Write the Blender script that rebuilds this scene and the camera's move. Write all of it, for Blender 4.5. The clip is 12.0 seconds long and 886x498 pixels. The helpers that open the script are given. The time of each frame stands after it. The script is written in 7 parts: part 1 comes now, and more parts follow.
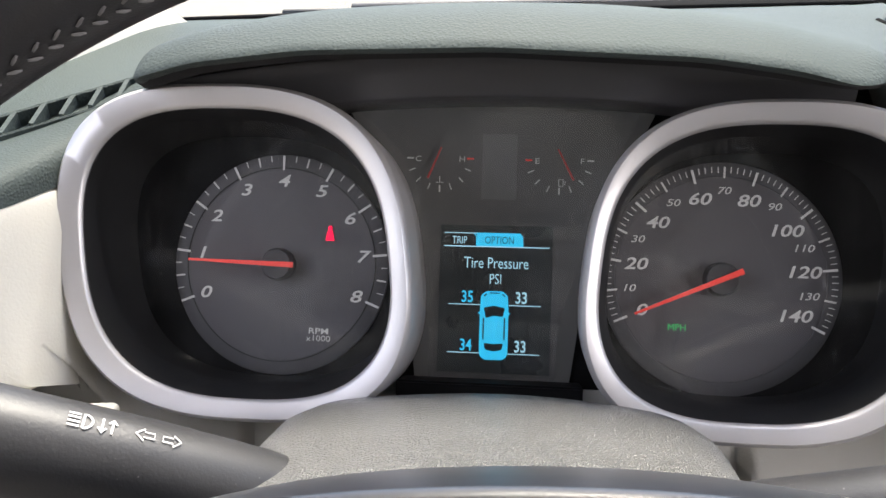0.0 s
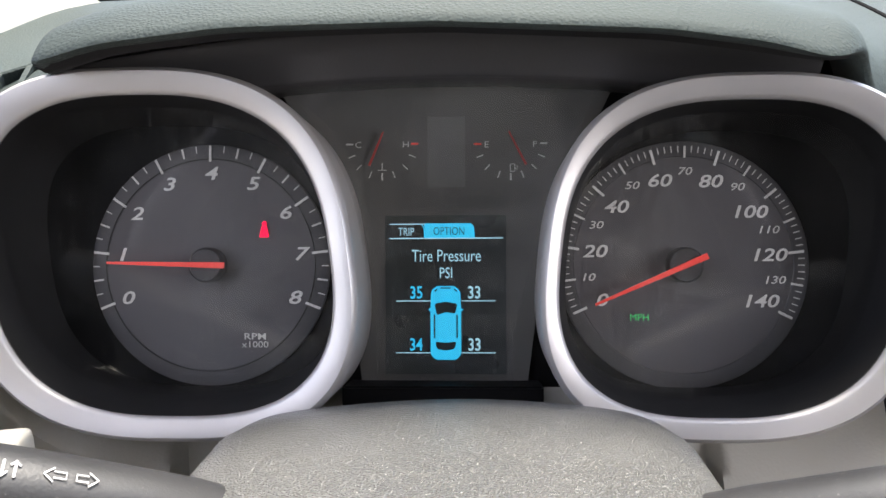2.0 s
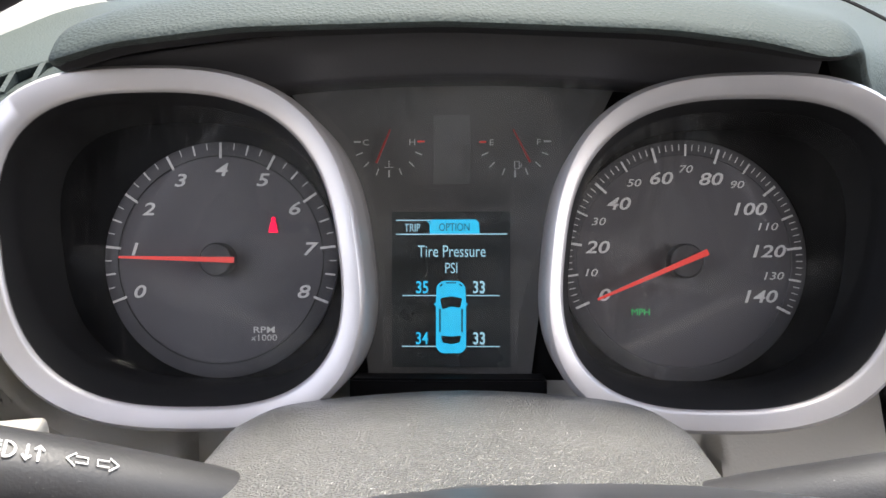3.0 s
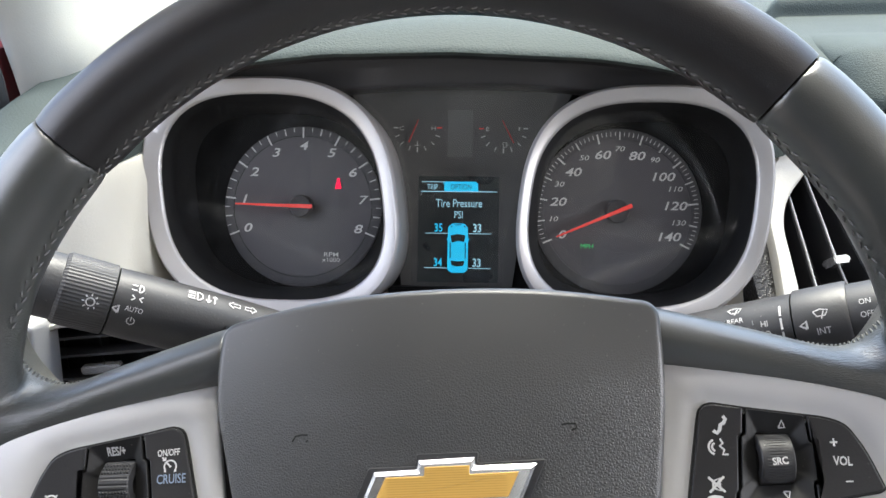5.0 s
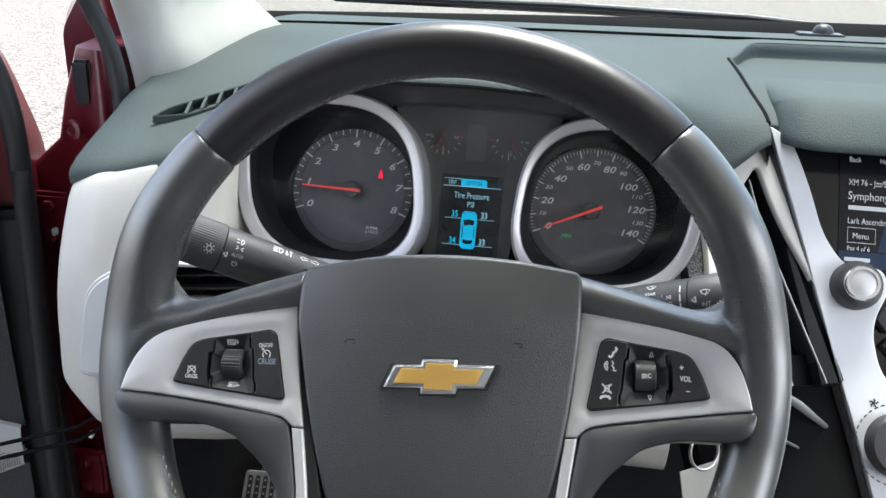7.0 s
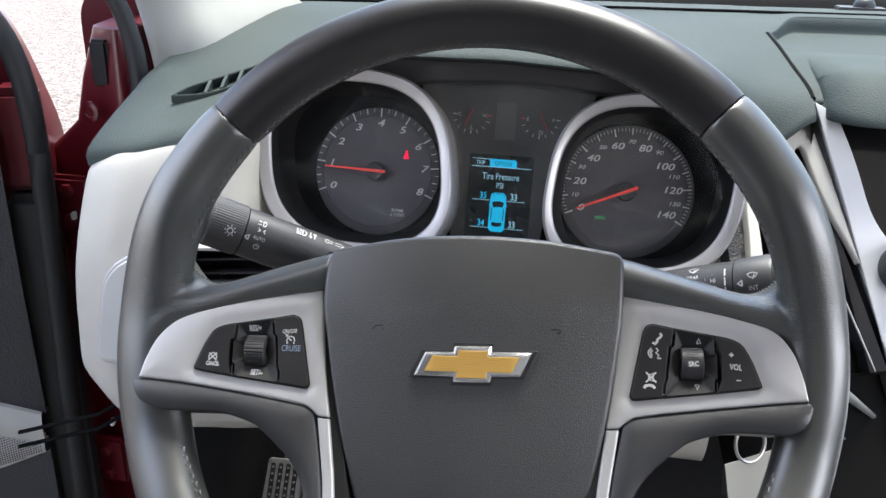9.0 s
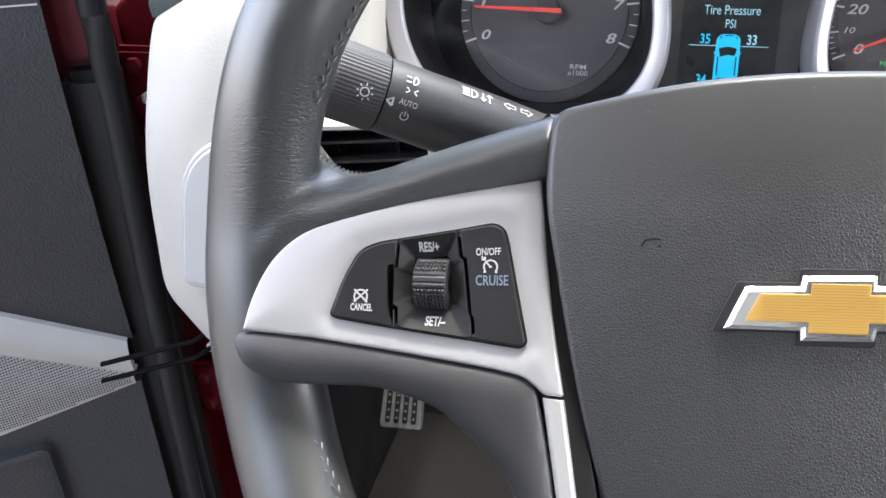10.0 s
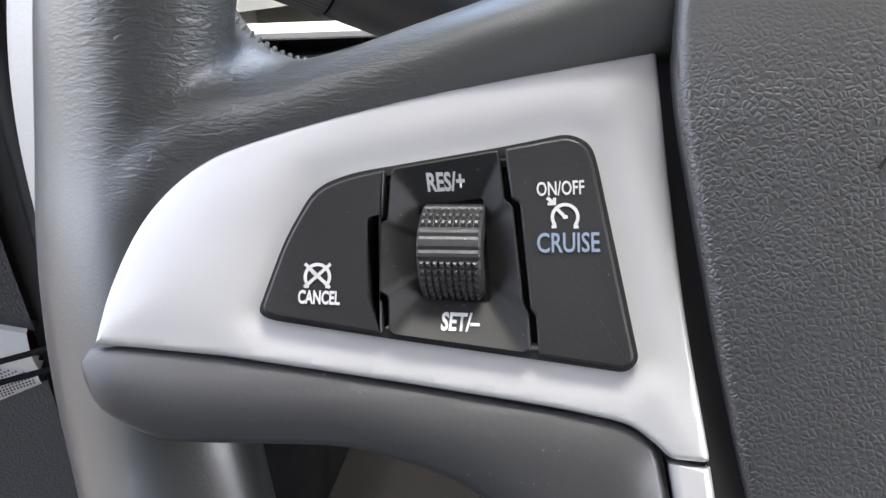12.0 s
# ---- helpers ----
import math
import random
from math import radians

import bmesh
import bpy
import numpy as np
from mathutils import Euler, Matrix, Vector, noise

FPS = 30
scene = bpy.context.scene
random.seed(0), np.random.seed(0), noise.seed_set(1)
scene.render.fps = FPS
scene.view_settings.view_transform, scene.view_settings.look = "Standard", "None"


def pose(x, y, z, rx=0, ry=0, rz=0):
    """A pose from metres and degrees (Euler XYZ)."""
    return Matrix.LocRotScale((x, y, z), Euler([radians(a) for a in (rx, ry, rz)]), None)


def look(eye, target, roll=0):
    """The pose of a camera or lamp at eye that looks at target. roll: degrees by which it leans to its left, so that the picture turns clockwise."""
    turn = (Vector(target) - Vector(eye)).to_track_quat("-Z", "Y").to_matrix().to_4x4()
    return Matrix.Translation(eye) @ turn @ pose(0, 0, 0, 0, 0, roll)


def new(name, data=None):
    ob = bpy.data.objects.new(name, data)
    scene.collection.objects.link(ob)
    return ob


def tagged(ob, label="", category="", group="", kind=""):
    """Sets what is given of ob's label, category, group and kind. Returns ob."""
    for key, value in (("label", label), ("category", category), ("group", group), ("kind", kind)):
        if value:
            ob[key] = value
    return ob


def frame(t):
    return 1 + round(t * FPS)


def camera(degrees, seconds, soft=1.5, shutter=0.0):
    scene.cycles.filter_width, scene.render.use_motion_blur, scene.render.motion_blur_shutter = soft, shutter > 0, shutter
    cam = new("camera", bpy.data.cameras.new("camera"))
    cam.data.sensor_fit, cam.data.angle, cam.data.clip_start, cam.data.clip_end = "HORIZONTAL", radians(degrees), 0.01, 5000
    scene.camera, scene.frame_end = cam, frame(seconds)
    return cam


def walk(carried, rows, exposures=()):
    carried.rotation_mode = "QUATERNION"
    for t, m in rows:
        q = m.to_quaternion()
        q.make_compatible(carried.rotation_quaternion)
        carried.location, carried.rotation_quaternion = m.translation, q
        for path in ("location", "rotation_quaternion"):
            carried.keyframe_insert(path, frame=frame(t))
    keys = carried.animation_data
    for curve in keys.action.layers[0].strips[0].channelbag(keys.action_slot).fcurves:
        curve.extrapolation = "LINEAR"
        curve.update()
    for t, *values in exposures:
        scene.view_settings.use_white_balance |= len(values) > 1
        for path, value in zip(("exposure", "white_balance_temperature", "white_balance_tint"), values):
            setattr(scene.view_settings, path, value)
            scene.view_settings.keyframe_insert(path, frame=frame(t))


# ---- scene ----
# ---- camera ----
cam = camera(55.94, 12.0, soft=1.5, shutter=0.0)
# seconds, eye x y z, yaw, pitch, roll
PATH = [
    (0, 0.00838, -0.08614, 1.18809, 7.429, -17.694, -0.737),
    (0.5, 0.00232, -0.06519, 1.18231, 4.529, -18.317, -1.116),
    (1, 0.00150, -0.05335, 1.18226, 3.453, -18.849, -1.389),
    (1.5, 0.00089, -0.05656, 1.18369, 3.037, -18.918, -1.383),
    (2, 0.00206, -0.05796, 1.18333, 3.057, -18.929, -1.298),
    (2.5, -0.00226, -0.06051, 1.18211, 2.876, -18.952, -1.085),
    (4.5, 0.01737, -0.15864, 1.20867, 3.872, -18.937, -0.316),
    (5, 0.02885, -0.23492, 1.22096, 6.014, -20.023, -1.079),
    (5.5, 0.04531, -0.31803, 1.23759, 7.265, -20.319, -0.819),
    (6, 0.05695, -0.36618, 1.26390, 7.718, -20.571, 0.640),
    (6.5, 0.05863, -0.38810, 1.27758, 7.914, -21.037, 2.049),
    (8.5, 0.06433, -0.39323, 1.27899, 8.649, -21.581, 2.249),
    (9, 0.04983, -0.37037, 1.26610, 9.620, -22.285, 1.639),
    (9.5, -0.00159, -0.30346, 1.23105, 13.324, -25.608, -0.431),
    (10, -0.04790, -0.21451, 1.18350, 15.941, -29.566, -2.535),
    (10.5, -0.07799, -0.14796, 1.14123, 16.246, -32.024, -3.645),
    (11, -0.08871, -0.11713, 1.11802, 14.148, -31.891, -2.994),
    (11.5, -0.09049, -0.11331, 1.11500, 12.299, -31.694, -1.818),
    (12, -0.08974, -0.11535, 1.11629, 12.430, -31.453, -1.594),
]
walk(cam, [(t, pose(x, y, z, 90 + pitch, 0, yaw) @ pose(0, 0, 0, 0, 0, roll)) for t, x, y, z, yaw, pitch, roll in PATH],
     exposures=[(0, 2.25, 6850, 17), (2.5, 2.25, 6800, 17), (4.5, 2.58, 6800, 17), (5.0, 2.25, 6600, 13), (6.0, 1.95, 6350, 10), (8.5, 1.90, 6350, 13), (9.5, 2.15, 6450, 15), (10.0, 2.48, 6450, 15), (12.0, 2.48, 6450, 15)])

# ---- light ----
SUN_ELEV, SUN_TURN = 70.0, 12.0          # degrees; turn from straight ahead, to the right positive
world = bpy.data.worlds.new("sky")
scene.world = world
world.use_nodes = True
wn = world.node_tree.nodes
sky = wn.new("ShaderNodeTexSky")
sky.sky_type = 'NISHITA'
sky.sun_disc = False
sky.sun_elevation = radians(SUN_ELEV)
sky.sun_rotation = radians(SUN_TURN)
sky.dust_density = 2.5
back = wn["Background"]
back.inputs["Strength"].default_value = 0.15
world.node_tree.links.new(sky.outputs["Color"], back.inputs["Color"])
sun_data = bpy.data.lights.new("sun", 'SUN')
sun_data.energy = 2.6
sun_data.angle = radians(22.0)
sun_data.color = (1.0, 0.95, 0.88)
sun = new("sun", sun_data)
st, se = radians(SUN_TURN), radians(SUN_ELEV)
sun_dir = Vector((math.sin(st) * math.cos(se), math.cos(st) * math.cos(se), math.sin(se)))
sun.matrix_world = look(sun_dir * 10, (0, 0, 0))


def window_light(name, place, aim, width, height, power):
    """The sky's light through an opening of the cabin."""
    data = bpy.data.lights.new(name, 'AREA')
    data.shape = 'RECTANGLE'
    data.size, data.size_y = width, height
    data.energy = power
    data.color = (1.0, 0.98, 0.96)
    ob = new(name, data)
    ob.matrix_world = look(place, aim)
    return ob


window_light("light_door_opening", (-0.46, -0.08, 1.30), (0.2, -0.08, 1.05), 0.36, 0.50, 0.35)
window_light("light_passenger_window", (1.06, -0.35, 1.34), (0.0, 0.0, 1.05), 0.8, 0.36, 1.9)


# ---- materials ----
def material(name, color, rough=0.5, metal=0.0, grain=0.0, grain_scale=400.0, cells=0.0, cell_depth=0.35, cell_scale=600.0,
             mottle=0.12, mottle_scale=25.0, spec=0.5, coat=0.0, emit=None, power=0.0, rough_var=0.06, specks=0.0, creases=0.0, smooth_above=0.0, grooves=False, coat_rough=0.1):
    m = bpy.data.materials.new(name)
    m.use_nodes = True
    nt = m.node_tree
    n, l = nt.nodes, nt.links
    b = n["Principled BSDF"]
    b.inputs["Metallic"].default_value = metal
    b.inputs["Specular IOR Level"].default_value = spec
    b.inputs["Coat Weight"].default_value = coat
    b.inputs["Coat Roughness"].default_value = coat_rough
    tc = n.new("ShaderNodeTexCoord")
    no = n.new("ShaderNodeTexNoise")
    no.inputs["Scale"].default_value = mottle_scale
    no.inputs["Detail"].default_value = 6
    l.new(tc.outputs["Object"], no.inputs["Vector"])
    ramp = n.new("ShaderNodeMapRange")
    ramp.inputs["From Min"].default_value, ramp.inputs["From Max"].default_value = 0.3, 0.7
    ramp.inputs["To Min"].default_value, ramp.inputs["To Max"].default_value = 1 - mottle, 1 + mottle
    l.new(no.outputs["Fac"], ramp.inputs["Value"])
    mul = n.new("ShaderNodeVectorMath")
    mul.operation = 'SCALE'
    mul.inputs[0].default_value = color
    l.new(ramp.outputs["Result"], mul.inputs["Scale"])
    last = mul.outputs["Vector"]
    if specks:
        sp = n.new("ShaderNodeTexNoise")
        sp.inputs["Scale"].default_value = 900
        l.new(tc.outputs["Object"], sp.inputs["Vector"])
        sr = n.new("ShaderNodeMapRange")
        sr.inputs["From Min"].default_value, sr.inputs["From Max"].default_value = 0.72, 0.78
        l.new(sp.outputs["Fac"], sr.inputs["Value"])
        mix = n.new("ShaderNodeMix")
        mix.data_type = 'RGBA'
        sm = n.new("ShaderNodeMath")
        sm.operation = 'MULTIPLY'
        sm.inputs[1].default_value = specks
        l.new(sr.outputs["Result"], sm.inputs[0])
        l.new(sm.outputs[0], mix.inputs["Factor"])
        l.new(last, mix.inputs["A"])
        mix.inputs["B"].default_value = (0.45, 0.43, 0.4, 1)
        last = mix.outputs["Result"]
    l.new(last, b.inputs["Base Color"])
    rr = n.new("ShaderNodeMapRange")
    rr.inputs["From Min"].default_value, rr.inputs["From Max"].default_value = 0.3, 0.7
    rr.inputs["To Min"].default_value, rr.inputs["To Max"].default_value = rough - rough_var, rough + rough_var
    l.new(no.outputs["Fac"], rr.inputs["Value"])
    l.new(rr.outputs["Result"], b.inputs["Roughness"])
    bump_in = None
    if grain:
        g = n.new("ShaderNodeTexNoise")
        g.inputs["Scale"].default_value = grain_scale
        g.inputs["Detail"].default_value = 4
        l.new(tc.outputs["Object"], g.inputs["Vector"])
        bp = n.new("ShaderNodeBump")
        bp.inputs["Strength"].default_value = grain
        bp.inputs["Distance"].default_value = 0.0006
        l.new(g.outputs["Fac"], bp.inputs["Height"])
        bump_in = bp
    if cells:
        v = n.new("ShaderNodeTexVoronoi")
        v.feature = 'DISTANCE_TO_EDGE' if grooves else 'F1'
        v.inputs["Scale"].default_value = cell_scale
        wob = n.new("ShaderNodeTexNoise")
        wob.inputs["Scale"].default_value = cell_scale * 0.5
        l.new(tc.outputs["Object"], wob.inputs["Vector"])
        add = n.new("ShaderNodeVectorMath")
        add.operation = 'MULTIPLY_ADD'
        add.inputs[1].default_value = (0.7 / cell_scale,) * 3
        l.new(wob.outputs["Color"], add.inputs[0])
        l.new(tc.outputs["Object"], add.inputs[2])
        l.new(add.outputs["Vector"], v.inputs["Vector"])
        bp = n.new("ShaderNodeBump")
        bp.inputs["Strength"].default_value = cells
        bp.inputs["Distance"].default_value = cell_depth / cell_scale
        ridge = n.new("ShaderNodeMapRange")
        ridge.interpolation_type = 'SMOOTHSTEP'
        ridge.inputs["From Min"].default_value, ridge.inputs["From Max"].default_value = (0.0, 0.30) if grooves else (0.75, 0.10)
        l.new(v.outputs["Distance"], ridge.inputs["Value"])
        l.new(ridge.outputs["Result"], bp.inputs["Height"])
        if smooth_above:
            # the grain runs out towards the upper border
            sy = n.new("ShaderNodeSeparateXYZ")
            l.new(tc.outputs["Object"], sy.inputs[0])
            run = n.new("ShaderNodeMapRange")
            run.inputs["From Min"].default_value, run.inputs["From Max"].default_value = smooth_above, smooth_above - 0.02
            run.inputs["To Max"].default_value = cells
            l.new(sy.outputs["Y"], run.inputs["Value"])
            l.new(run.outputs["Result"], bp.inputs["Strength"])
        if bump_in:
            l.new(bump_in.outputs["Normal"], bp.inputs["Normal"])
        bump_in = bp
    if creases:
        # fine creases where the leather is drawn round the corner between rim and spoke
        sx = n.new("ShaderNodeSeparateXYZ")
        l.new(tc.outputs["Object"], sx.inputs[0])
        ax = n.new("ShaderNodeMath")
        ax.operation = 'ABSOLUTE'
        l.new(sx.outputs["X"], ax.inputs[0])
        ab = n.new("ShaderNodeCombineXYZ")
        l.new(ax.outputs[0], ab.inputs["X"])
        l.new(sx.outputs["Y"], ab.inputs["Y"])
        ds = n.new("ShaderNodeVectorMath")
        ds.operation = 'DISTANCE'
        ds.inputs[1].default_value = (0.150, 0.036, 0.0)
        l.new(ab.outputs[0], ds.inputs[0])
        fade = n.new("ShaderNodeMapRange")
        fade.inputs["From Min"].default_value, fade.inputs["From Max"].default_value = 0.040, 0.010
        l.new(ds.outputs["Value"], fade.inputs["Value"])
        mp = n.new("ShaderNodeVectorMath")
        mp.operation = 'MULTIPLY'
        mp.inputs[1].default_value = (260, 950, 450)
        l.new(tc.outputs["Object"], mp.inputs[0])
        cr = n.new("ShaderNodeTexNoise")
        cr.inputs["Scale"].default_value = 1.0
        cr.inputs["Detail"].default_value = 3
        cr.inputs["Distortion"].default_value = 1.2
        l.new(mp.outputs["Vector"], cr.inputs["Vector"])
        mu = n.new("ShaderNodeMath")
        mu.operation = 'MULTIPLY'
        l.new(cr.outputs["Fac"], mu.inputs[0])
        l.new(fade.outputs["Result"], mu.inputs[1])
        bp = n.new("ShaderNodeBump")
        bp.inputs["Strength"].default_value = creases
        bp.inputs["Distance"].default_value = 0.0016
        l.new(mu.outputs[0], bp.inputs["Height"])
        if bump_in:
            l.new(bump_in.outputs["Normal"], bp.inputs["Normal"])
        bump_in = bp
    if bump_in:
        l.new(bump_in.outputs["Normal"], b.inputs["Normal"])
    if emit:
        b.inputs["Emission Color"].default_value = (*emit, 1)
        b.inputs["Emission Strength"].default_value = power
    return m


RIM_LEATHER = material("rim_leather", (0.017, 0.016, 0.017), 0.36, spec=0.6, cells=0.12, cell_scale=1700, grain=0.04, grain_scale=160, mottle_scale=12)
SPOKE_LEATHER = material("spoke_leather", (0.036, 0.038, 0.036), 0.38, spec=0.9, coat=0.65, coat_rough=0.34, cells=0.09, cell_scale=1700, grain=0.05, grain_scale=260, creases=0.42, mottle_scale=12)
PAD_VINYL = material("pad_vinyl", (0.040, 0.040, 0.041), 0.40, cells=0.42, cell_depth=0.26, grooves=True, cell_scale=980, smooth_above=0.048, spec=0.8, coat=0.40, coat_rough=0.36, mottle_scale=10, specks=0.2)
BLACK_PLASTIC = material("black_plastic", (0.030, 0.030, 0.032), 0.45, grain=0.15, grain_scale=900, specks=0.3)
BUTTON_PLASTIC = material("button_plastic", (0.019, 0.0185, 0.0195), 0.42, spec=0.4, grain=0.08, grain_scale=1200, specks=0.12)
HOUSING_BLACK = material("housing_black", (0.012, 0.0118, 0.0122), 0.50, spec=0.3, specks=0.15)
LOWER_PLASTIC = material("lower_cover_plastic", (0.034, 0.034, 0.036), 0.40, spec=0.7, specks=0.25, grain=0.06, grain_scale=900, mottle_scale=14)
DARK_GAP = material("dark_gap", (0.004, 0.004, 0.004), 0.6)
DARK_STITCH = material("dark_thread", (0.04, 0.042, 0.042), 0.7)
STITCH = material("stitch_thread", (0.14, 0.135, 0.135), 0.8)
SATIN_SILVER = material("satin_silver", (0.49, 0.487, 0.49), 0.40, metal=0.35, mottle=0.04, grain=0.03, grain_scale=1500)
BEZEL_SILVER = material("bezel_silver", (0.46, 0.445, 0.442), 0.40, metal=0.55, mottle=0.04, grain=0.02, grain_scale=1500)
CHROME = material("chrome", (0.85, 0.85, 0.86), 0.11, metal=0.85, mottle=0.03)
GOLD = material("gold_enamel", (0.70, 0.42, 0.11), 0.42, metal=0.25, mottle=0.04)
DASH_PAD = material("dash_pad", (0.052, 0.065, 0.062), 0.66, spec=0.14, cells=0.35, cell_scale=700, grain=0.05, grain_scale=250, mottle_scale=8)
SHROUD_PLASTIC = material("shroud_plastic", (0.105, 0.104, 0.100), 0.30, cells=1.0, cell_depth=0.65, cell_scale=1150, spec=0.8, mottle_scale=9)
SHROUD_BLACK = material("filler_black", (0.030, 0.030, 0.031), 0.42, cells=0.8, cell_depth=0.6, cell_scale=700)
CREAM = material("cream_plastic", (0.47, 0.455, 0.41), 0.48, grain=0.25, grain_scale=700, mottle=0.04)
CREAM_SIDE = material("pillar_fabric", (0.42, 0.41, 0.36), 0.75, grain=0.3, grain_scale=900, mottle=0.05)
CLUSTER_BLACK = material("cluster_black", (0.004, 0.004, 0.0045), 0.5, spec=0.12, grain=0.1, grain_scale=900)
WELL_BLACK = material("well_black", (0.010, 0.010, 0.0105), 0.55, spec=0.2, grain=0.1, grain_scale=900)
# dial greys are lifted to hold some of the lens veil
DIAL_FACE = material("dial_face", (0.108, 0.105, 0.114), 0.5, spec=0.25, mottle=0.05)
DIAL_RING = material("dial_ring", (0.086, 0.085, 0.091), 0.4, spec=0.25, mottle=0.05)
PRINT_WHITE = material("white_print", (0.50, 0.50, 0.50), 0.6, mottle=0.02)
DIAL_PRINT = material("dial_print", (0.50, 0.50, 0.50), 0.6, mottle=0.02, emit=(0.8, 0.82, 0.85), power=0.03)
PRINT_DIM = material("grey_print", (0.55, 0.55, 0.55), 0.6, mottle=0.02)
PRINT_BLUE = material("blue_print", (0.18, 0.23, 0.31), 0.6, mottle=0.02)
NEEDLE_RED = material("needle_red", (0.75, 0.05, 0.04), 0.4, emit=(1.0, 0.10, 0.08), power=0.05)
NEEDLE_DIM = material("needle_dim", (0.42, 0.03, 0.03), 0.5, mottle=0.03)
# lighter than the panel itself: part of the lens veil is in this grey
PANEL_GREY = material("panel_grey", (0.100, 0.100, 0.098), 0.4, spec=0.3, mottle=0.06)
GAUGE_GREY = material("gauge_grey", (0.125, 0.125, 0.125), 0.4, mottle=0.03)
WARN_RED = material("warning_red", (0.8, 0.0, 0.03), 0.5, emit=(1.0, 0.0, 0.05), power=0.32)
GLOW_GREEN = material("green_light", (0.05, 0.5, 0.15), 0.5, emit=(0.05, 0.6, 0.2), power=0.10)
LCD_BLACK = material("lcd_black", (0.030, 0.038, 0.041), 0.3, mottle=0.03)
LCD_CYAN = material("lcd_cyan", (0.02, 0.3, 0.45), 0.5, mottle=0.02, emit=(0.0, 0.40, 0.66), power=0.28)
LCD_PALE = material("lcd_pale", (0.2, 0.4, 0.5), 0.5, mottle=0.02, emit=(0.33, 0.66, 0.80), power=0.20)
SCREEN_BLUE = material("screen_blue", (0.004, 0.010, 0.025), 0.3, mottle=0.02, emit=(0.01, 0.06, 0.16), power=0.06)
SCREEN_TEXT = material("screen_text", (0.35, 0.35, 0.35), 0.5, mottle=0.02, emit=(0.8, 0.85, 0.9), power=0.09)
RED_PAINT = material("red_paint", (0.10, 0.004, 0.009), 0.35, coat=0.35, mottle=0.08, mottle_scale=6)
RUBBER = material("black_rubber", (0.012, 0.012, 0.012), 0.6, grain=0.2, grain_scale=500)
DOOR_VINYL = material("door_vinyl", (0.030, 0.030, 0.031), 0.55, cells=0.4, cell_scale=480, mottle_scale=6)
HOOD_BLACK = material("hood_black", (0.014, 0.0135, 0.0145), 0.75, spec=0.2, grain=0.2, grain_scale=900)
VISOR_GREY = material("visor_grey", (0.040, 0.039, 0.041), 0.42, grain=0.15, grain_scale=900, mottle_scale=12)
SIDE_GREY = material("side_grey", (0.060, 0.062, 0.061), 0.45, grain=0.15, grain_scale=900)
FLANK_GREY = material("flank_grey", (0.16, 0.165, 0.16), 0.42, grain=0.15, grain_scale=900)
HUB_GREY = material("hub_grey", (0.03, 0.03, 0.033), 0.5)
BORDER_BLACK = material("border_black", (0.008, 0.008, 0.008), 0.9, spec=0.05)
CONSOLE_SILVER = material("console_silver", (0.72, 0.73, 0.74), 0.34, metal=0.15, mottle=0.04, grain=0.03, grain_scale=1500)
MESH_GREY = material("speaker_mesh", (0.42, 0.40, 0.37), 0.5, mottle=0.05)
CARPET = material("carpet", (0.010, 0.009, 0.008), 0.95, grain=1.0, grain_scale=350, mottle=0.4, mottle_scale=60)
HEADLINER = material("headliner", (0.55, 0.53, 0.49), 0.9, grain=0.3, grain_scale=300)
HEADLINER_DARK = material("dark_cloth", (0.05, 0.05, 0.052), 0.9, grain=0.3, grain_scale=300)
WORN_RUBBER = material("worn_rubber", (0.16, 0.16, 0.16), 0.6, mottle=0.3, mottle_scale=90)
SEAT_CLOTH = material("seat_cloth", (0.42, 0.41, 0.385), 0.85, grain=0.3, grain_scale=400)
STEEL = material("worn_steel", (0.5, 0.48, 0.45), 0.35, metal=1.0)


def gravel_material():
    m = bpy.data.materials.new("gravel")
    m.use_nodes = True
    n, l = m.node_tree.nodes, m.node_tree.links
    b = n["Principled BSDF"]
    b.inputs["Roughness"].default_value = 0.95
    tc = n.new("ShaderNodeTexCoord")
    v = n.new("ShaderNodeTexVoronoi")
    v.inputs["Scale"].default_value = 45
    l.new(tc.outputs["Object"], v.inputs["Vector"])
    no = n.new("ShaderNodeTexNoise")
    no.inputs["Scale"].default_value = 14
    no.inputs["Detail"].default_value = 8
    l.new(tc.outputs["Object"], no.inputs["Vector"])
    ramp = n.new("ShaderNodeValToRGB")
    ramp.color_ramp.elements[0].position, ramp.color_ramp.elements[0].color = 0.25, (0.105, 0.092, 0.076, 1)
    ramp.color_ramp.elements[1].position, ramp.color_ramp.elements[1].color = 0.75, (0.31, 0.283, 0.240, 1)
    mixf = n.new("ShaderNodeMath")
    mixf.operation = 'MULTIPLY_ADD'
    mixf.inputs[1].default_value = 0.5
    l.new(v.outputs["Color"], mixf.inputs[0])
    half = n.new("ShaderNodeMath")
    half.operation = 'MULTIPLY'
    half.inputs[1].default_value = 0.5
    l.new(no.outputs["Fac"], half.inputs[0])
    l.new(half.outputs[0], mixf.inputs[2])
    l.new(mixf.outputs[0], ramp.inputs["Fac"])
    l.new(ramp.outputs["Color"], b.inputs["Base Color"])
    bp = n.new("ShaderNodeBump")
    bp.inputs["Strength"].default_value = 1.0
    bp.inputs["Distance"].default_value = 0.02
    l.new(v.outputs["Distance"], bp.inputs["Height"])
    l.new(bp.outputs["Normal"], b.inputs["Normal"])
    return m


GRAVEL = gravel_material()


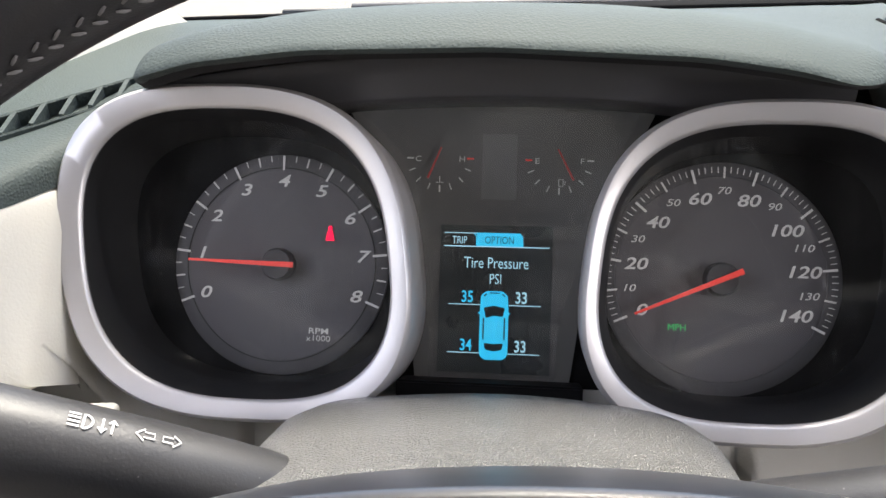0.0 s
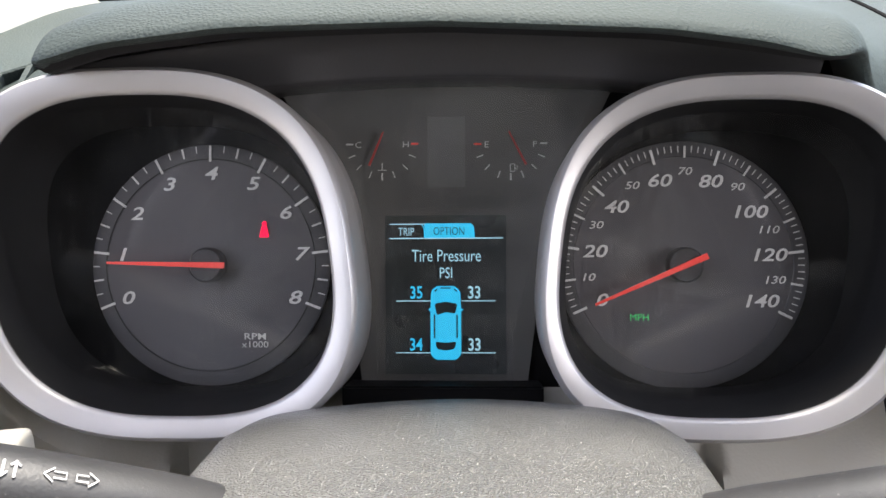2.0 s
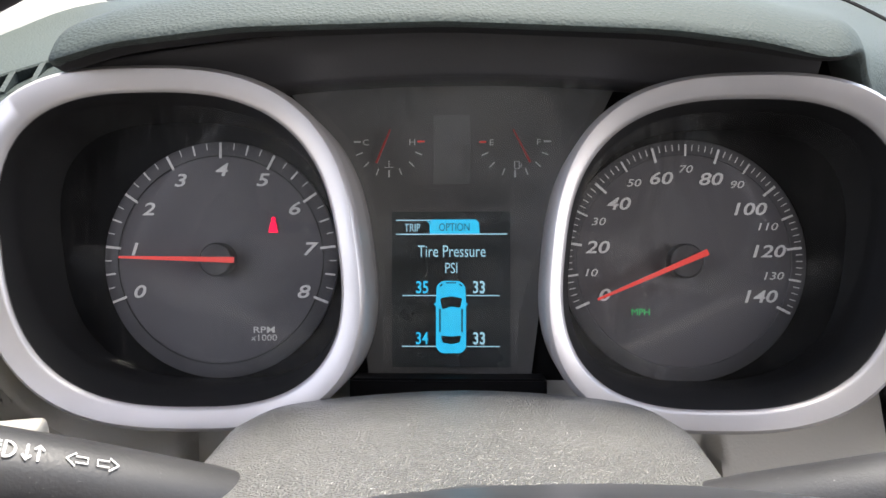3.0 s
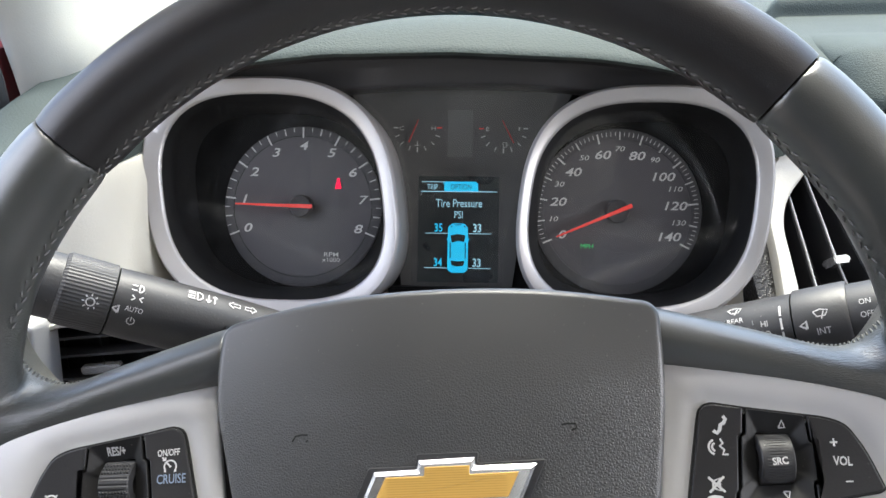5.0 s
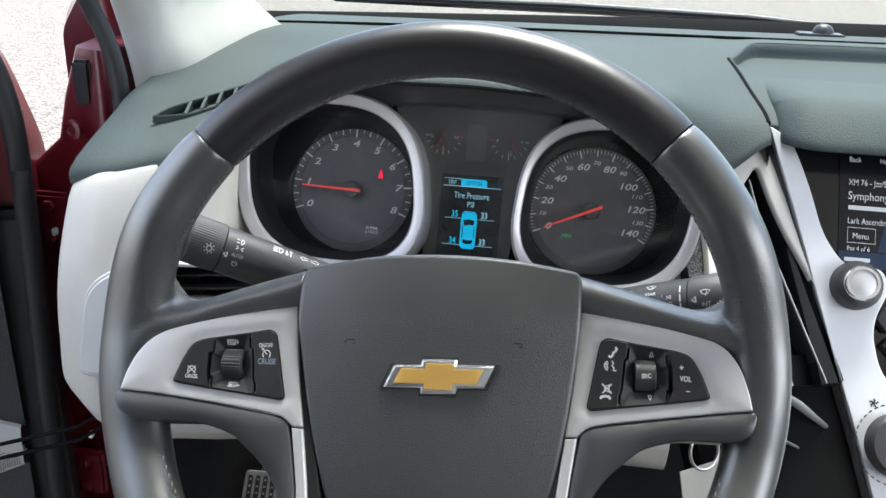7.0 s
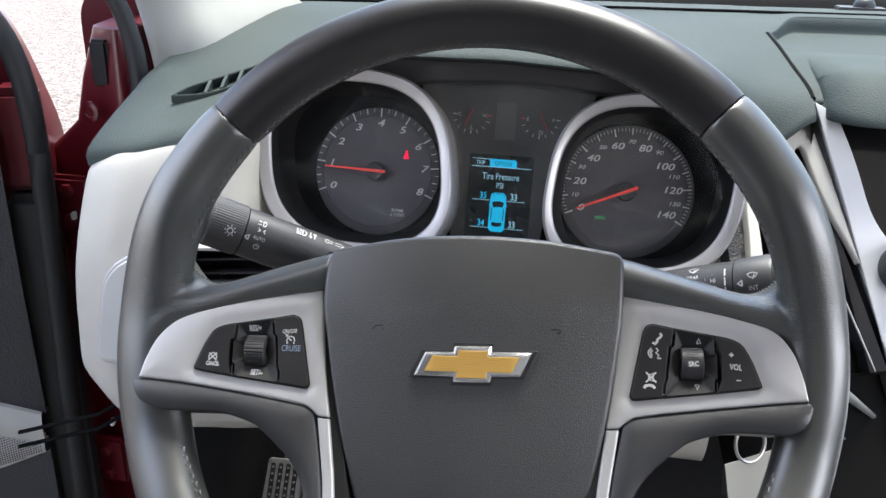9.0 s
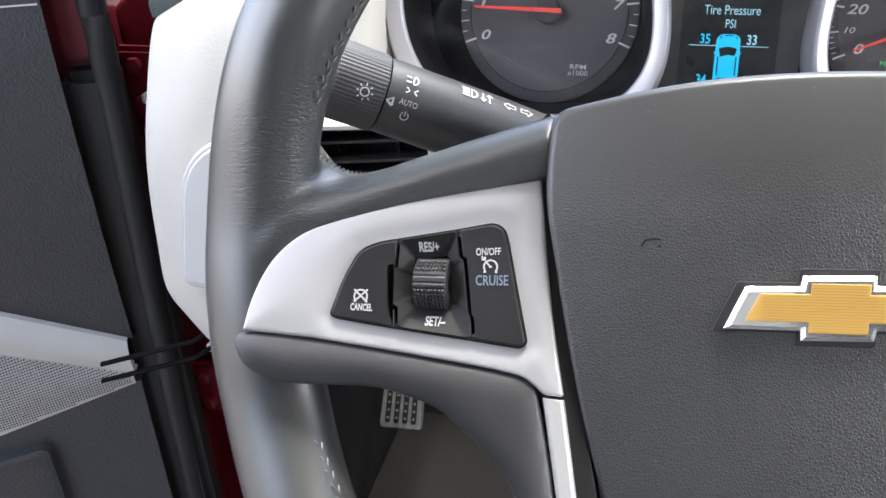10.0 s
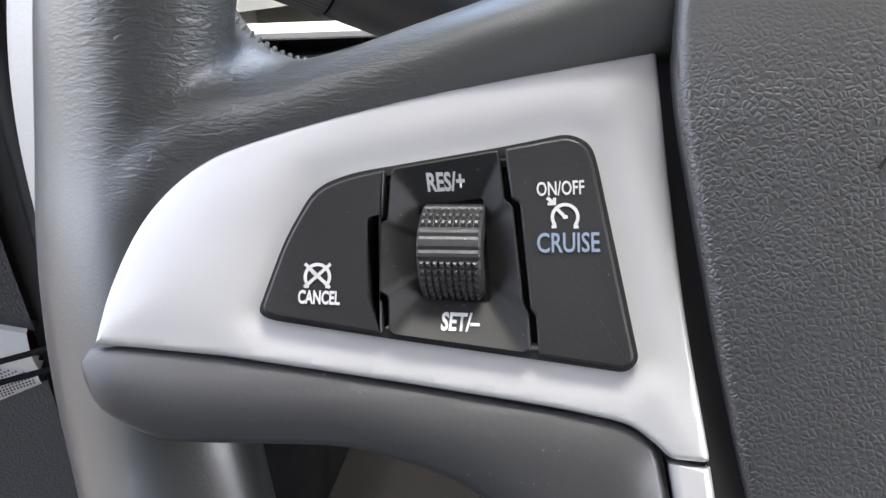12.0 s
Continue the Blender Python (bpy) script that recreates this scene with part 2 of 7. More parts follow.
def glass_material(name, tint=(1, 1, 1), ior=1.45, rough=0.02, dust_and_glare=0.0):
    m = bpy.data.materials.new(name)
    m.use_nodes = True
    n, l = m.node_tree.nodes, m.node_tree.links
    n.remove(n["Principled BSDF"])
    tr = n.new("ShaderNodeBsdfTransparent")
    tr.inputs["Color"].default_value = (*tint, 1)
    gl = n.new("ShaderNodeBsdfGlossy")
    gl.inputs["Roughness"].default_value = rough
    lw = n.new("ShaderNodeLayerWeight")
    lw.inputs["Blend"].default_value = 0.5
    pw = n.new("ShaderNodeMath")
    pw.operation = 'POWER'
    pw.inputs[1].default_value = 4.5
    l.new(lw.outputs["Facing"], pw.inputs[0])
    fr = n.new("ShaderNodeMath")
    fr.operation = 'MULTIPLY_ADD'
    fr.inputs[1].default_value = 0.9
    fr.inputs[2].default_value = ((ior - 1) / (ior + 1)) ** 2
    l.new(pw.outputs[0], fr.inputs[0])
    mx = n.new("ShaderNodeMixShader")
    l.new(fr.outputs[0], mx.inputs["Fac"])
    l.new(tr.outputs[0], mx.inputs[1])
    l.new(gl.outputs[0], mx.inputs[2])
    last = mx.outputs[0]
    if dust_and_glare:
        # a dusty film with fine wiping streaks, which also paints in a reflection's veil
        tc = n.new("ShaderNodeTexCoord")
        st = n.new("ShaderNodeVectorMath")
        st.operation = 'MULTIPLY'
        st.inputs[1].default_value = (900, 90, 90)
        l.new(tc.outputs["Object"], st.inputs[0])
        no = n.new("ShaderNodeTexNoise")
        no.inputs["Scale"].default_value = 1.0
        no.inputs["Detail"].default_value = 4
        l.new(st.outputs["Vector"], no.inputs["Vector"])
        mr = n.new("ShaderNodeMapRange")
        mr.inputs["From Min"].default_value, mr.inputs["From Max"].default_value = 0.44, 0.74
        mr.inputs["To Min"].default_value, mr.inputs["To Max"].default_value = dust_and_glare * 0.6, dust_and_glare * 3.4
        l.new(no.outputs["Fac"], mr.inputs["Value"])
        # it lies in patches
        big = n.new("ShaderNodeTexNoise")
        big.inputs["Scale"].default_value = 22.0
        big.inputs["Detail"].default_value = 2
        l.new(tc.outputs["Object"], big.inputs["Vector"])
        br = n.new("ShaderNodeMapRange")
        br.inputs["From Min"].default_value, br.inputs["From Max"].default_value = 0.42, 0.60
        br.inputs["To Min"].default_value, br.inputs["To Max"].default_value = 0.08, 1.0
        l.new(big.outputs["Fac"], br.inputs["Value"])
        # reflection veil painted across the middle, fading out to both sides
        sx = n.new("ShaderNodeSeparateXYZ")
        l.new(tc.outputs["Object"], sx.inputs[0])
        off = n.new("ShaderNodeMath")
        off.operation = 'ADD'
        off.inputs[1].default_value = 0.020
        l.new(sx.outputs["X"], off.inputs[0])
        ax = n.new("ShaderNodeMath")
        ax.operation = 'ABSOLUTE'
        l.new(off.outputs[0], ax.inputs[0])
        band = n.new("ShaderNodeMapRange")
        band.interpolation_type = 'SMOOTHSTEP'
        band.inputs["From Min"].default_value, band.inputs["From Max"].default_value = 0.118, 0.088
        band.inputs["To Min"].default_value, band.inputs["To Max"].default_value = 0.0, 0.75
        l.new(ax.outputs[0], band.inputs["Value"])
        half = n.new("ShaderNodeMath")
        half.operation = 'MULTIPLY_ADD'
        half.inputs[1].default_value = 0.22
        l.new(br.outputs["Result"], half.inputs[0])
        l.new(band.outputs["Result"], half.inputs[2])
        both = n.new("ShaderNodeMath")
        both.operation = 'MULTIPLY'
        l.new(mr.outputs["Result"], both.inputs[0])
        l.new(half.outputs[0], both.inputs[1])
        df = n.new("ShaderNodeBsdfDiffuse")
        df.inputs["Color"].default_value = (0.6, 0.6, 0.58, 1)
        m2 = n.new("ShaderNodeMixShader")
        l.new(both.outputs[0], m2.inputs["Fac"])
        l.new(last, m2.inputs[1])
        l.new(df.outputs[0], m2.inputs[2])
        last = m2.outputs[0]
    l.new(last, n["Material Output"].inputs["Surface"])
    return m


LENS = glass_material("cluster_lens", (0.92, 0.92, 0.92), 1.5, 0.03, dust_and_glare=0.032)
WINDSHIELD = glass_material("windshield_glass", (0.83, 0.89, 0.85), 1.45, 0.0)


# ---- building helpers ----
def thing(name, m, label, category, group="", kind=""):
    ob = new(name)
    ob.empty_display_size = 0.02
    ob.matrix_world = m
    return tagged(ob, label, category, group, kind)


def link_mesh(name, bm, mat, smooth=True):
    me = bpy.data.meshes.new(name)
    bmesh.ops.recalc_face_normals(bm, faces=bm.faces)
    for f in bm.faces:
        f.smooth = smooth
    bm.to_mesh(me)
    bm.free()
    me.materials.append(mat)
    return new(name, me)


def part(name, bm, mat, parent, label="", smooth=True, sharp=40):
    ob = link_mesh(name, bm, mat, smooth)
    if smooth and sharp:
        ob.data.set_sharp_from_angle(angle=radians(sharp))
    ob.parent = parent
    return tagged(ob, label)


def solid(name, bm, mat, label, category, kind="", smooth=True, sharp=40, group=""):
    ob = link_mesh(name, bm, mat, smooth)
    if smooth and sharp:
        ob.data.set_sharp_from_angle(angle=radians(sharp))
    return tagged(ob, label, category, group, kind)


def basis(o, tilt, rho=0.0, yaw=0.0):
    """A plane that leans back by tilt: x right, y up in the plane, z towards the driver."""
    return Matrix.Translation(o) @ Euler((radians(90 - tilt), 0, radians(yaw))).to_matrix().to_4x4() @ Matrix.Rotation(radians(rho), 4, 'Z')


def spline(pts, per=6, closed=True):
    """Catmull-Rom through 2D or 3D points."""
    p = [Vector(q) for q in pts]
    n = len(p)
    out = []
    for i in range(n if closed else n - 1):
        if closed:
            a, b, c, d = p[i - 1], p[i], p[(i + 1) % n], p[(i + 2) % n]
        else:
            a, b, c, d = p[max(i - 1, 0)], p[i], p[i + 1], p[min(i + 2, n - 1)]
        for k in range(per):
            t = k / per
            out.append(0.5 * (2 * b + (c - a) * t + (2 * a - 5 * b + 4 * c - d) * t * t + (3 * b - a - 3 * c + d) * t ** 3))
    if not closed:
        out.append(p[-1])
    return out


def rounded(pts, r, seg=4):
    """A closed outline with its corners rounded by r (one value, or one for each corner)."""
    p = [Vector(q) for q in pts]
    rs = r if isinstance(r, (list, tuple)) else [r] * len(p)
    out = []
    for i, b in enumerate(p):
        a, c = p[i - 1], p[(i + 1) % len(p)]
        da, dc = (a - b), (c - b)
        k = min(rs[i], da.length * 0.48, dc.length * 0.48)
        if k < 1e-6:
            out.append(b)
            continue
        s, e = b + da.normalized() * k, b + dc.normalized() * k
        for j in range(seg + 1):
            t = j / seg
            out.append((1 - t) ** 2 * s + 2 * t * (1 - t) * b + t * t * e)
    return out


def superellipse(cx, cy, a, b, n=3.0, shear=0.0, count=96):
    out = []
    for i in range(count):
        t = 2 * math.pi * i / count
        c, s = math.cos(t), math.sin(t)
        x = a * math.copysign(abs(c) ** (2 / n), c)
        y = b * math.copysign(abs(s) ** (2 / n), s)
        out.append(Vector((cx + x + shear * y, cy + y)))
    return out


def loft(bm, loops, cap_first=False, cap_last=False, closed=True):
    """Quads between loops of 3D points of one length."""
    rows = [[bm.verts.new(p) for p in loop] for loop in loops]
    n = len(rows[0])
    for a, b in zip(rows, rows[1:]):
        for i in range(n if closed else n - 1):
            j = (i + 1) % n
            bm.faces.new((a[i], a[j], b[j], b[i]))
    if cap_first:
        bm.faces.new(rows[0])
    if cap_last:
        bm.faces.new(rows[-1])
    return bm


def at_height(outline, w):
    return [Vector((p[0], p[1], w)) for p in outline]


def grown(outline, d):
    """The outline moved outwards by d along its normals."""
    p = [Vector((q[0], q[1])) for q in outline]
    area = sum(p[i - 1].x * p[i].y - p[i].x * p[i - 1].y for i in range(len(p)))
    sgn = 1 if area > 0 else -1
    out = []
    for i, b in enumerate(p):
        t = (p[(i + 1) % len(p)] - p[i - 1])
        if t.length < 1e-9:
            out.append(b)
            continue
        t.normalize()
        out.append(b + Vector((t.y, -t.x)) * d * sgn)
    return out


def plate(outline, w0, w1, bevel=0.0008, seg=2):
    """A plate with the outline, from w0 up to w1, its upper edge rounded."""
    bm = bmesh.new()
    loops = [at_height(outline, w0), at_height(outline, w1 - bevel)]
    for k in range(1, seg + 1):
        a = math.pi / 2 * k / seg
        loops.append(at_height(grown(outline, -bevel * (1 - math.cos(a))), w1 - bevel + bevel * math.sin(a)))
    loops.append(at_height(grown(outline, -bevel - 0.00004), w1))
    return loft(bm, loops, cap_last=True)


def resampled(outline, step):
    """A closed outline cut into even short steps."""
    p = [Vector((q[0], q[1])) for q in outline]
    out = []
    for i, a in enumerate(p):
        b = p[(i + 1) % len(p)]
        n = max(1, round((b - a).length / step))
        out += [a.lerp(b, k / n) for k in range(n)]
    return out


def inset(outline, d, start=None, done=0.0):
    """The outline moved inwards by d, kept at that distance from every side; start is an earlier inset by done."""
    if d < 1e-7:
        return [Vector((q[0], q[1])) for q in outline]
    arr = np.array([(q[0], q[1]) for q in outline])
    seg = np.roll(arr, -1, axis=0) - arr
    ln = (seg ** 2).sum(1) + 1e-15
    out = []
    for q in (start if done > 0 else grown(outline, -min(d, 0.00008))):
        q = np.array((q[0], q[1]))
        goal = done
        while goal < d - 1e-9:
            goal = min(d, goal + 0.0004)
            for k in range(3):
                t = np.clip(((q - arr) * seg).sum(1) / ln, 0, 1)
                near = arr + seg * t[:, None]
                dist = np.sqrt(((near - q) ** 2).sum(1))
                i = int(dist.argmin())
                if dist[i] > goal * 0.99 or dist[i] < 1e-9:
                    break
                q = near[i] + (q - near[i]) / dist[i] * goal
        out.append(Vector((float(q[0]), float(q[1]))))
    return out


def pillow(outline, back, steps, height=None, rings=0):
    """A padded plate: steps of (inset, drop) from the outline inwards, sides down to back; with rings, a crown of height(u, v) about its middle."""
    h = height or (lambda u, v: 0.0)
    loops = [at_height(outline, back)]
    ring, done = outline, 0.0
    for d, drop in steps:
        ring, done = inset(outline, d, ring, done), d
        loops.append([Vector((p.x, p.y, h(p.x, p.y) - drop)) for p in ring])
    last = loops[-1]
    mid = sum(last, Vector()) / len(last)
    for k in range(1, rings):
        f = 1 - k / rings
        loops.append([Vector((mid.x + (p.x - mid.x) * f, mid.y + (p.y - mid.y) * f, h(mid.x + (p.x - mid.x) * f, mid.y + (p.y - mid.y) * f))) for p in last])
    return loft(bmesh.new(), loops, cap_last=True)


def slab(outline, back, top, r, seg=4, crown=0.0, reach=0.005, cell=0.0025):
    """A plate with its upper edge rounded by r and a face that falls by crown towards its outline."""
    pts = []
    for p in outline:
        p = Vector((p[0], p[1]))
        if not pts or (p - pts[-1]).length > 0.0007:
            pts.append(p)
    if (pts[0] - pts[-1]).length < 0.0007:
        pts.pop()
    bm = bmesh.new()
    loft(bm, [at_height(pts, back), at_height(pts, top)], cap_last=True)
    bm.normal_update()
    edges = [e for e in bm.edges if all(abs(v.co.z - top) < 1e-7 for v in e.verts)]
    bmesh.ops.bevel(bm, geom=edges, offset=r, segments=seg, affect='EDGES', profile=0.5, clamp_overlap=False)
    if crown:
        for axis, lo, hi in ((0, min(p.x for p in pts), max(p.x for p in pts)), (1, min(p.y for p in pts), max(p.y for p in pts))):
            c = lo + cell
            no = (1, 0, 0) if axis == 0 else (0, 1, 0)
            while c < hi:
                tops = [f for f in bm.faces if all(abs(v.co.z - top) < 1e-6 for v in f.verts)]
                geom = list({v for f in tops for v in f.verts}) + list({e for f in tops for e in f.edges}) + tops
                bmesh.ops.bisect_plane(bm, geom=geom, dist=1e-6, plane_co=(c, 0, 0) if axis == 0 else (0, c, 0), plane_no=no)
                c += cell
        arr = np.array([(p.x, p.y) for p in pts])
        seg_v = np.roll(arr, -1, axis=0) - arr
        ln = (seg_v ** 2).sum(1) + 1e-15
        for v in bm.verts:
            q = np.array((v.co.x, v.co.y))
            t = np.clip(((q - arr) * seg_v).sum(1) / ln, 0, 1)
            d = float(np.sqrt((((arr + seg_v * t[:, None]) - q) ** 2).sum(1).min()))
            if v.co.z > top - r * 1.01:
                v.co.z -= crown * math.exp(-(d / reach) ** 1.5)
    return bm


def even_normals(ob):
    """Lets the broad faces rule the shading of a bevelled piece."""
    m = ob.modifiers.new("even", 'WEIGHTED_NORMAL')
    m.keep_sharp = True
    return ob


def rounding(r, n=5, extra=0.0006):
    """Steps of a quarter round of radius r, and a last one on the flat."""
    out = [(r * (1 - math.cos(math.pi / 2 * k / n)), r * (1 - math.sin(math.pi / 2 * k / n))) for k in range(n + 1)]
    return out + [(r + extra, 0.0)]


def sweep(path, radius, sides=16, caps=True, flat=1.0, up=(0, 0, 1)):
    """A tube along 3D points; radius one number or one for each point."""
    p = [Vector(q) for q in path]
    rs = radius if isinstance(radius, (list, tuple)) else [radius] * len(p)
    bm = bmesh.new()
    loops = []
    ref = Vector(up)
    for i, q in enumerate(p):
        t = (p[min(i + 1, len(p) - 1)] - p[max(i - 1, 0)]).normalized()
        side = t.cross(ref)
        if side.length < 1e-4:
            side = t.cross(Vector((1, 0, 0)))
        side.normalize()
        top = side.cross(t)
        loops.append([q + side * math.cos(2 * math.pi * k / sides) * rs[i] + top * math.sin(2 * math.pi * k / sides) * rs[i] * flat for k in range(sides)])
    return loft(bm, loops, caps, caps)


def lathe(profile, sides=48, cap_first=True, cap_last=True, center=(0, 0)):
    """A turned piece about z; profile of (radius, height)."""
    bm = bmesh.new()
    loops = [[Vector((center[0] + r * math.cos(2 * math.pi * k / sides), center[1] + r * math.sin(2 * math.pi * k / sides), h)) for k in range(sides)] for r, h in profile]
    return loft(bm, loops, cap_first, cap_last)


def box(x0, x1, y0, y1, z0, z1, bevel=0.0, seg=2):
    bm = bmesh.new()
    bmesh.ops.create_cube(bm, size=1)
    bmesh.ops.transform(bm, matrix=Matrix.Translation(((x0 + x1) / 2, (y0 + y1) / 2, (z0 + z1) / 2)) @ Matrix.Diagonal((x1 - x0, y1 - y0, z1 - z0, 1)), verts=bm.verts)
    if bevel:
        bmesh.ops.bevel(bm, geom=bm.edges[:], offset=bevel, segments=seg, affect='EDGES')
    return bm


def ribbon(bm, pts, width, w, closed=False):
    """A flat stroke of the width along 2D points at height w, added to bm."""
    p = [Vector((q[0], q[1])) for q in pts]
    n = len(p)
    left, right = [], []
    for i, q in enumerate(p):
        if closed:
            t = p[(i + 1) % n] - p[i - 1]
        else:
            t = p[min(i + 1, n - 1)] - p[max(i - 1, 0)]
        t.normalize()
        nrm = Vector((-t.y, t.x)) * width / 2
        left.append(bm.verts.new((*(q + nrm), w)))
        right.append(bm.verts.new((*(q - nrm), w)))
    for i in range(n if closed else n - 1):
        j = (i + 1) % n
        bm.faces.new((left[i], right[i], right[j], left[j]))
    return bm


def flat_shape(bm, pts, w):
    bm.faces.new([bm.verts.new((q[0], q[1], w)) for q in pts])
    return bm


def arc(cx, cy, r, a0, a1, n=16):
    return [(cx + r * math.cos(radians(a0 + (a1 - a0) * k / n)), cy + r * math.sin(radians(a0 + (a1 - a0) * k / n))) for k in range(n + 1)]


def text(name, words, x, y, w, size, mat, parent, slant=0.0, narrow=1.0, turn=0.0, align='CENTER', bold=0.0, label="", tilt=None):
    cu = bpy.data.curves.new(name, 'FONT')
    cu.body = words
    cu.size = size
    cu.shear = slant
    cu.align_x = align
    cu.align_y = 'CENTER'
    cu.offset = bold
    cu.resolution_u = 3
    tmp = bpy.data.objects.new(name, cu)
    me = bpy.data.meshes.new_from_object(tmp)
    bpy.data.objects.remove(tmp)
    bpy.data.curves.remove(cu)
    me.materials.clear()
    me.materials.append(mat)
    me.transform(Matrix.Translation((x, y, w)) @ Matrix.Rotation(radians(turn), 4, 'Z') @ Matrix.Diagonal((narrow, 1, 1, 1)))
    if tilt is not None:
        me.transform(tilt)
    ob = new(name, me)
    ob.parent = parent
    return tagged(ob, label)


# ---- steering wheel ----
RIM_TILT, TRIM_TILT, STEER = 27.0, 36.0, 4.6
WHEEL = basis((0, 0, 1.05), RIM_TILT, STEER)
TRIM_REL = WHEEL.inverted() @ basis((0, 0, 1.05), TRIM_TILT, STEER)
RIM_C, RIM_R, TUBE = (0.0, 0.0067), 0.1755, 0.0155


def turned(pts):
    a = radians(-0.9)
    return [Vector((x * math.cos(a) - y * math.sin(a), x * math.sin(a) + y * math.cos(a))) / 1000 for x, y in pts]


def mirrored(pts):
    return [Vector((-p[0], p[1])) for p in reversed(pts)]


def sloped(bm):
    """Lays flat work onto the slope of the spoke trim, which rises towards the rim."""
    for v in bm.verts:
        v.co.z += -0.0085 + 0.085 * (abs(v.co.x) - 0.08)
    return bm


def rim_tube(a0, a1, n, pinch=True):
    bm = bmesh.new()
    loops = []
    for i in range(n + 1):
        a = radians(a0 + (a1 - a0) * i / n)
        k = 1.0
        if pinch:
            d = min(i, n - i)
            k = (0.955, 0.985, 1.0)[min(d, 2)]
        off = min(abs((math.degrees(a) - 185 + 180) % 360 - 180), abs((math.degrees(a) - 355 + 180) % 360 - 180))
        dip = min(1.0, max(0.0, (34 - off) / 27))
        dip = dip * dip * (3 - 2 * dip)
        grip = min(1.0, max(0.0, (62 - off) / 58))
        grip = 0.0090 * grip * grip * (3 - 2 * grip) if math.cos(a) < 0 else 0.0
        c = Vector((RIM_C[0] + RIM_R * math.cos(a), RIM_C[1] + RIM_R * math.sin(a), -0.0160 * dip))
        out = Vector((math.cos(a), math.sin(a), 0))
        loop = []
        for j in range(28):
            b = 2 * math.pi * j / 28
            loop.append(c + out * (TUBE * k + grip * max(0.0, math.cos(b))) * math.cos(b) + Vector((0, 0, 1)) * (0.0165 - 0.0035 * dip) * k * math.sin(b))
        loops.append(loop)
    return loft(bm, loops)


TRIM_L = turned([(-176.4, -15.5), (-173.9, -4.6), (-168.4, 7.4), (-159.4, 16.5), (-146.2, 22.2), (-124.4, 28.6), (-101.7, 33.6), (-81.0, 38.0),
                 (-78.6, 15.6), (-75.6, -7.6), (-71.3, -30.7), (-77.7, -30.4), (-79.6, -28.4), (-84, -25.1), (-95.1, -23.1), (-123, -19.8), (-153.1, -16.7)])
PANEL_L = turned([(-146.9, -9.0), (-142.8, 3.9), (-138.1, 12.7), (-132.1, 15.3), (-106.2, 20.3), (-95.1, 22.8), (-91.6, 21.2), (-90.4, 17.5),
                  (-83.1, -14.6), (-85.0, -16.5), (-99.8, -14.9), (-124.2, -12.4), (-144.6, -10.0)])
CANCEL_L = turned([(-146.2, -8.6), (-142.3, 3.8), (-137.7, 12.2), (-131.9, 14.7), (-125.9, 16.0), (-126.1, 7.8), (-128.0, 7.5), (-127.4, -5.6), (-125.6, -6.2), (-125.1, -11.9), (-144.0, -9.6)])
MID_L = turned([(-124.9, 16.3), (-106.8, 19.8), (-105.6, 11.2), (-104.2, 10.6), (-101.9, -6.6), (-101.0, -7.4), (-100.4, -14.4), (-124.1, -12.0), (-124.5, -5.4), (-126.4, -4.8), (-126.9, 6.9), (-125.2, 7.2)])
CRUISE_L = turned([(-105.8, 20.0), (-95.2, 22.2), (-92.1, 20.8), (-90.9, 17.4), (-83.7, -14.4), (-85.2, -15.9), (-99.2, -14.4), (-99.8, -7.9), (-100.7, -7.0), (-103.0, 10.9), (-104.4, 11.5)])
LOWER_L = turned([(-178, -16.4), (-153.1, -16.9), (-123, -20.1), (-95.5, -23.5), (-84.5, -25.5), (-80.0, -29.0), (-79.0, -32.5), (-73, -62), (-70, -98), (-80, -98),
                  (-82, -70), (-90.5, -54), (-106, -40.2), (-114, -35.5), (-130, -31.5), (-146.6, -31.5), (-161.5, -31.8), (-170.5, -29.5), (-176.9, -25.2)])
trim_outline = spline(TRIM_L[:8], 8, False) + rounded(TRIM_L[8:], [0, 0.01, 0.001, 0.004, 0.004, 0.006, 0.01, 0.02, 0], 4)
STRIP_L = turned([(-77.9, -31.2), (-71.2, -31.5), (-66.5, -60), (-62, -98), (-69, -98), (-72.4, -62)])


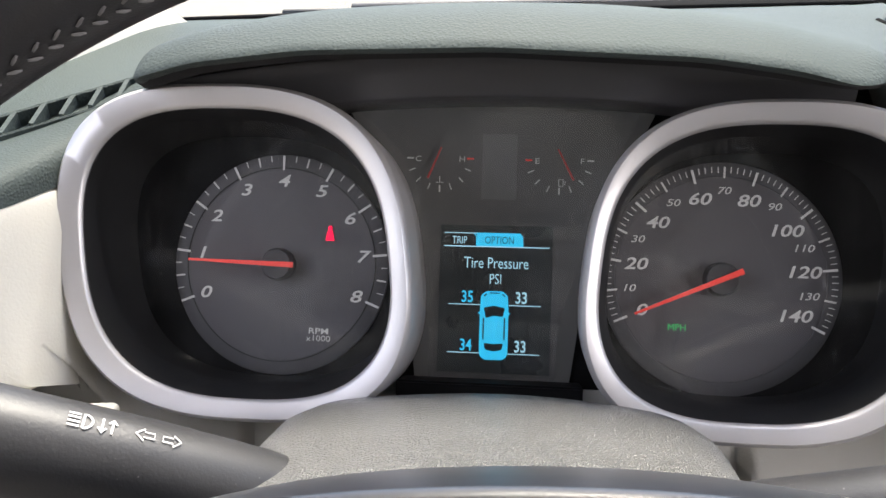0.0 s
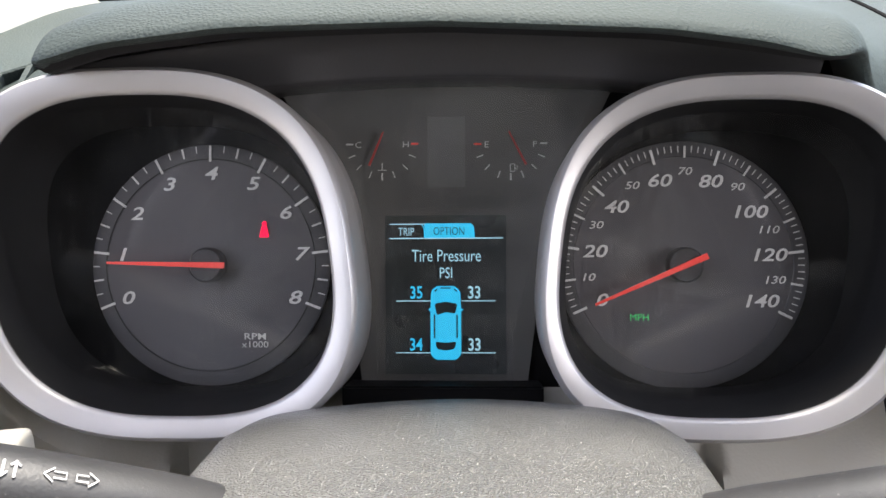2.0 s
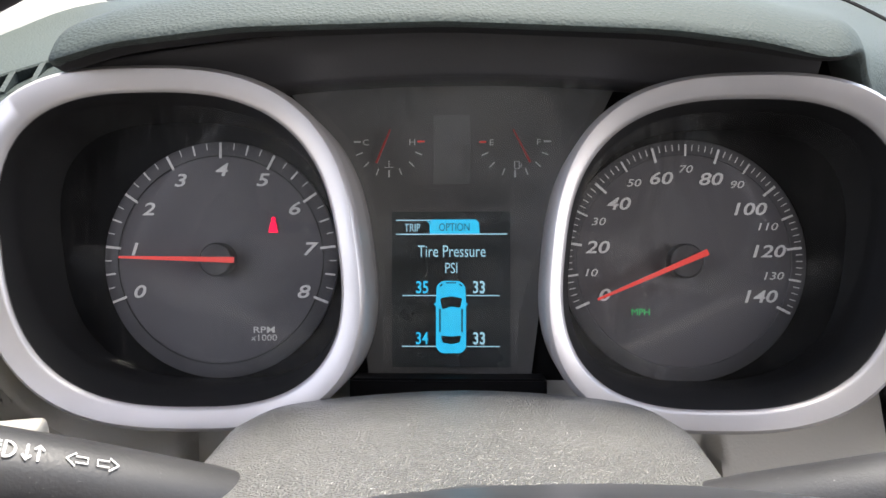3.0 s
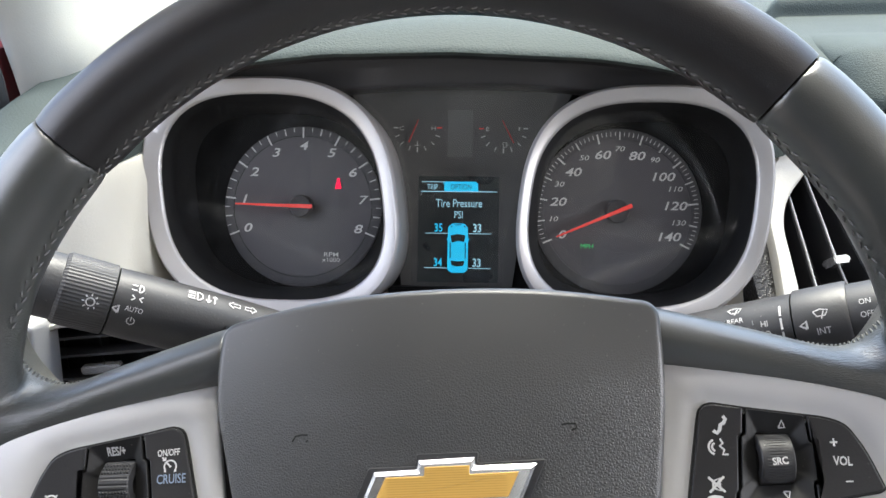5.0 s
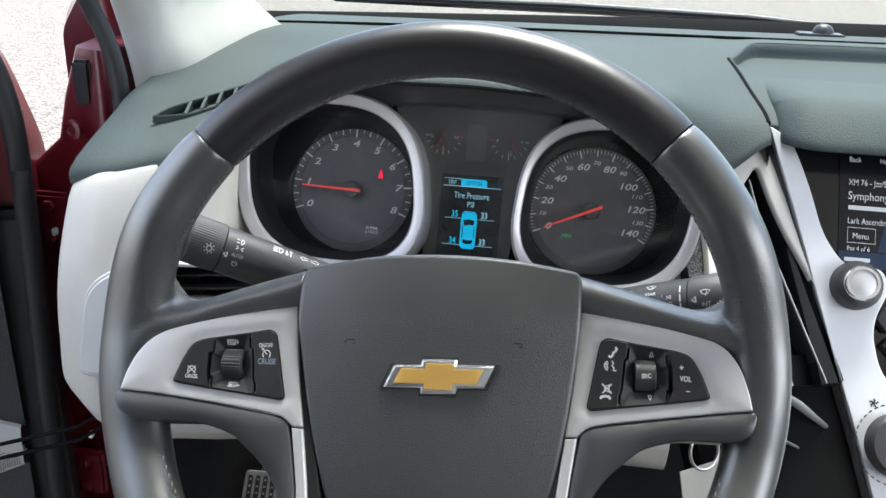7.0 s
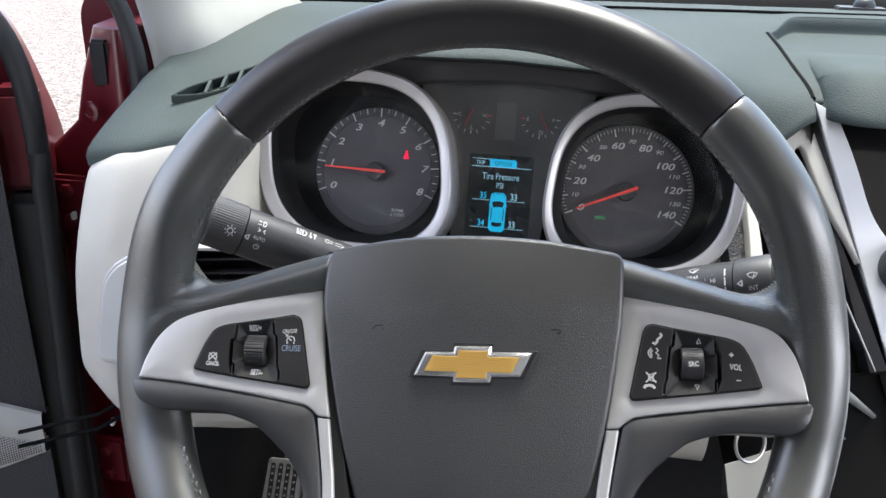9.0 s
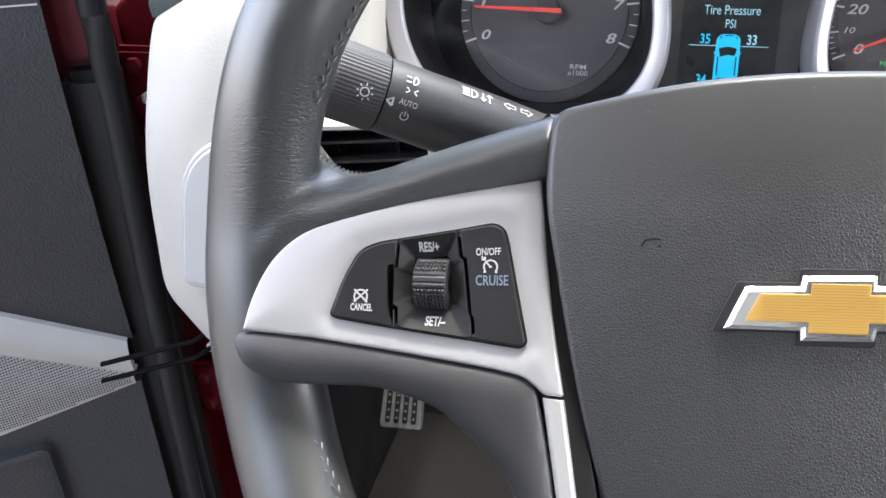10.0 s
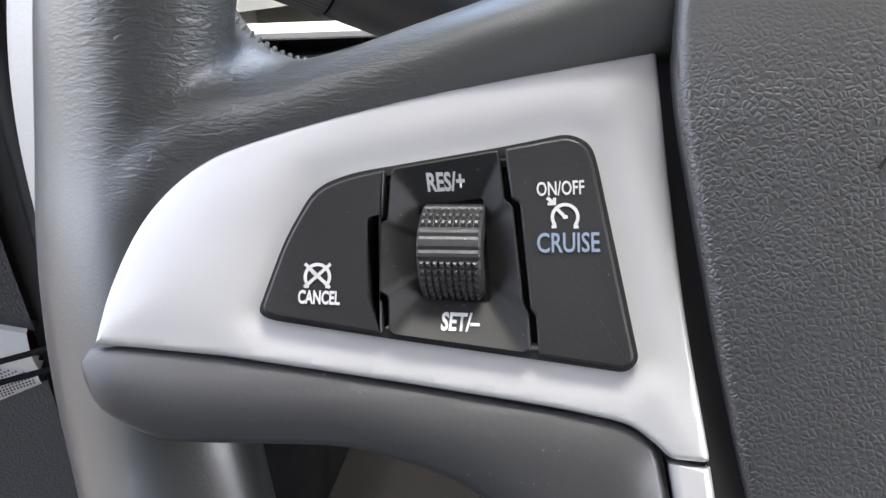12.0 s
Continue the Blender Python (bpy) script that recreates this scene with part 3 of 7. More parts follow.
def knurled_roller(cx, cy, length, radius, drop, plain):
    """A thumb roller that lies across: grooves round its middle and rows of small pyramids above and below."""
    bm = bmesh.new()

    def at(u, deg, r):
        a = radians(deg)
        return Vector((cx + u, cy + r * math.cos(a), r * math.sin(a) - drop))
    prof = [(-20, 1.0)]
    for deg in range(0, 181, 4):
        k = 1.0
        if not plain and 30 <= deg <= 64 or not plain and 104 <= deg <= 172:
            k = 0.955
        elif not plain and deg in (76, 92):
            k = 0.965
        prof.append((deg, k))
    prof.append((200, 1.0))
    loft(bm, [[at(u, d, radius * k * e) for d, k in prof] for u, e in ((-length / 2, 0.5), (-length / 2, 0.95), (-length / 2 + 0.0004, 1.0), (length / 2 - 0.0004, 1.0), (length / 2, 0.95), (length / 2, 0.5))], closed=False)
    n = 9
    bands = [(31, 64)] + [(105, 171)] if not plain else [(20, 160)]
    for d0, d1 in bands:
        rows = round((d1 - d0) / (9.5 if not plain else 7))
        for j in range(rows):
            for i in range(n if not plain else 1):
                u0, u1 = -length / 2 + 0.0003 + (length - 0.0006) * i / (n if not plain else 1), -length / 2 + 0.0003 + (length - 0.0006) * (i + 1) / (n if not plain else 1)
                e0, e1 = d0 + (d1 - d0) * j / rows, d0 + (d1 - d0) * (j + 1) / rows
                r0, r1 = radius * (0.95 if not plain else 0.99), radius * 1.02
                base = [bm.verts.new(at(u, e, r0)) for u, e in ((u0, e0), (u1, e0), (u1, e1), (u0, e1))]
                f = 0.32
                top = [bm.verts.new(at(u, e, r1)) for u, e in ((u0 + (u1 - u0) * f, e0 + (e1 - e0) * f), (u1 - (u1 - u0) * f, e0 + (e1 - e0) * f), (u1 - (u1 - u0) * f, e1 - (e1 - e0) * f), (u0 + (u1 - u0) * f, e1 - (e1 - e0) * f))]
                bm.faces.new(top)
                for k in range(4):
                    bm.faces.new((base[k], base[(k + 1) % 4], top[(k + 1) % 4], top[k]))
    return bm


def about(outline, c, n=72):
    """The outline met by n rays from c."""
    p = [Vector((q[0], q[1])) for q in outline]
    out = []
    for k in range(n):
        a = 2 * math.pi * k / n
        d = Vector((math.cos(a), math.sin(a)))
        best = None
        for i, q in enumerate(p):
            e = p[(i + 1) % len(p)] - q
            den = d.x * e.y - d.y * e.x
            if abs(den) < 1e-12:
                continue
            w = q - Vector(c)
            t = (w.x * e.y - w.y * e.x) / den
            s = (w.x * d.y - w.y * d.x) / den
            if t > 0 and -1e-6 <= s <= 1 + 1e-6 and (best is None or t > best):
                best = t
        out.append(Vector(c) + d * best)
    return out


def soft_union(ob, voxel, rounds):
    """Grows the closed pieces of a mesh into one smooth skin."""
    m = ob.modifiers.new("skin", 'REMESH')
    m.mode = 'VOXEL'
    m.voxel_size = voxel
    m.use_smooth_shade = True
    m = ob.modifiers.new("soft", 'SMOOTH')
    m.factor = 0.5
    m.iterations = rounds


def steering_wheel():
    w = thing("steering_wheel", WHEEL, "black leather-wrapped steering wheel with silver spoke trim", "steering wheel")
    part("rim_cover", rim_tube(43.5, 137, 60), RIM_LEATHER, w, "smooth black leather upper rim section")
    part("rim_cover", rim_tube(227, 317, 60), RIM_LEATHER, w)
    # stitches along the inside of the rim, in slanted pairs
    bm = bmesh.new()
    n = 210
    for i in range(n):
        deg = 360 * i / n + random.uniform(-0.15, 0.15)
        if min(abs((deg - 180 + 180) % 360 - 180), abs((deg + 180) % 360 - 180)) < 20:
            continue
        a = radians(deg)
        for s in (-1, 1):
            b = radians(180 - 6 + s * 4.5)
            a2 = a + s * 0.006
            c = Vector((RIM_C[0] + (RIM_R + (TUBE + 0.0002) * math.cos(b)) * math.cos(a2), RIM_C[1] + (RIM_R + (TUBE + 0.0002) * math.cos(b)) * math.sin(a2), 0.0168 * math.sin(b)))
            m = Matrix.Translation(c) @ Matrix.Rotation(a2, 4, 'Z') @ Matrix.Rotation(radians(35 * s), 4, 'X') @ Matrix.Diagonal((0.0004, 0.0017, 0.0005, 1))
            bmesh.ops.create_icosphere(bm, subdivisions=1, radius=1, matrix=m)
    tagged(part("stitching", bm, STITCH, w, "grey zigzag stitching"), kind="stuff")

    # the airbag cover
    pad = rounded([(-0.0765, 0.0580), (-0.0788, 0.0330), (-0.0675, -0.0340), (-0.0500, -0.0980), (0.0560, -0.0980), (0.0720, -0.0300), (0.0800, 0.0250), (0.0805, 0.0580),
                   (0.0420, 0.0650), (0.0010, 0.0672), (-0.0380, 0.0655)], [0.006, 0.02, 0.03, 0.02, 0.02, 0.03, 0.02, 0.006, 0.02, 0.02, 0.02], 5)

    def crown(u, v):
        return 0.0010 - 1.1 * u * u - 3.4 * max(0.0, v - 0.020) ** 2 - 0.6 * max(0.0, -v - 0.02) ** 2
    cover = part("airbag_cover", pillow(resampled(pad, 0.002), -0.045, rounding(0.0022, 6, 0.0008), crown, 22), PAD_VINYL, w, "dark grey grained vinyl airbag cover", sharp=70)
    for s in (-1, 1):
        bm = bmesh.new()
        q = [(s * 0.0455 + dx, 0.0175 + dy) for dx, dy in ((-0.0036, -0.0012), (-0.0024, 0.0006), (0.0, 0.0010), (0.0026, 0.0008), (0.0030, -0.0006), (0.0012, -0.0012))]
        ribbon(bm, q, 0.0006, crown(0.0455, 0.0175) + 0.0002)
        part("dimple_mark", bm, DARK_GAP, cover)

    # emblem: a plain cross-shaped badge
    cx, cy = 0.0042, -0.0002
    shape = [(-31, -6.9), (-24.6, 6.3), (-9.6, 6.3), (-9.2, 9.9), (10.2, 9.9), (9.8, 6.5), (31, 6.9), (24.6, -6.3), (9.6, -6.3), (9.2, -9.9), (-10.2, -9.9), (-9.8, -6.5)]
    outer = [Vector((cx + x * 1.075 / 1000, cy + y * 1.10 / 1000)) for x, y in shape]
    seat = rounded(outer, 0.0007, 2)
    em = part("emblem", plate(seat, -0.002, 0.0014, 0.0003), BLACK_PLASTIC, w, "cross-shaped chrome and gold badge")
    chrome = rounded([Vector((cx + x * 0.985 / 1000, cy + y * 0.94 / 1000)) for x, y in shape], 0.0004, 2)
    part("chrome_edge", slab(chrome, 0.0005, 0.0036, 0.0012, 1), CHROME, em, "polished chrome edge")
    gold = [(-24.6, -4.0), (-20.4, 3.9), (-7.4, 3.9), (-7.1, 6.9), (8.0, 6.9), (7.7, 4.0), (24.2, 4.3), (20.2, -3.7), (7.5, -3.7), (7.2, -6.9), (-8.0, -6.9), (-7.7, -3.9)]
    part("gold_field", plate(rounded([Vector((cx + x / 1000, cy + y / 1000)) for x, y in gold], 0.0003, 2), 0.003, 0.0040, 0.0002), GOLD, em, "gold enamel field with fine ribs")
    bm = bmesh.new()
    for i in range(17):
        y = -6.4 + 0.8 * i
        half = 7.2 if abs(y) > 3.7 else 20.0
        ribbon(bm, [(cx - half / 1000, cy + y / 1000), (cx + half / 1000, cy + y / 1000)], 0.00022, 0.00405)
    tagged(part("ribbing", bm, material("gold_rib", (0.60, 0.35, 0.08), 0.4, metal=0.3), em), kind="stuff")

    def place(ob):
        ob.matrix_basis = TRIM_REL
        return ob

    for side in (-1, 1):
        def go(pts):
            if side < 0:
                return pts
            return [Vector((p.x if p.x < 0.150 else 0.150 + (p.x - 0.150) * 0.68, p.y)) for p in mirrored(pts)]
        # leather of the side section, which runs from the rim onto the spoke
        bm = rim_tube(137, 227, 60) if side < 0 else rim_tube(317, 403.5, 60)
        for end in (0, 60):
            bm.verts.ensure_lookup_table()
            bm.faces.new([bm.verts[end * 28 + j] for j in range(28)])
        loops = []
        tops = spline([(-178, 78, -9), (-172, 63, -9), (-161, 48.5, -13), (-150, 42.0, -18), (-138, 43.5, -20), (-122, 48.5, -19), (-100, 55.0, -16), (-77.5, 61.0, -12)], 4, False)
        lows = spline([(-178, -14, -12), (-175.4, -3, -8), (-168.6, 8.0, -5), (-159.6, 17, -4.2), (-146.3, 22.7, -4.4), (-124.4, 29.1, -5.8), (-101.5, 34.1, -7.6), (-77.0, 39.0, -9.2)], 4, False)
        edge = []
        for lo, hi in zip(lows, tops):
            lo2, hi2 = turned([(lo[0], lo[1] - 1.0)])[0], turned([(hi[0], hi[1])])[0]
            loop = [Vector((lo2.x, lo2.y - 0.004, lo[2] / 1000 - 0.020))]
            for k in range(13):
                q = k / 12
                p = lo2.lerp(hi2, q)
                wz = (lo[2] * (1 - q) + hi[2] * q) / 1000 + 0.0085 * math.sin(math.pi * min(1, q * 0.92 + 0.05)) - 0.001
                if q > 0.85:
                    wz -= 0.006 * ((q - 0.85) / 0.15) ** 2
                loop.append(Vector((p.x, p.y, wz)))
            edge.append(loop[-1].copy())
            loop.append(Vector((hi2.x, hi2.y - 0.002, hi[2] / 1000 - 0.03)))
            if side > 0:
                loop = [Vector((-p.x, p.y, p.z)) for p in loop]
            loops.append([TRIM_REL @ p for p in loop])
        loft(bm, loops, True, True)
        skin = part("rim_cover", bm, SPOKE_LEATHER, w, "black leather rim section wrapped onto the spoke, creased in the corner", sharp=0)
        soft_union(skin, 0.0013, 9)
        # coarse stitches round the corner between rim and spoke
        bm = bmesh.new()
        for i in range(6, len(edge) - 6):
            for k in (0, 0.5):
                p = edge[i].lerp(edge[i + 1], k)
                d = (edge[i + 1] - edge[i]).normalized()
                q = p + Vector((-d.y, d.x, 0)) * -0.0034 + d * 0.0020 + Vector((0, 0, 0.0036))
                p = p + Vector((-d.y, d.x, 0)) * 0.0002 + Vector((0, 0, 0.0006))
                ends = [TRIM_REL @ (Vector((-v.x, v.y, v.z)) if side > 0 else v) for v in (p, q)]
                t = sweep([ends[0], ends[0].lerp(ends[1], 0.5) + Vector((0, 0, 0.0005)), ends[1]], [0.0005, 0.0007, 0.0005], 6)
                me = bpy.data.meshes.new("stitch")
                t.to_mesh(me)
                t.free()
                bm.from_mesh(me)
                bpy.data.meshes.remove(me)
        tagged(part("stitching", bm, DARK_STITCH, w, "coarse dark stitches in the corner of the spoke"), kind="stuff")
        bm = slab(go(trim_outline), -0.016, 0.0, 0.0009, 3, 0.0011, 0.0060, 0.0013)
        arr = np.array([(p.x, p.y) for p in go(PANEL_L)])
        seg_v = np.roll(arr, -1, axis=0) - arr
        ln = (seg_v ** 2).sum(1)
        for v in bm.verts:
            if v.co.z > -0.003:
                pt = np.array((v.co.x, v.co.y))
                t = np.clip(((pt - arr) * seg_v).sum(1) / ln, 0, 1)
                gap = float(np.sqrt((((arr + seg_v * t[:, None]) - pt) ** 2).sum(1).min()))
                v.co.z -= 0.0013 * math.exp(-(gap / 0.0042) ** 2)
                cut = (arr[:, 1] > pt[1]) != (np.roll(arr, -1, axis=0)[:, 1] > pt[1])
                over = pt[0] < arr[:, 0] + seg_v[:, 0] * (pt[1] - arr[:, 1]) / np.where(seg_v[:, 1] == 0, 1e-9, seg_v[:, 1])
                if (cut & over).sum() % 2 and gap > 0.0026:
                    v.co.z = -0.0090
        even_normals(place(part("spoke_trim", sloped(bm), SATIN_SILVER, w, "satin silver spoke trim", sharp=60)))
        even_normals(place(part("lower_cover", sloped(slab(go(spline(LOWER_L, 3)), -0.03, -0.0002, 0.0010, 3, 0.0022, 0.0040)), LOWER_PLASTIC, w, "matt black plastic lower spoke cover", sharp=70)))
        place(part("lower_trim", sloped(plate(go(STRIP_L), -0.015, -0.0012, 0.0015, 3)), SATIN_SILVER, w, "satin silver strip"))
        bm = plate(go(turned([(-79.5, 60), (-76.5, 34), (-73.6, 15), (-70.6, -8), (-66.0, -31), (-60, -62), (-52, -98), (-62, -98), (-67, -60), (-72, -31), (-76.0, -8), (-79.0, 15), (-82.0, 36), (-84, 56)])), -0.02, -0.0035, 0.0005)
        place(part("gap_liner", sloped(bm), DARK_GAP, w))

        # switch panel
        panel = place(part("switch_panel", sloped(plate(go(rounded(PANEL_L, [0.0015, 0.004, 0.006, 0.004, 0.001, 0.003, 0.0035, 0.0035, 0.0025, 0.0015, 0.001, 0.001, 0.0015], 4)), -0.009, -0.0042, 0.0002)), DARK_GAP, w, "black switch panel"))

        ring = resampled(go(rounded(PANEL_L, [0.0015, 0.004, 0.006, 0.004, 0.001, 0.003, 0.0035, 0.0035, 0.0025, 0.0015, 0.001, 0.001, 0.0015], 4)), 0.0006)
        bm = bmesh.new()
        loft(bm, [at_height(grown(ring, 0.0002), -0.003), at_height(grown(ring, 0.0002), -0.0006), at_height(grown(ring, -0.0014), -0.0006), at_height(grown(ring, -0.0014), -0.0045)])
        part("panel_rim", sloped(bm), DARK_GAP, panel)

        def key(name, pts, top, label, soft=0.0007):
            return even_normals(part(name, sloped(plate(go(rounded(pts, soft, 4)), -0.0045, top, 0.0005, 3)), BUTTON_PLASTIC, panel, label))
        if side < 0:
            k1 = key("cancel_button", CANCEL_L, 0.0005, "black cancel button", [0.0015, 0.004, 0.006, 0.004, 0.0007, 0.0005, 0.0005, 0.0005, 0.0005, 0.0007, 0.0015])
            k3 = key("cruise_button", CRUISE_L, 0.0005, "black cruise control button", [0.0007, 0.003, 0.0035, 0.0035, 0.0025, 0.0015, 0.0007, 0.0005, 0.0005, 0.0005, 0.0005])
        else:
            k1 = key("volume_button", CANCEL_L, 0.0005, "black volume button", [0.0015, 0.004, 0.006, 0.004, 0.0007, 0.0005, 0.0005, 0.0005, 0.0005, 0.0007, 0.0015])
            k3 = key("phone_button", CRUISE_L, 0.0005, "black phone and mute button", [0.0007, 0.003, 0.0035, 0.0035, 0.0025, 0.0015, 0.0007, 0.0005, 0.0005, 0.0005, 0.0005])
        # housing that slopes down on all sides to the roller
        c = turned([(-114.2, 2.7)])[0]
        cx2 = c.x if side < 0 else -c.x
        hole = rounded(go(turned([(-120.5, 10.3), (-109.4, 12.0), (-107.6, -6.0), (-118.9, -5.6)])), 0.0008, 3)
        mid = rounded(go(MID_L), 0.0006, 3)
        o = about(mid, (cx2, c.y), 120)
        h = about(hole, (cx2, c.y), 120)
        bm = bmesh.new()
        inner = [p.lerp(q, 0.05) for p, q in zip(o, h)]
        loft(bm, [at_height(o, -0.0045), at_height(o, 0.0002), at_height(inner, 0.0005), at_height(h, -0.0026), at_height(h, -0.006)])
        house = part("roller_housing", sloped(bm), HOUSING_BLACK, panel, "black dished roller housing", sharp=30)
        bm = bmesh.new()
        flat_shape(bm, h, -0.0038)
        part("roller_well", sloped(bm), DARK_GAP, panel)
        roller = knurled_roller(cx2, c.y, 0.0106, 0.0084, 0.0050, side > 0)
        part("roller", sloped(roller), BLACK_PLASTIC, panel, "knurled black thumb roller" if side < 0 else "ribbed black thumb roller", sharp=20)

        def up(x, y):
            q = turned([(x, y)])[0]
            return (q.x if side < 0 else -q.x), q.y

        def dish(x, y):
            """Height of the sloping housing over the panel."""
            i = int(round(math.atan2(y - c.y, x - cx2) / math.tau * 120)) % 120
            far = (inner[i] - Vector((cx2, c.y))).length
            near = (h[i] - Vector((cx2, c.y))).length
            k = (math.hypot(x - cx2, y - c.y) - near) / (far - near)
            return -0.0026 + 0.0031 * min(1.0, max(0.0, k))

        def lettering(words, x, y, h, mat=PRINT_WHITE, narrow=0.72, turn=-1.0, top=0.0006, parent=k1, bold=0.0):
            px, py = up(x, y)
            ob = text("lettering", words, px, py, top, h, mat, parent, 0, narrow, turn, bold=bold)
            for v in ob.data.vertices:
                v.co.z += -0.0085 + 0.085 * (abs(v.co.x) - 0.08) + 0.00012
                if parent is house:
                    v.co.z += dish(v.co.x, v.co.y) - top + 0.0001
            return ob

        def icon(strokes, x, y, parent, mat=PRINT_WHITE, width=0.00055, top=0.0007, scale=1.0):
            px, py = up(x, y)
            bm = bmesh.new()
            for s in strokes:
                ribbon(bm, [(px + a * scale / 1000, py + b * scale / 1000) for a, b in s], width, top)
            if parent is house:
                for v in bm.verts:
                    v.co.z += dish(v.co.x, v.co.y) - top + 0.0004
            return part("icon", sloped(bm), mat, parent)
        if side < 0:
            lettering("RES/+", -115.7, 14.2, 0.0041, parent=house, top=0.0009, bold=0.00013, narrow=0.66, turn=3)
            lettering("SET/–", -112.4, -9.5, 0.0041, parent=house, top=0.0009, bold=0.00013, narrow=0.66, turn=-1)
            lettering("CANCEL", -136.2, -6.2, 0.0031, narrow=0.60, bold=0.00010)
            lettering("CRUISE", -94.8, 4.2, 0.0046, PRINT_BLUE, 0.70, 1.5, parent=k3, bold=0.00006)
            lettering("ON/OFF", -96.3, 13.3, 0.0033, narrow=0.66, parent=k3, turn=3, bold=0.00005)
            gauge = [arc(0, 0, 2.1, -40, 220, 20), [(0, 0), (-1.5, 1.5)], [(-0.4, -0.1), (0.4, 0.1)], [(-2.2, -1.6), (-1.4, -1.6)], [(1.4, -1.6), (2.2, -1.6)]]
            icon(gauge + [[(-3.0, 3.2), (-1.7, 2.2)], [(-2.9, 2.2), (-1.7, 2.2), (-1.8, 3.2)]], -95.4, 8.6, k3)
            icon(gauge + [[(-2.2, -1.8), (2.2, 2.2)], [(-2.2, 2.2), (2.2, -1.8)]], -136.6, -2.6, k1)
        else:
            lettering("+", -132.8, 6.6, 0.0050, narrow=0.9, bold=0.0001)
            lettering("VOL", -134.6, 0.6, 0.0040, narrow=0.75, turn=-4, bold=0.00010)
            lettering("–", -135.6, -5.6, 0.0045, narrow=0.9, bold=0.0001)
            icon([[(-1, -1.2), (0, 1.2), (1, -1.2), (-1, -1.2)]], -117.8, 13.9, house, top=0.0012, width=0.0006)
            icon([[(-1, 1.2), (0, -1.2), (1, 1.2), (-1, 1.2)]], -116.2, -9.2, house, top=0.0012, width=0.0006)
            ob = text("lettering", "SRC", -c.x, c.y - 0.0010, 0.0042, 0.0033, PRINT_WHITE, panel, 0, 0.85, 3, bold=0.00010)
            for v in ob.data.vertices:
                v.co.z += -0.0085 + 0.085 * (abs(v.co.x) - 0.08) + 0.0002
            phone = [(-1.8, -1.2), (-0.9, -1.9), (-0.2, -1.2), (0.2, 0.2), (1.0, 0.6), (1.6, 1.6), (1.0, 2.4)]
            icon([phone], -97.5, 14.6, k3, width=0.0012, scale=1.3)
            icon([arc(-0.4, 0, 1.0, 110, 250, 6), arc(-0.4, 0, 1.8, 110, 250, 6), [(0.6, 1.9), (1.2, 0.8), (0.4, 0.2), (1.4, -0.8), (0.9, -1.8), (2.2, -1.9)]], -96.0, 7.6, k3, width=0.0007, scale=1.4)
            icon([[(-2, 2), (2, -2)], [(-2, -2), (2, 2)], [(-0.9, -0.8), (-0.9, 0.8), (0.8, 1.6), (0.8, -1.6), (-0.9, -0.8)]], -93.9, -4.6, k3, width=0.0008, scale=1.25)
            icon([[(-2.2, -0.6), (-1.6, 0.4), (0, 0.7), (1.6, 0.4), (2.2, -0.6)]], -92.9, -9.4, k3, width=0.0014, scale=1.2)
    # hub behind the cover
    part("hub", lathe([(0.07, -0.10), (0.072, -0.05), (0.066, -0.03)], 40, center=(0, -0.01)), BLACK_PLASTIC, w)
    return w


steering_wheel()


# ---- instrument cluster ----
CLUSTER = basis((0, 0.2740, 1.0633), 20.0)
cluster = thing("instrument_cluster", CLUSTER, "black instrument cluster with two silver-ringed dials and a blue display", "instrument cluster")

TACH_C, SPEED_C = (-0.1186, -0.0006), (0.0863, -0.0015)
TACH_OUT = dict(cx=-0.1290, cy=0.0040, a=0.0800, b=0.0740, n=2.75, shear=-0.13)
TACH_IN = dict(cx=-0.1278, cy=0.0035, a=0.0692, b=0.0635, n=2.7, shear=-0.13)
SPEED_OUT = dict(cx=0.0978, cy=0.0015, a=0.0738, b=0.0708, n=2.75, shear=0.10)
SPEED_IN = dict(cx=0.0962, cy=0.0010, a=0.0650, b=0.0608, n=2.7, shear=0.10)


def bezel(o, i):
    bm = bmesh.new()
    big, small = superellipse(**o), superellipse(**i)
    loops = [at_height(grown(big, -0.0006), -0.012), at_height(grown(big, 0.0), 0.029), at_height(grown(big, -0.0006), 0.0325), at_height(grown(big, -0.0022), 0.0340),
             at_height(grown(small, 0.0016), 0.0328), at_height(grown(small, 0.0004), 0.0318), at_height(grown(small, -0.0002), 0.0300)]
    loft(bm, loops)
    return bm


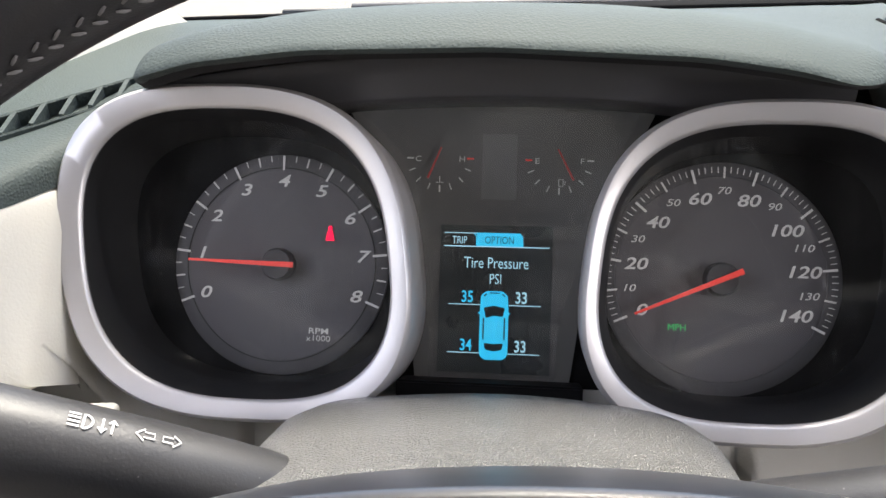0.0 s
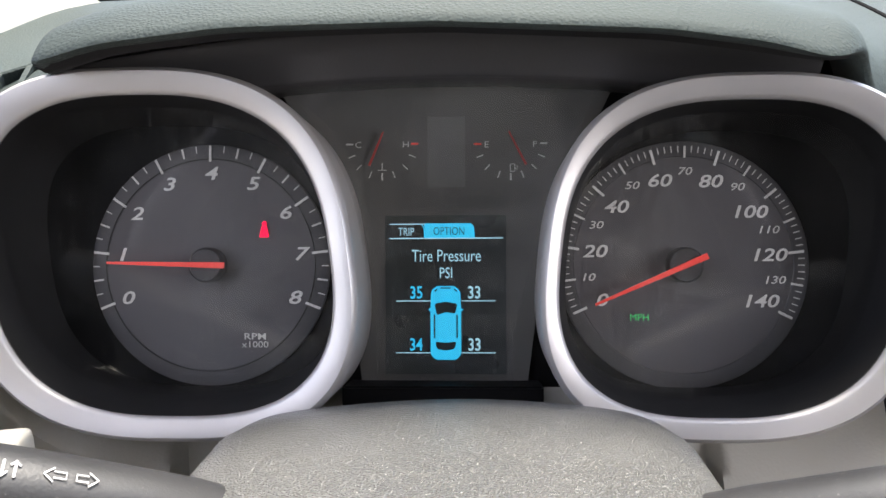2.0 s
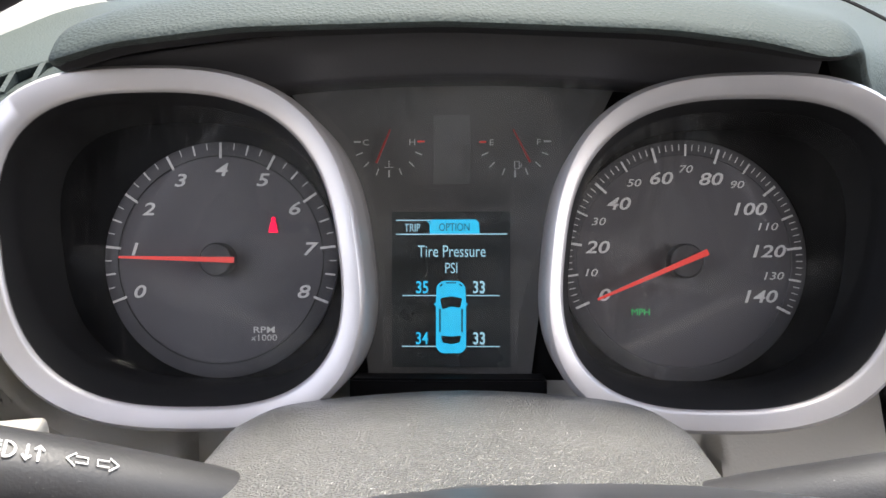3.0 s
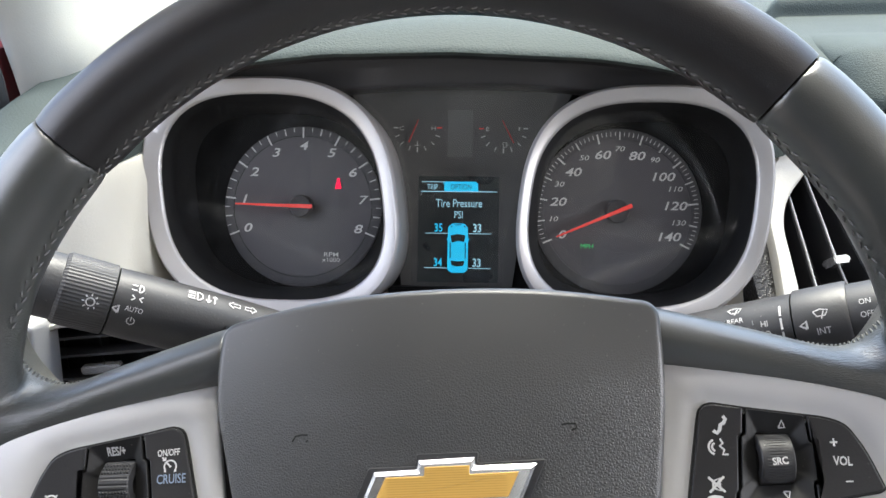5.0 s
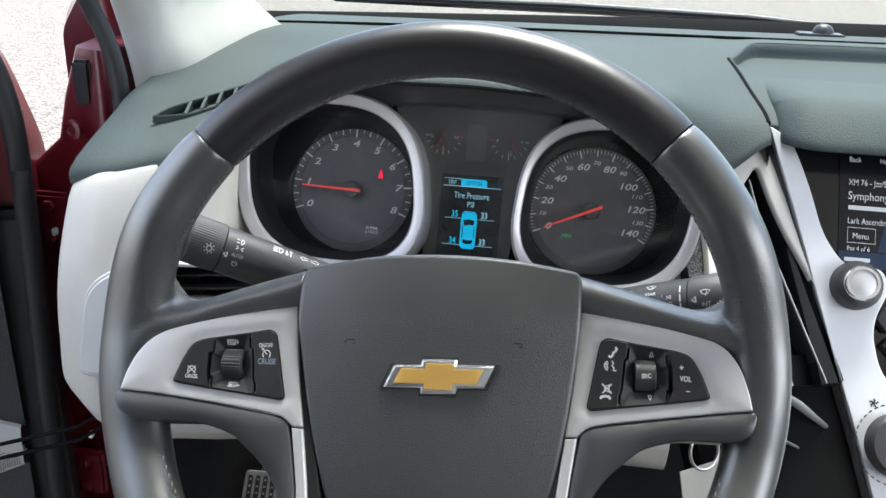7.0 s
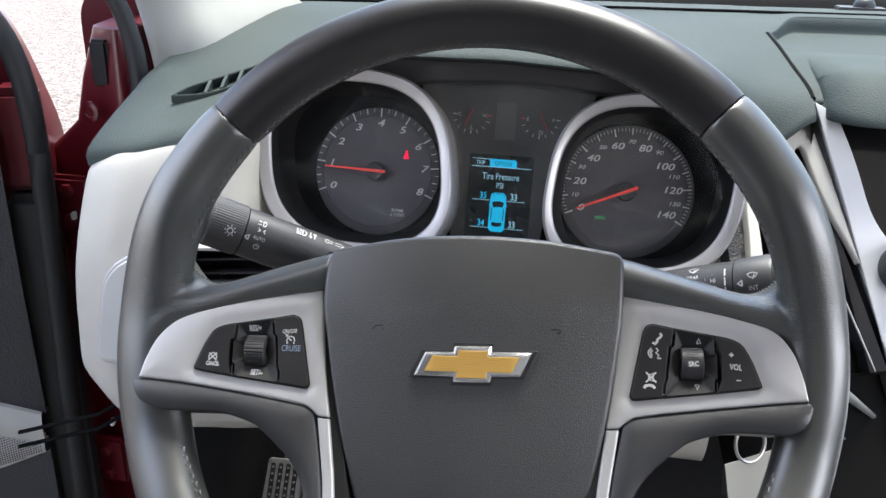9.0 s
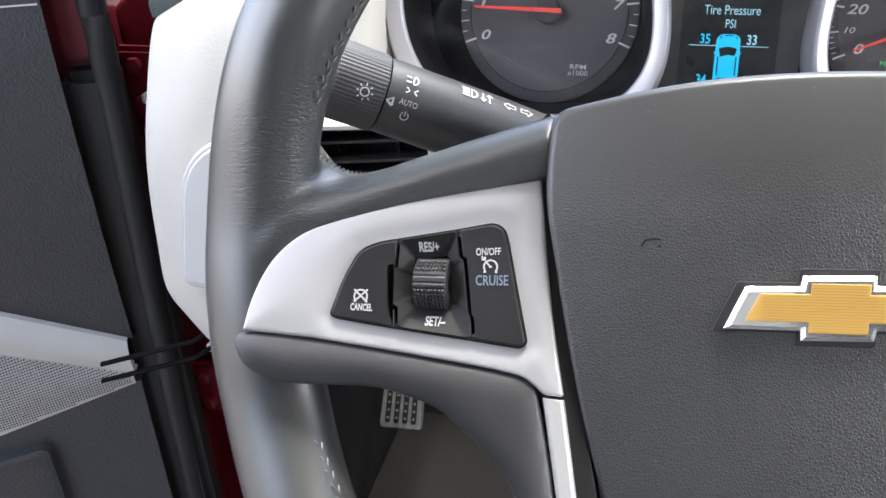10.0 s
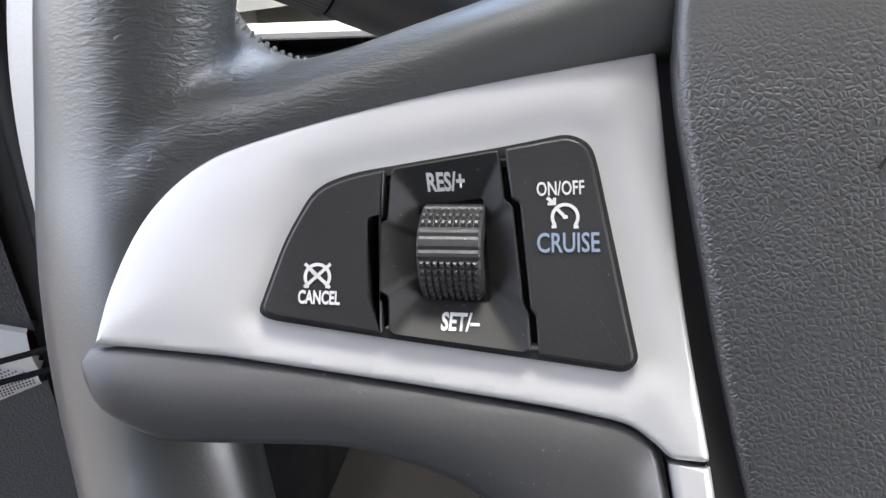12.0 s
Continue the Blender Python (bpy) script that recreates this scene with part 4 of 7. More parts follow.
def gauge(out, inn, dial_c, lean):
    part("bezel", bezel(out, inn), BEZEL_SILVER, cluster, "satin silver dial surround", sharp=50)
    small = superellipse(**inn)
    bm = bmesh.new()
    loft(bm, [at_height(grown(small, -0.0001), 0.0305), at_height(grown(small, -0.0025), 0.016), at_height(grown(small, -0.0045), 0.004), at_height(grown(small, -0.0060), -0.0085)])
    part("dial_well", bm, WELL_BLACK, cluster, "black inner wall of the dial")
    bm = bmesh.new()
    flat_shape(bm, grown(small, -0.002), -0.0105)
    part("dial_plate", bm, CLUSTER_BLACK, cluster)
    part("dial_disc", lathe([(0.0530, -0.0104), (0.0530, -0.0088), (0.0522, -0.0084), (0.0468, -0.0084), (0.0464, -0.0088)], 72, center=dial_c, cap_first=False, cap_last=False), DIAL_RING, cluster, "dark grey scale ring")
    part("dial_face", lathe([(0.0464, -0.0089), (0.0462, -0.0086), (0.0, -0.0086)], 72, center=dial_c, cap_first=False, cap_last=False), DIAL_FACE, cluster, "dark dial face")
    # lens set at a slant, so that it mirrors the seat only in part
    bm = bmesh.new()
    bm.faces.new([bm.verts.new((p[0], p[1], 0.0110 + 0.12 * (p[1] - inn["cy"]) + lean * (p[0] - inn["cx"]))) for p in grown(small, -0.0028)])
    ob = part("lens", bm, LENS, cluster, "clear plastic lens")
    ob.visible_shadow = False


gauge(TACH_OUT, TACH_IN, TACH_C, -0.12)
gauge(SPEED_OUT, SPEED_IN, SPEED_C, 0.03)


def tick(bm, c, ang, r0, r1, width, w=-0.0078):
    a = radians(ang)
    d = Vector((math.cos(a), math.sin(a)))
    ribbon(bm, [Vector(c) + d * r0, Vector(c) + d * r1], width, w)


def scale_marks():
    for v in range(0, 33):
        ang = 201.5 - 223.0 * v / 32
        bm = bmesh.new()
        if v % 4 == 0:
            tick(bm, TACH_C, ang, 0.0455, 0.0525, 0.0011)
        elif v % 2 == 0:
            tick(bm, TACH_C, ang, 0.0480, 0.0525, 0.0008)
        else:
            tick(bm, TACH_C, ang, 0.0495, 0.0525, 0.0005)
        part("tick_mark", bm, DIAL_PRINT, cluster)
    for i in range(9):
        a = radians(201.5 - 223.0 * i / 8)
        text("digit", str(i), TACH_C[0] + 0.0400 * math.cos(a), TACH_C[1] + 0.0400 * math.sin(a), -0.0080, 0.0080, DIAL_PRINT, cluster, 0.22, 1.42, bold=0.00012)
    text("lettering", "RPM", TACH_C[0] + 0.0200, TACH_C[1] - 0.0315, -0.0080, 0.0040, DIAL_PRINT, cluster, 0, 1.35, bold=0.00004)
    text("lettering", "x1000", TACH_C[0] + 0.0200, TACH_C[1] - 0.0350, -0.0080, 0.0040, DIAL_PRINT, cluster, 0, 1.2)
    bm = bmesh.new()
    ribbon(bm, arc(*TACH_C, 0.0466, 0, 360, 90)[:-1], 0.0004, -0.0082, closed=True)
    part("scale_line", bm, DARK_GAP, cluster)
    for v in range(0, 71):
        ang = 204.0 - 230.7 * v / 70
        bm = bmesh.new()
        if v % 10 == 0:
            tick(bm, SPEED_C, ang, 0.0445, 0.0510, 0.0011)
        elif v % 5 == 0:
            tick(bm, SPEED_C, ang, 0.0458, 0.0510, 0.0009)
        else:
            tick(bm, SPEED_C, ang, 0.0482, 0.0510, 0.00045)
        part("tick_mark", bm, DIAL_PRINT, cluster)
    for mph in range(0, 150, 10):
        a = radians(204.0 - 230.7 * mph / 140)
        big = mph % 20 == 0
        r = 0.0372 if big else 0.0400
        if mph >= 100:
            r -= 0.002
        text("digit", str(mph), SPEED_C[0] + r * math.cos(a) * 1.02, SPEED_C[1] + r * math.sin(a), -0.0080, 0.0075 if big else 0.0046, DIAL_PRINT, cluster, 0.22, 1.36, bold=0.00012 if big else 0.00004)
    text("lettering", "MPH", SPEED_C[0] - 0.0185, SPEED_C[1] - 0.0225, -0.0080, 0.0042, GLOW_GREEN, cluster, 0, 1.0)


scale_marks()


def needle(c, ang, length, tail, mat, w=0.0, width=0.0026, hub=0.0075):
    a = radians(ang)
    d = Vector((math.cos(a), math.sin(a)))
    n = Vector((-d.y, d.x))
    c = Vector(c)
    bm = bmesh.new()
    pts = [c + d * length + n * 0.0005, c + d * length - n * 0.0005, c - d * tail - n * width / 2, c - d * tail + n * width / 2]
    loft(bm, [at_height(pts, w - 0.0012), at_height(pts, w)], cap_last=True)
    ob = part("needle", bm, mat, cluster, "red pointer")
    if hub:
        part("needle_hub", lathe([(hub, -0.0086), (hub, -0.002), (hub * 0.9, -0.001), (0.0, -0.001)], 40, center=c, cap_first=False, cap_last=False), HUB_GREY, cluster)


needle(TACH_C, 178.5, 0.0430, 0.0085, NEEDLE_RED)
needle(SPEED_C, 203.5, 0.0415, 0.0095, NEEDLE_RED)

# belt reminder lamp
bm = bmesh.new()
rc = Vector((TACH_C[0] + 0.0240, TACH_C[1] + 0.0150))
bmesh.ops.create_circle(bm, cap_ends=True, radius=0.0011, segments=12, matrix=Matrix.Translation((rc.x, rc.y + 0.0030, -0.0080)))
flat_shape(bm, [(rc.x - 0.0022, rc.y - 0.0030), (rc.x + 0.0022, rc.y - 0.0030), (rc.x + 0.0012, rc.y + 0.0018), (rc.x - 0.0012, rc.y + 0.0018)], -0.0080)
part("warning_lamp", bm, WARN_RED, cluster, "glowing red seat belt lamp")

# middle panel
MID_U = -0.0150
bm = bmesh.new()
face = [(-0.0900, 0.0800), (0.0600, 0.0800), (0.0300, 0.02), (0.0200, -0.054), (-0.0520, -0.054), (-0.0600, 0.02)]
flat_shape(bm, face, -0.0120)
part("center_panel", bm, PANEL_GREY, cluster, "black middle panel")
part("center_sill", box(-0.058, 0.026, -0.062, -0.0515, -0.014, 0.006, 0.001), CLUSTER_BLACK, cluster)
bm = bmesh.new()
rows_l = []
for i in range(13):
    v = 0.0770 - 0.1282 * i / 12
    t = (0.0770 - v) / 0.1282
    half = 0.0665 - 0.0370 * min(1.0, t * 1.25) ** 0.8
    c0 = -0.0140 - 0.0015 * t
    rows_l.append([Vector((c0 - half, v, 0.0020 + 0.14 * (v - 0.01))), Vector((c0 + half, v, 0.0020 + 0.14 * (v - 0.01)))])
loft(bm, rows_l, closed=False)
ob = part("lens", bm, LENS, cluster, "clear plastic lens")
ob.visible_shadow = False


def small_gauge(cx, cy, letters, needle_from, needle_to, low, high):
    for k, ang in enumerate((180, 202, 225, 249, 270, 291, 315, 338, 360)):
        bm = bmesh.new()
        tick(bm, (cx, cy), ang, 0.0128, 0.0160, 0.0008 if k % 4 == 0 else 0.0005, -0.0115)
        part("tick_mark", bm, low if k == 0 else high if k == 8 else PRINT_DIM, cluster)
    text("digit", letters[0], cx - 0.0105, cy - 0.0004, -0.0115, 0.0038, PRINT_DIM, cluster, 0, 1.2)
    text("digit", letters[1], cx + 0.0105, cy - 0.0004, -0.0115, 0.0038, PRINT_DIM, cluster, 0, 1.2)
    a, b = Vector(needle_from), Vector(needle_to)
    bm = bmesh.new()
    n = (b - a).normalized()
    n = Vector((-n.y, n.x)) * 0.0005
    pts = [a + n * 0.6, a - n * 0.6, b - n, b + n]
    loft(bm, [at_height(pts, -0.0095), at_height(pts, -0.0085)], cap_last=True)
    part("needle", bm, NEEDLE_DIM, cluster, "small red pointer")


TEMP_C, FUEL_C = (-0.0430, 0.0522), (0.0134, 0.0518)
small_gauge(*TEMP_C, "CH", (TEMP_C[0] + 0.0008, TEMP_C[1] + 0.0050), (TEMP_C[0] - 0.0054, TEMP_C[1] - 0.0098), PRINT_DIM, NEEDLE_RED)
small_gauge(*FUEL_C, "EF", (FUEL_C[0] - 0.0008, FUEL_C[1] + 0.0050), (FUEL_C[0] + 0.0066, FUEL_C[1] - 0.0095), NEEDLE_RED, PRINT_DIM)
bm = bmesh.new()
fx, fy = FUEL_C[0] + 0.0010, FUEL_C[1] - 0.0105
ribbon(bm, [(fx - 0.0012, fy - 0.0016), (fx - 0.0012, fy + 0.0016), (fx + 0.0008, fy + 0.0016), (fx + 0.0008, fy - 0.0016), (fx - 0.0012, fy - 0.0016)], 0.0004, -0.0114)
ribbon(bm, [(fx + 0.0008, fy), (fx + 0.0018, fy - 0.001), (fx + 0.0018, fy + 0.001)], 0.0003, -0.0114)
part("icon", bm, PRINT_DIM, cluster)
bm = bmesh.new()
tx, ty = TEMP_C[0], TEMP_C[1] - 0.0105
ribbon(bm, [(tx, ty + 0.002), (tx, ty - 0.001)], 0.0004, -0.0114)
ribbon(bm, [(tx - 0.002, ty - 0.001), (tx + 0.002, ty - 0.001)], 0.0003, -0.0114)
part("icon", bm, PRINT_DIM, cluster)
for u0, u1 in ((-0.0230, -0.0065),):
    bm = bmesh.new()
    flat_shape(bm, [(u0, 0.0330), (u1, 0.0330), (u1, 0.0640), (u0, 0.0640)], -0.0117)
    part("gear_window", bm, GAUGE_GREY, cluster, "dark gear display window")


# trip display: close grid of 0.0881 mm
def lcd(x, y):
    return MID_U + (x - 421) * 0.0000881, 0.0106 - (y - 172) * 0.0000895


bm = bmesh.new()
flat_shape(bm, [lcd(118, 60), lcd(718, 60), lcd(718, 835), lcd(118, 835)], -0.0117)
display = part("display", bm, LCD_BLACK, cluster, "dark trip display with blue figures")
LW = -0.0115


def lcd_fill(pts, mat, w=LW, name="display_mark"):
    bm = bmesh.new()
    flat_shape(bm, [lcd(*p) for p in pts], w)
    return part(name, bm, mat, display)


def lcd_line(pts, width, mat=LCD_CYAN, w=LW):
    bm = bmesh.new()
    ribbon(bm, [lcd(*p) for p in pts], width * 0.000088, w)
    return part("display_line", bm, mat, display)


lcd_line([(140, 172), (702, 172)], 6, LCD_PALE)
lcd_line([(140, 102), (318, 102)], 5, LCD_PALE)
lcd_line([(300, 105), (312, 120), (314, 170)], 5, LCD_CYAN)
lcd_fill([(316, 170), (316, 118), (308, 99), (545, 99), (560, 115), (564, 170)], LCD_CYAN)
text("display_text", "TRIP", *lcd(222, 141), LW, 0.0050, LCD_PALE, display, 0, 0.72)
text("display_text", "OPTION", *lcd(436, 139), LW + 0.0003, 0.0050, LCD_BLACK, display, 0, 0.74)
text("display_text", "Tire Pressure", *lcd(422, 260), LW, 0.0075, LCD_PALE, display, 0, 0.74)
text("display_text", "PSI", *lcd(420, 344), LW, 0.0068, LCD_PALE, display, 0, 0.74)
for words, x, y in (("35", 272, 440), ("33", 560, 440), ("34", 270, 694), ("33", 560, 694)):
    text("display_text", words, *lcd(x, y), LW, 0.0076, LCD_CYAN if x < 300 else LCD_PALE, display, 0, 0.78, bold=0.00012)
lcd_line([(172, 478), (345, 478)], 5, LCD_PALE)
lcd_line([(495, 478), (664, 478)], 5, LCD_PALE)
lcd_line([(170, 731), (345, 731)], 5, LCD_PALE)
lcd_line([(495, 731), (664, 731)], 5, LCD_PALE)
body = rounded([Vector(p) for p in ((345, 430), (372, 405), (462, 405), (490, 430), (494, 520), (494, 740), (470, 765), (366, 765), (342, 740), (342, 520))], 16, 4)
lcd_fill(body, LCD_CYAN)
lcd_fill([(330, 520), (344, 512), (344, 532)], LCD_CYAN)
lcd_fill([(506, 520), (492, 512), (492, 532)], LCD_CYAN)
lcd_fill(rounded([Vector(p) for p in ((362, 492), (418, 481), (476, 492), (464, 540), (418, 532), (374, 548))], 10, 3), LCD_BLACK, LW + 0.0003)
lcd_fill(rounded([Vector(p) for p in ((366, 676), (418, 682), (470, 676), (462, 712), (418, 720), (374, 712))], 10, 3), LCD_BLACK, LW + 0.0003)
lcd_line([(362, 545), (362, 660)], 8, LCD_BLACK, LW + 0.0003)
lcd_line([(474, 545), (474, 660)], 8, LCD_BLACK, LW + 0.0003)
lcd_line([(392, 415), (444, 415)], 6, LCD_BLACK, LW + 0.0003)
lcd_line([(362, 432), (376, 420)], 7, LCD_BLACK, LW + 0.0003)
lcd_line([(474, 432), (460, 420)], 7, LCD_BLACK, LW + 0.0003)


# ---- dashboard ----
def along(x, keys):
    if x <= keys[0][0]:
        return keys[0][1:]
    for a, b in zip(keys, keys[1:]):
        if x <= b[0]:
            t = (x - a[0]) / (b[0] - a[0])
            return tuple(p + (q - p) * t for p, q in zip(a[1:], b[1:]))
    return keys[-1][1:]


def blend(x, keys):
    """Smoothed values along x from keys of (x, values...)."""
    near = [along(x + 0.0025 * k, keys) for k in (-3, -2, -1, 0, 1, 2, 3)]
    return tuple(sum(q) / 7 for q in zip(*near))


# x, front edge y z, crest y z, nose y z, middle z at 0.42
DASH_KEYS = [
    (-0.354, 0.300, 1.064, 0.330, 1.108, 0.310, 1.080, 1.126),
    (-0.340, 0.206, 1.068, 0.316, 1.120, 0.215, 1.086, 1.136),
    (-0.290, 0.192, 1.083, 0.275, 1.113, 0.205, 1.096, 1.132),
    (-0.240, 0.200, 1.096, 0.268, 1.119, 0.212, 1.108, 1.136),
    (-0.222, 0.216, 1.099, 0.270, 1.122, 0.226, 1.111, 1.140),
    (-0.211, 0.250, 1.102, 0.286, 1.125, 0.258, 1.114, 1.143),
    (-0.201, 0.290, 1.108, 0.312, 1.132, 0.296, 1.120, 1.147),
    (-0.184, 0.312, 1.126, 0.322, 1.144, 0.306, 1.135, 1.152),
    (-0.174, 0.300, 1.140, 0.304, 1.156, 0.294, 1.145, 1.160),
    (-0.169, 0.252, 1.148, 0.272, 1.161, 0.244, 1.152, 1.164),
    (-0.160, 0.250, 1.149, 0.270, 1.165, 0.242, 1.154, 1.168),
    (-0.138, 0.250, 1.155, 0.272, 1.171, 0.242, 1.160, 1.172),
    (-0.090, 0.250, 1.160, 0.275, 1.176, 0.242, 1.165, 1.175),
    (-0.014, 0.250, 1.161, 0.275, 1.178, 0.242, 1.166, 1.177),
    (0.065, 0.250, 1.157, 0.275, 1.174, 0.242, 1.162, 1.174),
    (0.100, 0.250, 1.152, 0.273, 1.169, 0.242, 1.157, 1.170),
    (0.125, 0.250, 1.148, 0.272, 1.163, 0.242, 1.150, 1.166),
    (0.139, 0.258, 1.1495, 0.276, 1.162, 0.253, 1.1535, 1.164),
    (0.146, 0.276, 1.1455, 0.292, 1.157, 0.271, 1.150, 1.160),
    (0.160, 0.292, 1.124, 0.309, 1.147, 0.290, 1.131, 1.157),
    (0.180, 0.291, 1.086, 0.317, 1.136, 0.293, 1.098, 1.156),
    (0.190, 0.298, 1.096, 0.324, 1.135, 0.300, 1.107, 1.154),
    (0.198, 0.303, 1.106, 0.331, 1.135, 0.306, 1.115, 1.152),
    (0.206, 0.310, 1.114, 0.340, 1.136, 0.315, 1.122, 1.151),
    (0.214, 0.320, 1.120, 0.349, 1.137, 0.326, 1.127, 1.150),
]


def dash_section(x):
    fy, fz, cy, cz, ny, nz, mz = blend(x, DASH_KEYS)
    wide = [blend(x + 0.012 * k, DASH_KEYS) for k in range(-4, 5)]
    wz = sum((q[3] + q[6]) / 2 for q in wide) / 9
    wy = sum(q[2] for q in wide) / 9
    wm = sum(q[6] for q in wide) / 9
    edge = max(0.0, (-0.30 - x) / 0.06)
    top = 1.1665 + 0.014 * x - 0.016 * edge * edge
    pts = [(0.80, top - 0.012), (0.70, top - 0.003), (0.56, top - 0.002), (0.47, wm * 0.6 + top * 0.4), (wy + 0.065, wz + 0.002), (cy, cz), (ny, nz), (fy, fz)]
    return [Vector((x, p[0], p[1])) for p in spline(pts, 5, False)]


def dashboard():
    bm = bmesh.new()
    xs = [-0.354 + 0.004 * i for i in range(142)] + [0.2135]
    loops = []
    for x in xs:
        s = dash_section(x)
        k = min(1.0, max(0.0, (x - 0.18) / 0.0335))
        s = [Vector((p.x + k * max(0.0, 0.49 - p.y) * 0.083, p.y, p.z)) for p in s]
        loops.append(s + [s[-1] + Vector((0, 0.035, 0.002))])
    loops.append([p + Vector((0.0004, 0.002, -0.02)) for p in loops[-1]])
    loops.insert(0, [p + Vector((0.002, 0.004, -0.05)) for p in loops[0]])
    loft(bm, loops, closed=False)
    d = solid("dashboard", bm, DASH_PAD, "grey grained soft-touch dashboard top with a hood over the dials", "dashboard", sharp=70)
    # hood lining under the lip, down to the cluster
    bm = bmesh.new()
    loops = []
    for i in range(41):
        x = -0.164 + 0.297 * i / 40
        fy, fz = blend(x, DASH_KEYS)[:2]
        mid = CLUSTER @ Vector((x, 0.0935, 0.026))
        loops.append([Vector((x, fy - 0.0062, fz + 0.0022)), Vector((x, fy + 0.001, fz - 0.0012)), Vector((x, fy + 0.012, fz - 0.002)), Vector((x, mid.y + 0.004, min(mid.z, fz - 0.003) + 0.0015)), Vector((x, mid.y + 0.03, min(mid.z, fz - 0.003)))])
    loft(bm, loops, closed=False)
    part("hood_lining", bm, HOOD_BLACK, d, "black lining under the hood")
    bm = bmesh.new()
    rows_b = []
    for i in range(41):
        x = -0.164 + 0.297 * i / 40
        sag = 0.006 * ((x + 0.014) / 0.10) ** 2
        rows_b.append([CLUSTER @ Vector((x, v - sag, w)) for v, w in ((0.0960, 0.0200), (0.0930, 0.0262), (0.0910, 0.0262), (0.0850, 0.0205), (0.0790, 0.0150), (0.0770, 0.0138), (0.0760, 0.0120), (0.0770, -0.0080), (0.0780, -0.0300))])
    loft(bm, rows_b, closed=False)
    part("visor_band", bm, VISOR_GREY, d, "dark grey band above the middle panel", sharp=50)
    # seam along the windshield edge of the top
    bm = bmesh.new()
    path = [Vector((-0.33 + 1.3 * i / 40, 0.615 - 0.25 * (max(0, -0.05 - (-0.33 + 1.3 * i / 40)) ** 1.5), 1.1665 + 0.014 * (-0.33 + 1.3 * i / 40))) for i in range(41)]
    part("defroster_seam", sweep(path, 0.0016, 8), BORDER_BLACK, d)
    return d


dash = dashboard()

# cluster backing so that no light leaks in behind the dials
bm = bmesh.new()
q = [(-0.205, 0.062), (0.172, 0.058), (0.172, -0.10), (-0.205, -0.10)]
loft(bm, [at_height(q, -0.06), at_height(q, -0.014)], True, True)
q = [(-0.118, 0.0605), (-0.118, 0.0965), (0.090, 0.0965), (0.090, 0.0605)]
loft(bm, [at_height(q, -0.05), at_height(q, -0.0142)], True, True)
part("housing", bm, CLUSTER_BLACK, cluster, smooth=False)


# ---- lower dash, driver side ----
def under_bezel(x, o):
    """Height in the cluster plane of the lower edge of a dial surround at x, or None beside it."""
    t = abs((x - o["cx"] - o["shear"] * -0.05) / o["a"])
    return o["cy"] - o["b"] * (1 - t ** o["n"]) ** (1 / o["n"]) if t < 0.999 else None


def fascia_top(x):
    v = None
    for o in (TACH_OUT, SPEED_OUT):
        v = v if v is not None else under_bezel(x, o)
    if v is None and -0.07 < x < 0.03:
        v = -0.058
    if v is not None and -0.080 < x < 0.045:
        v = min(v, -0.063)
    if v is not None:
        p = CLUSTER @ Vector((x, v + 0.002, -0.004))
        return p.y, p.z
    return None


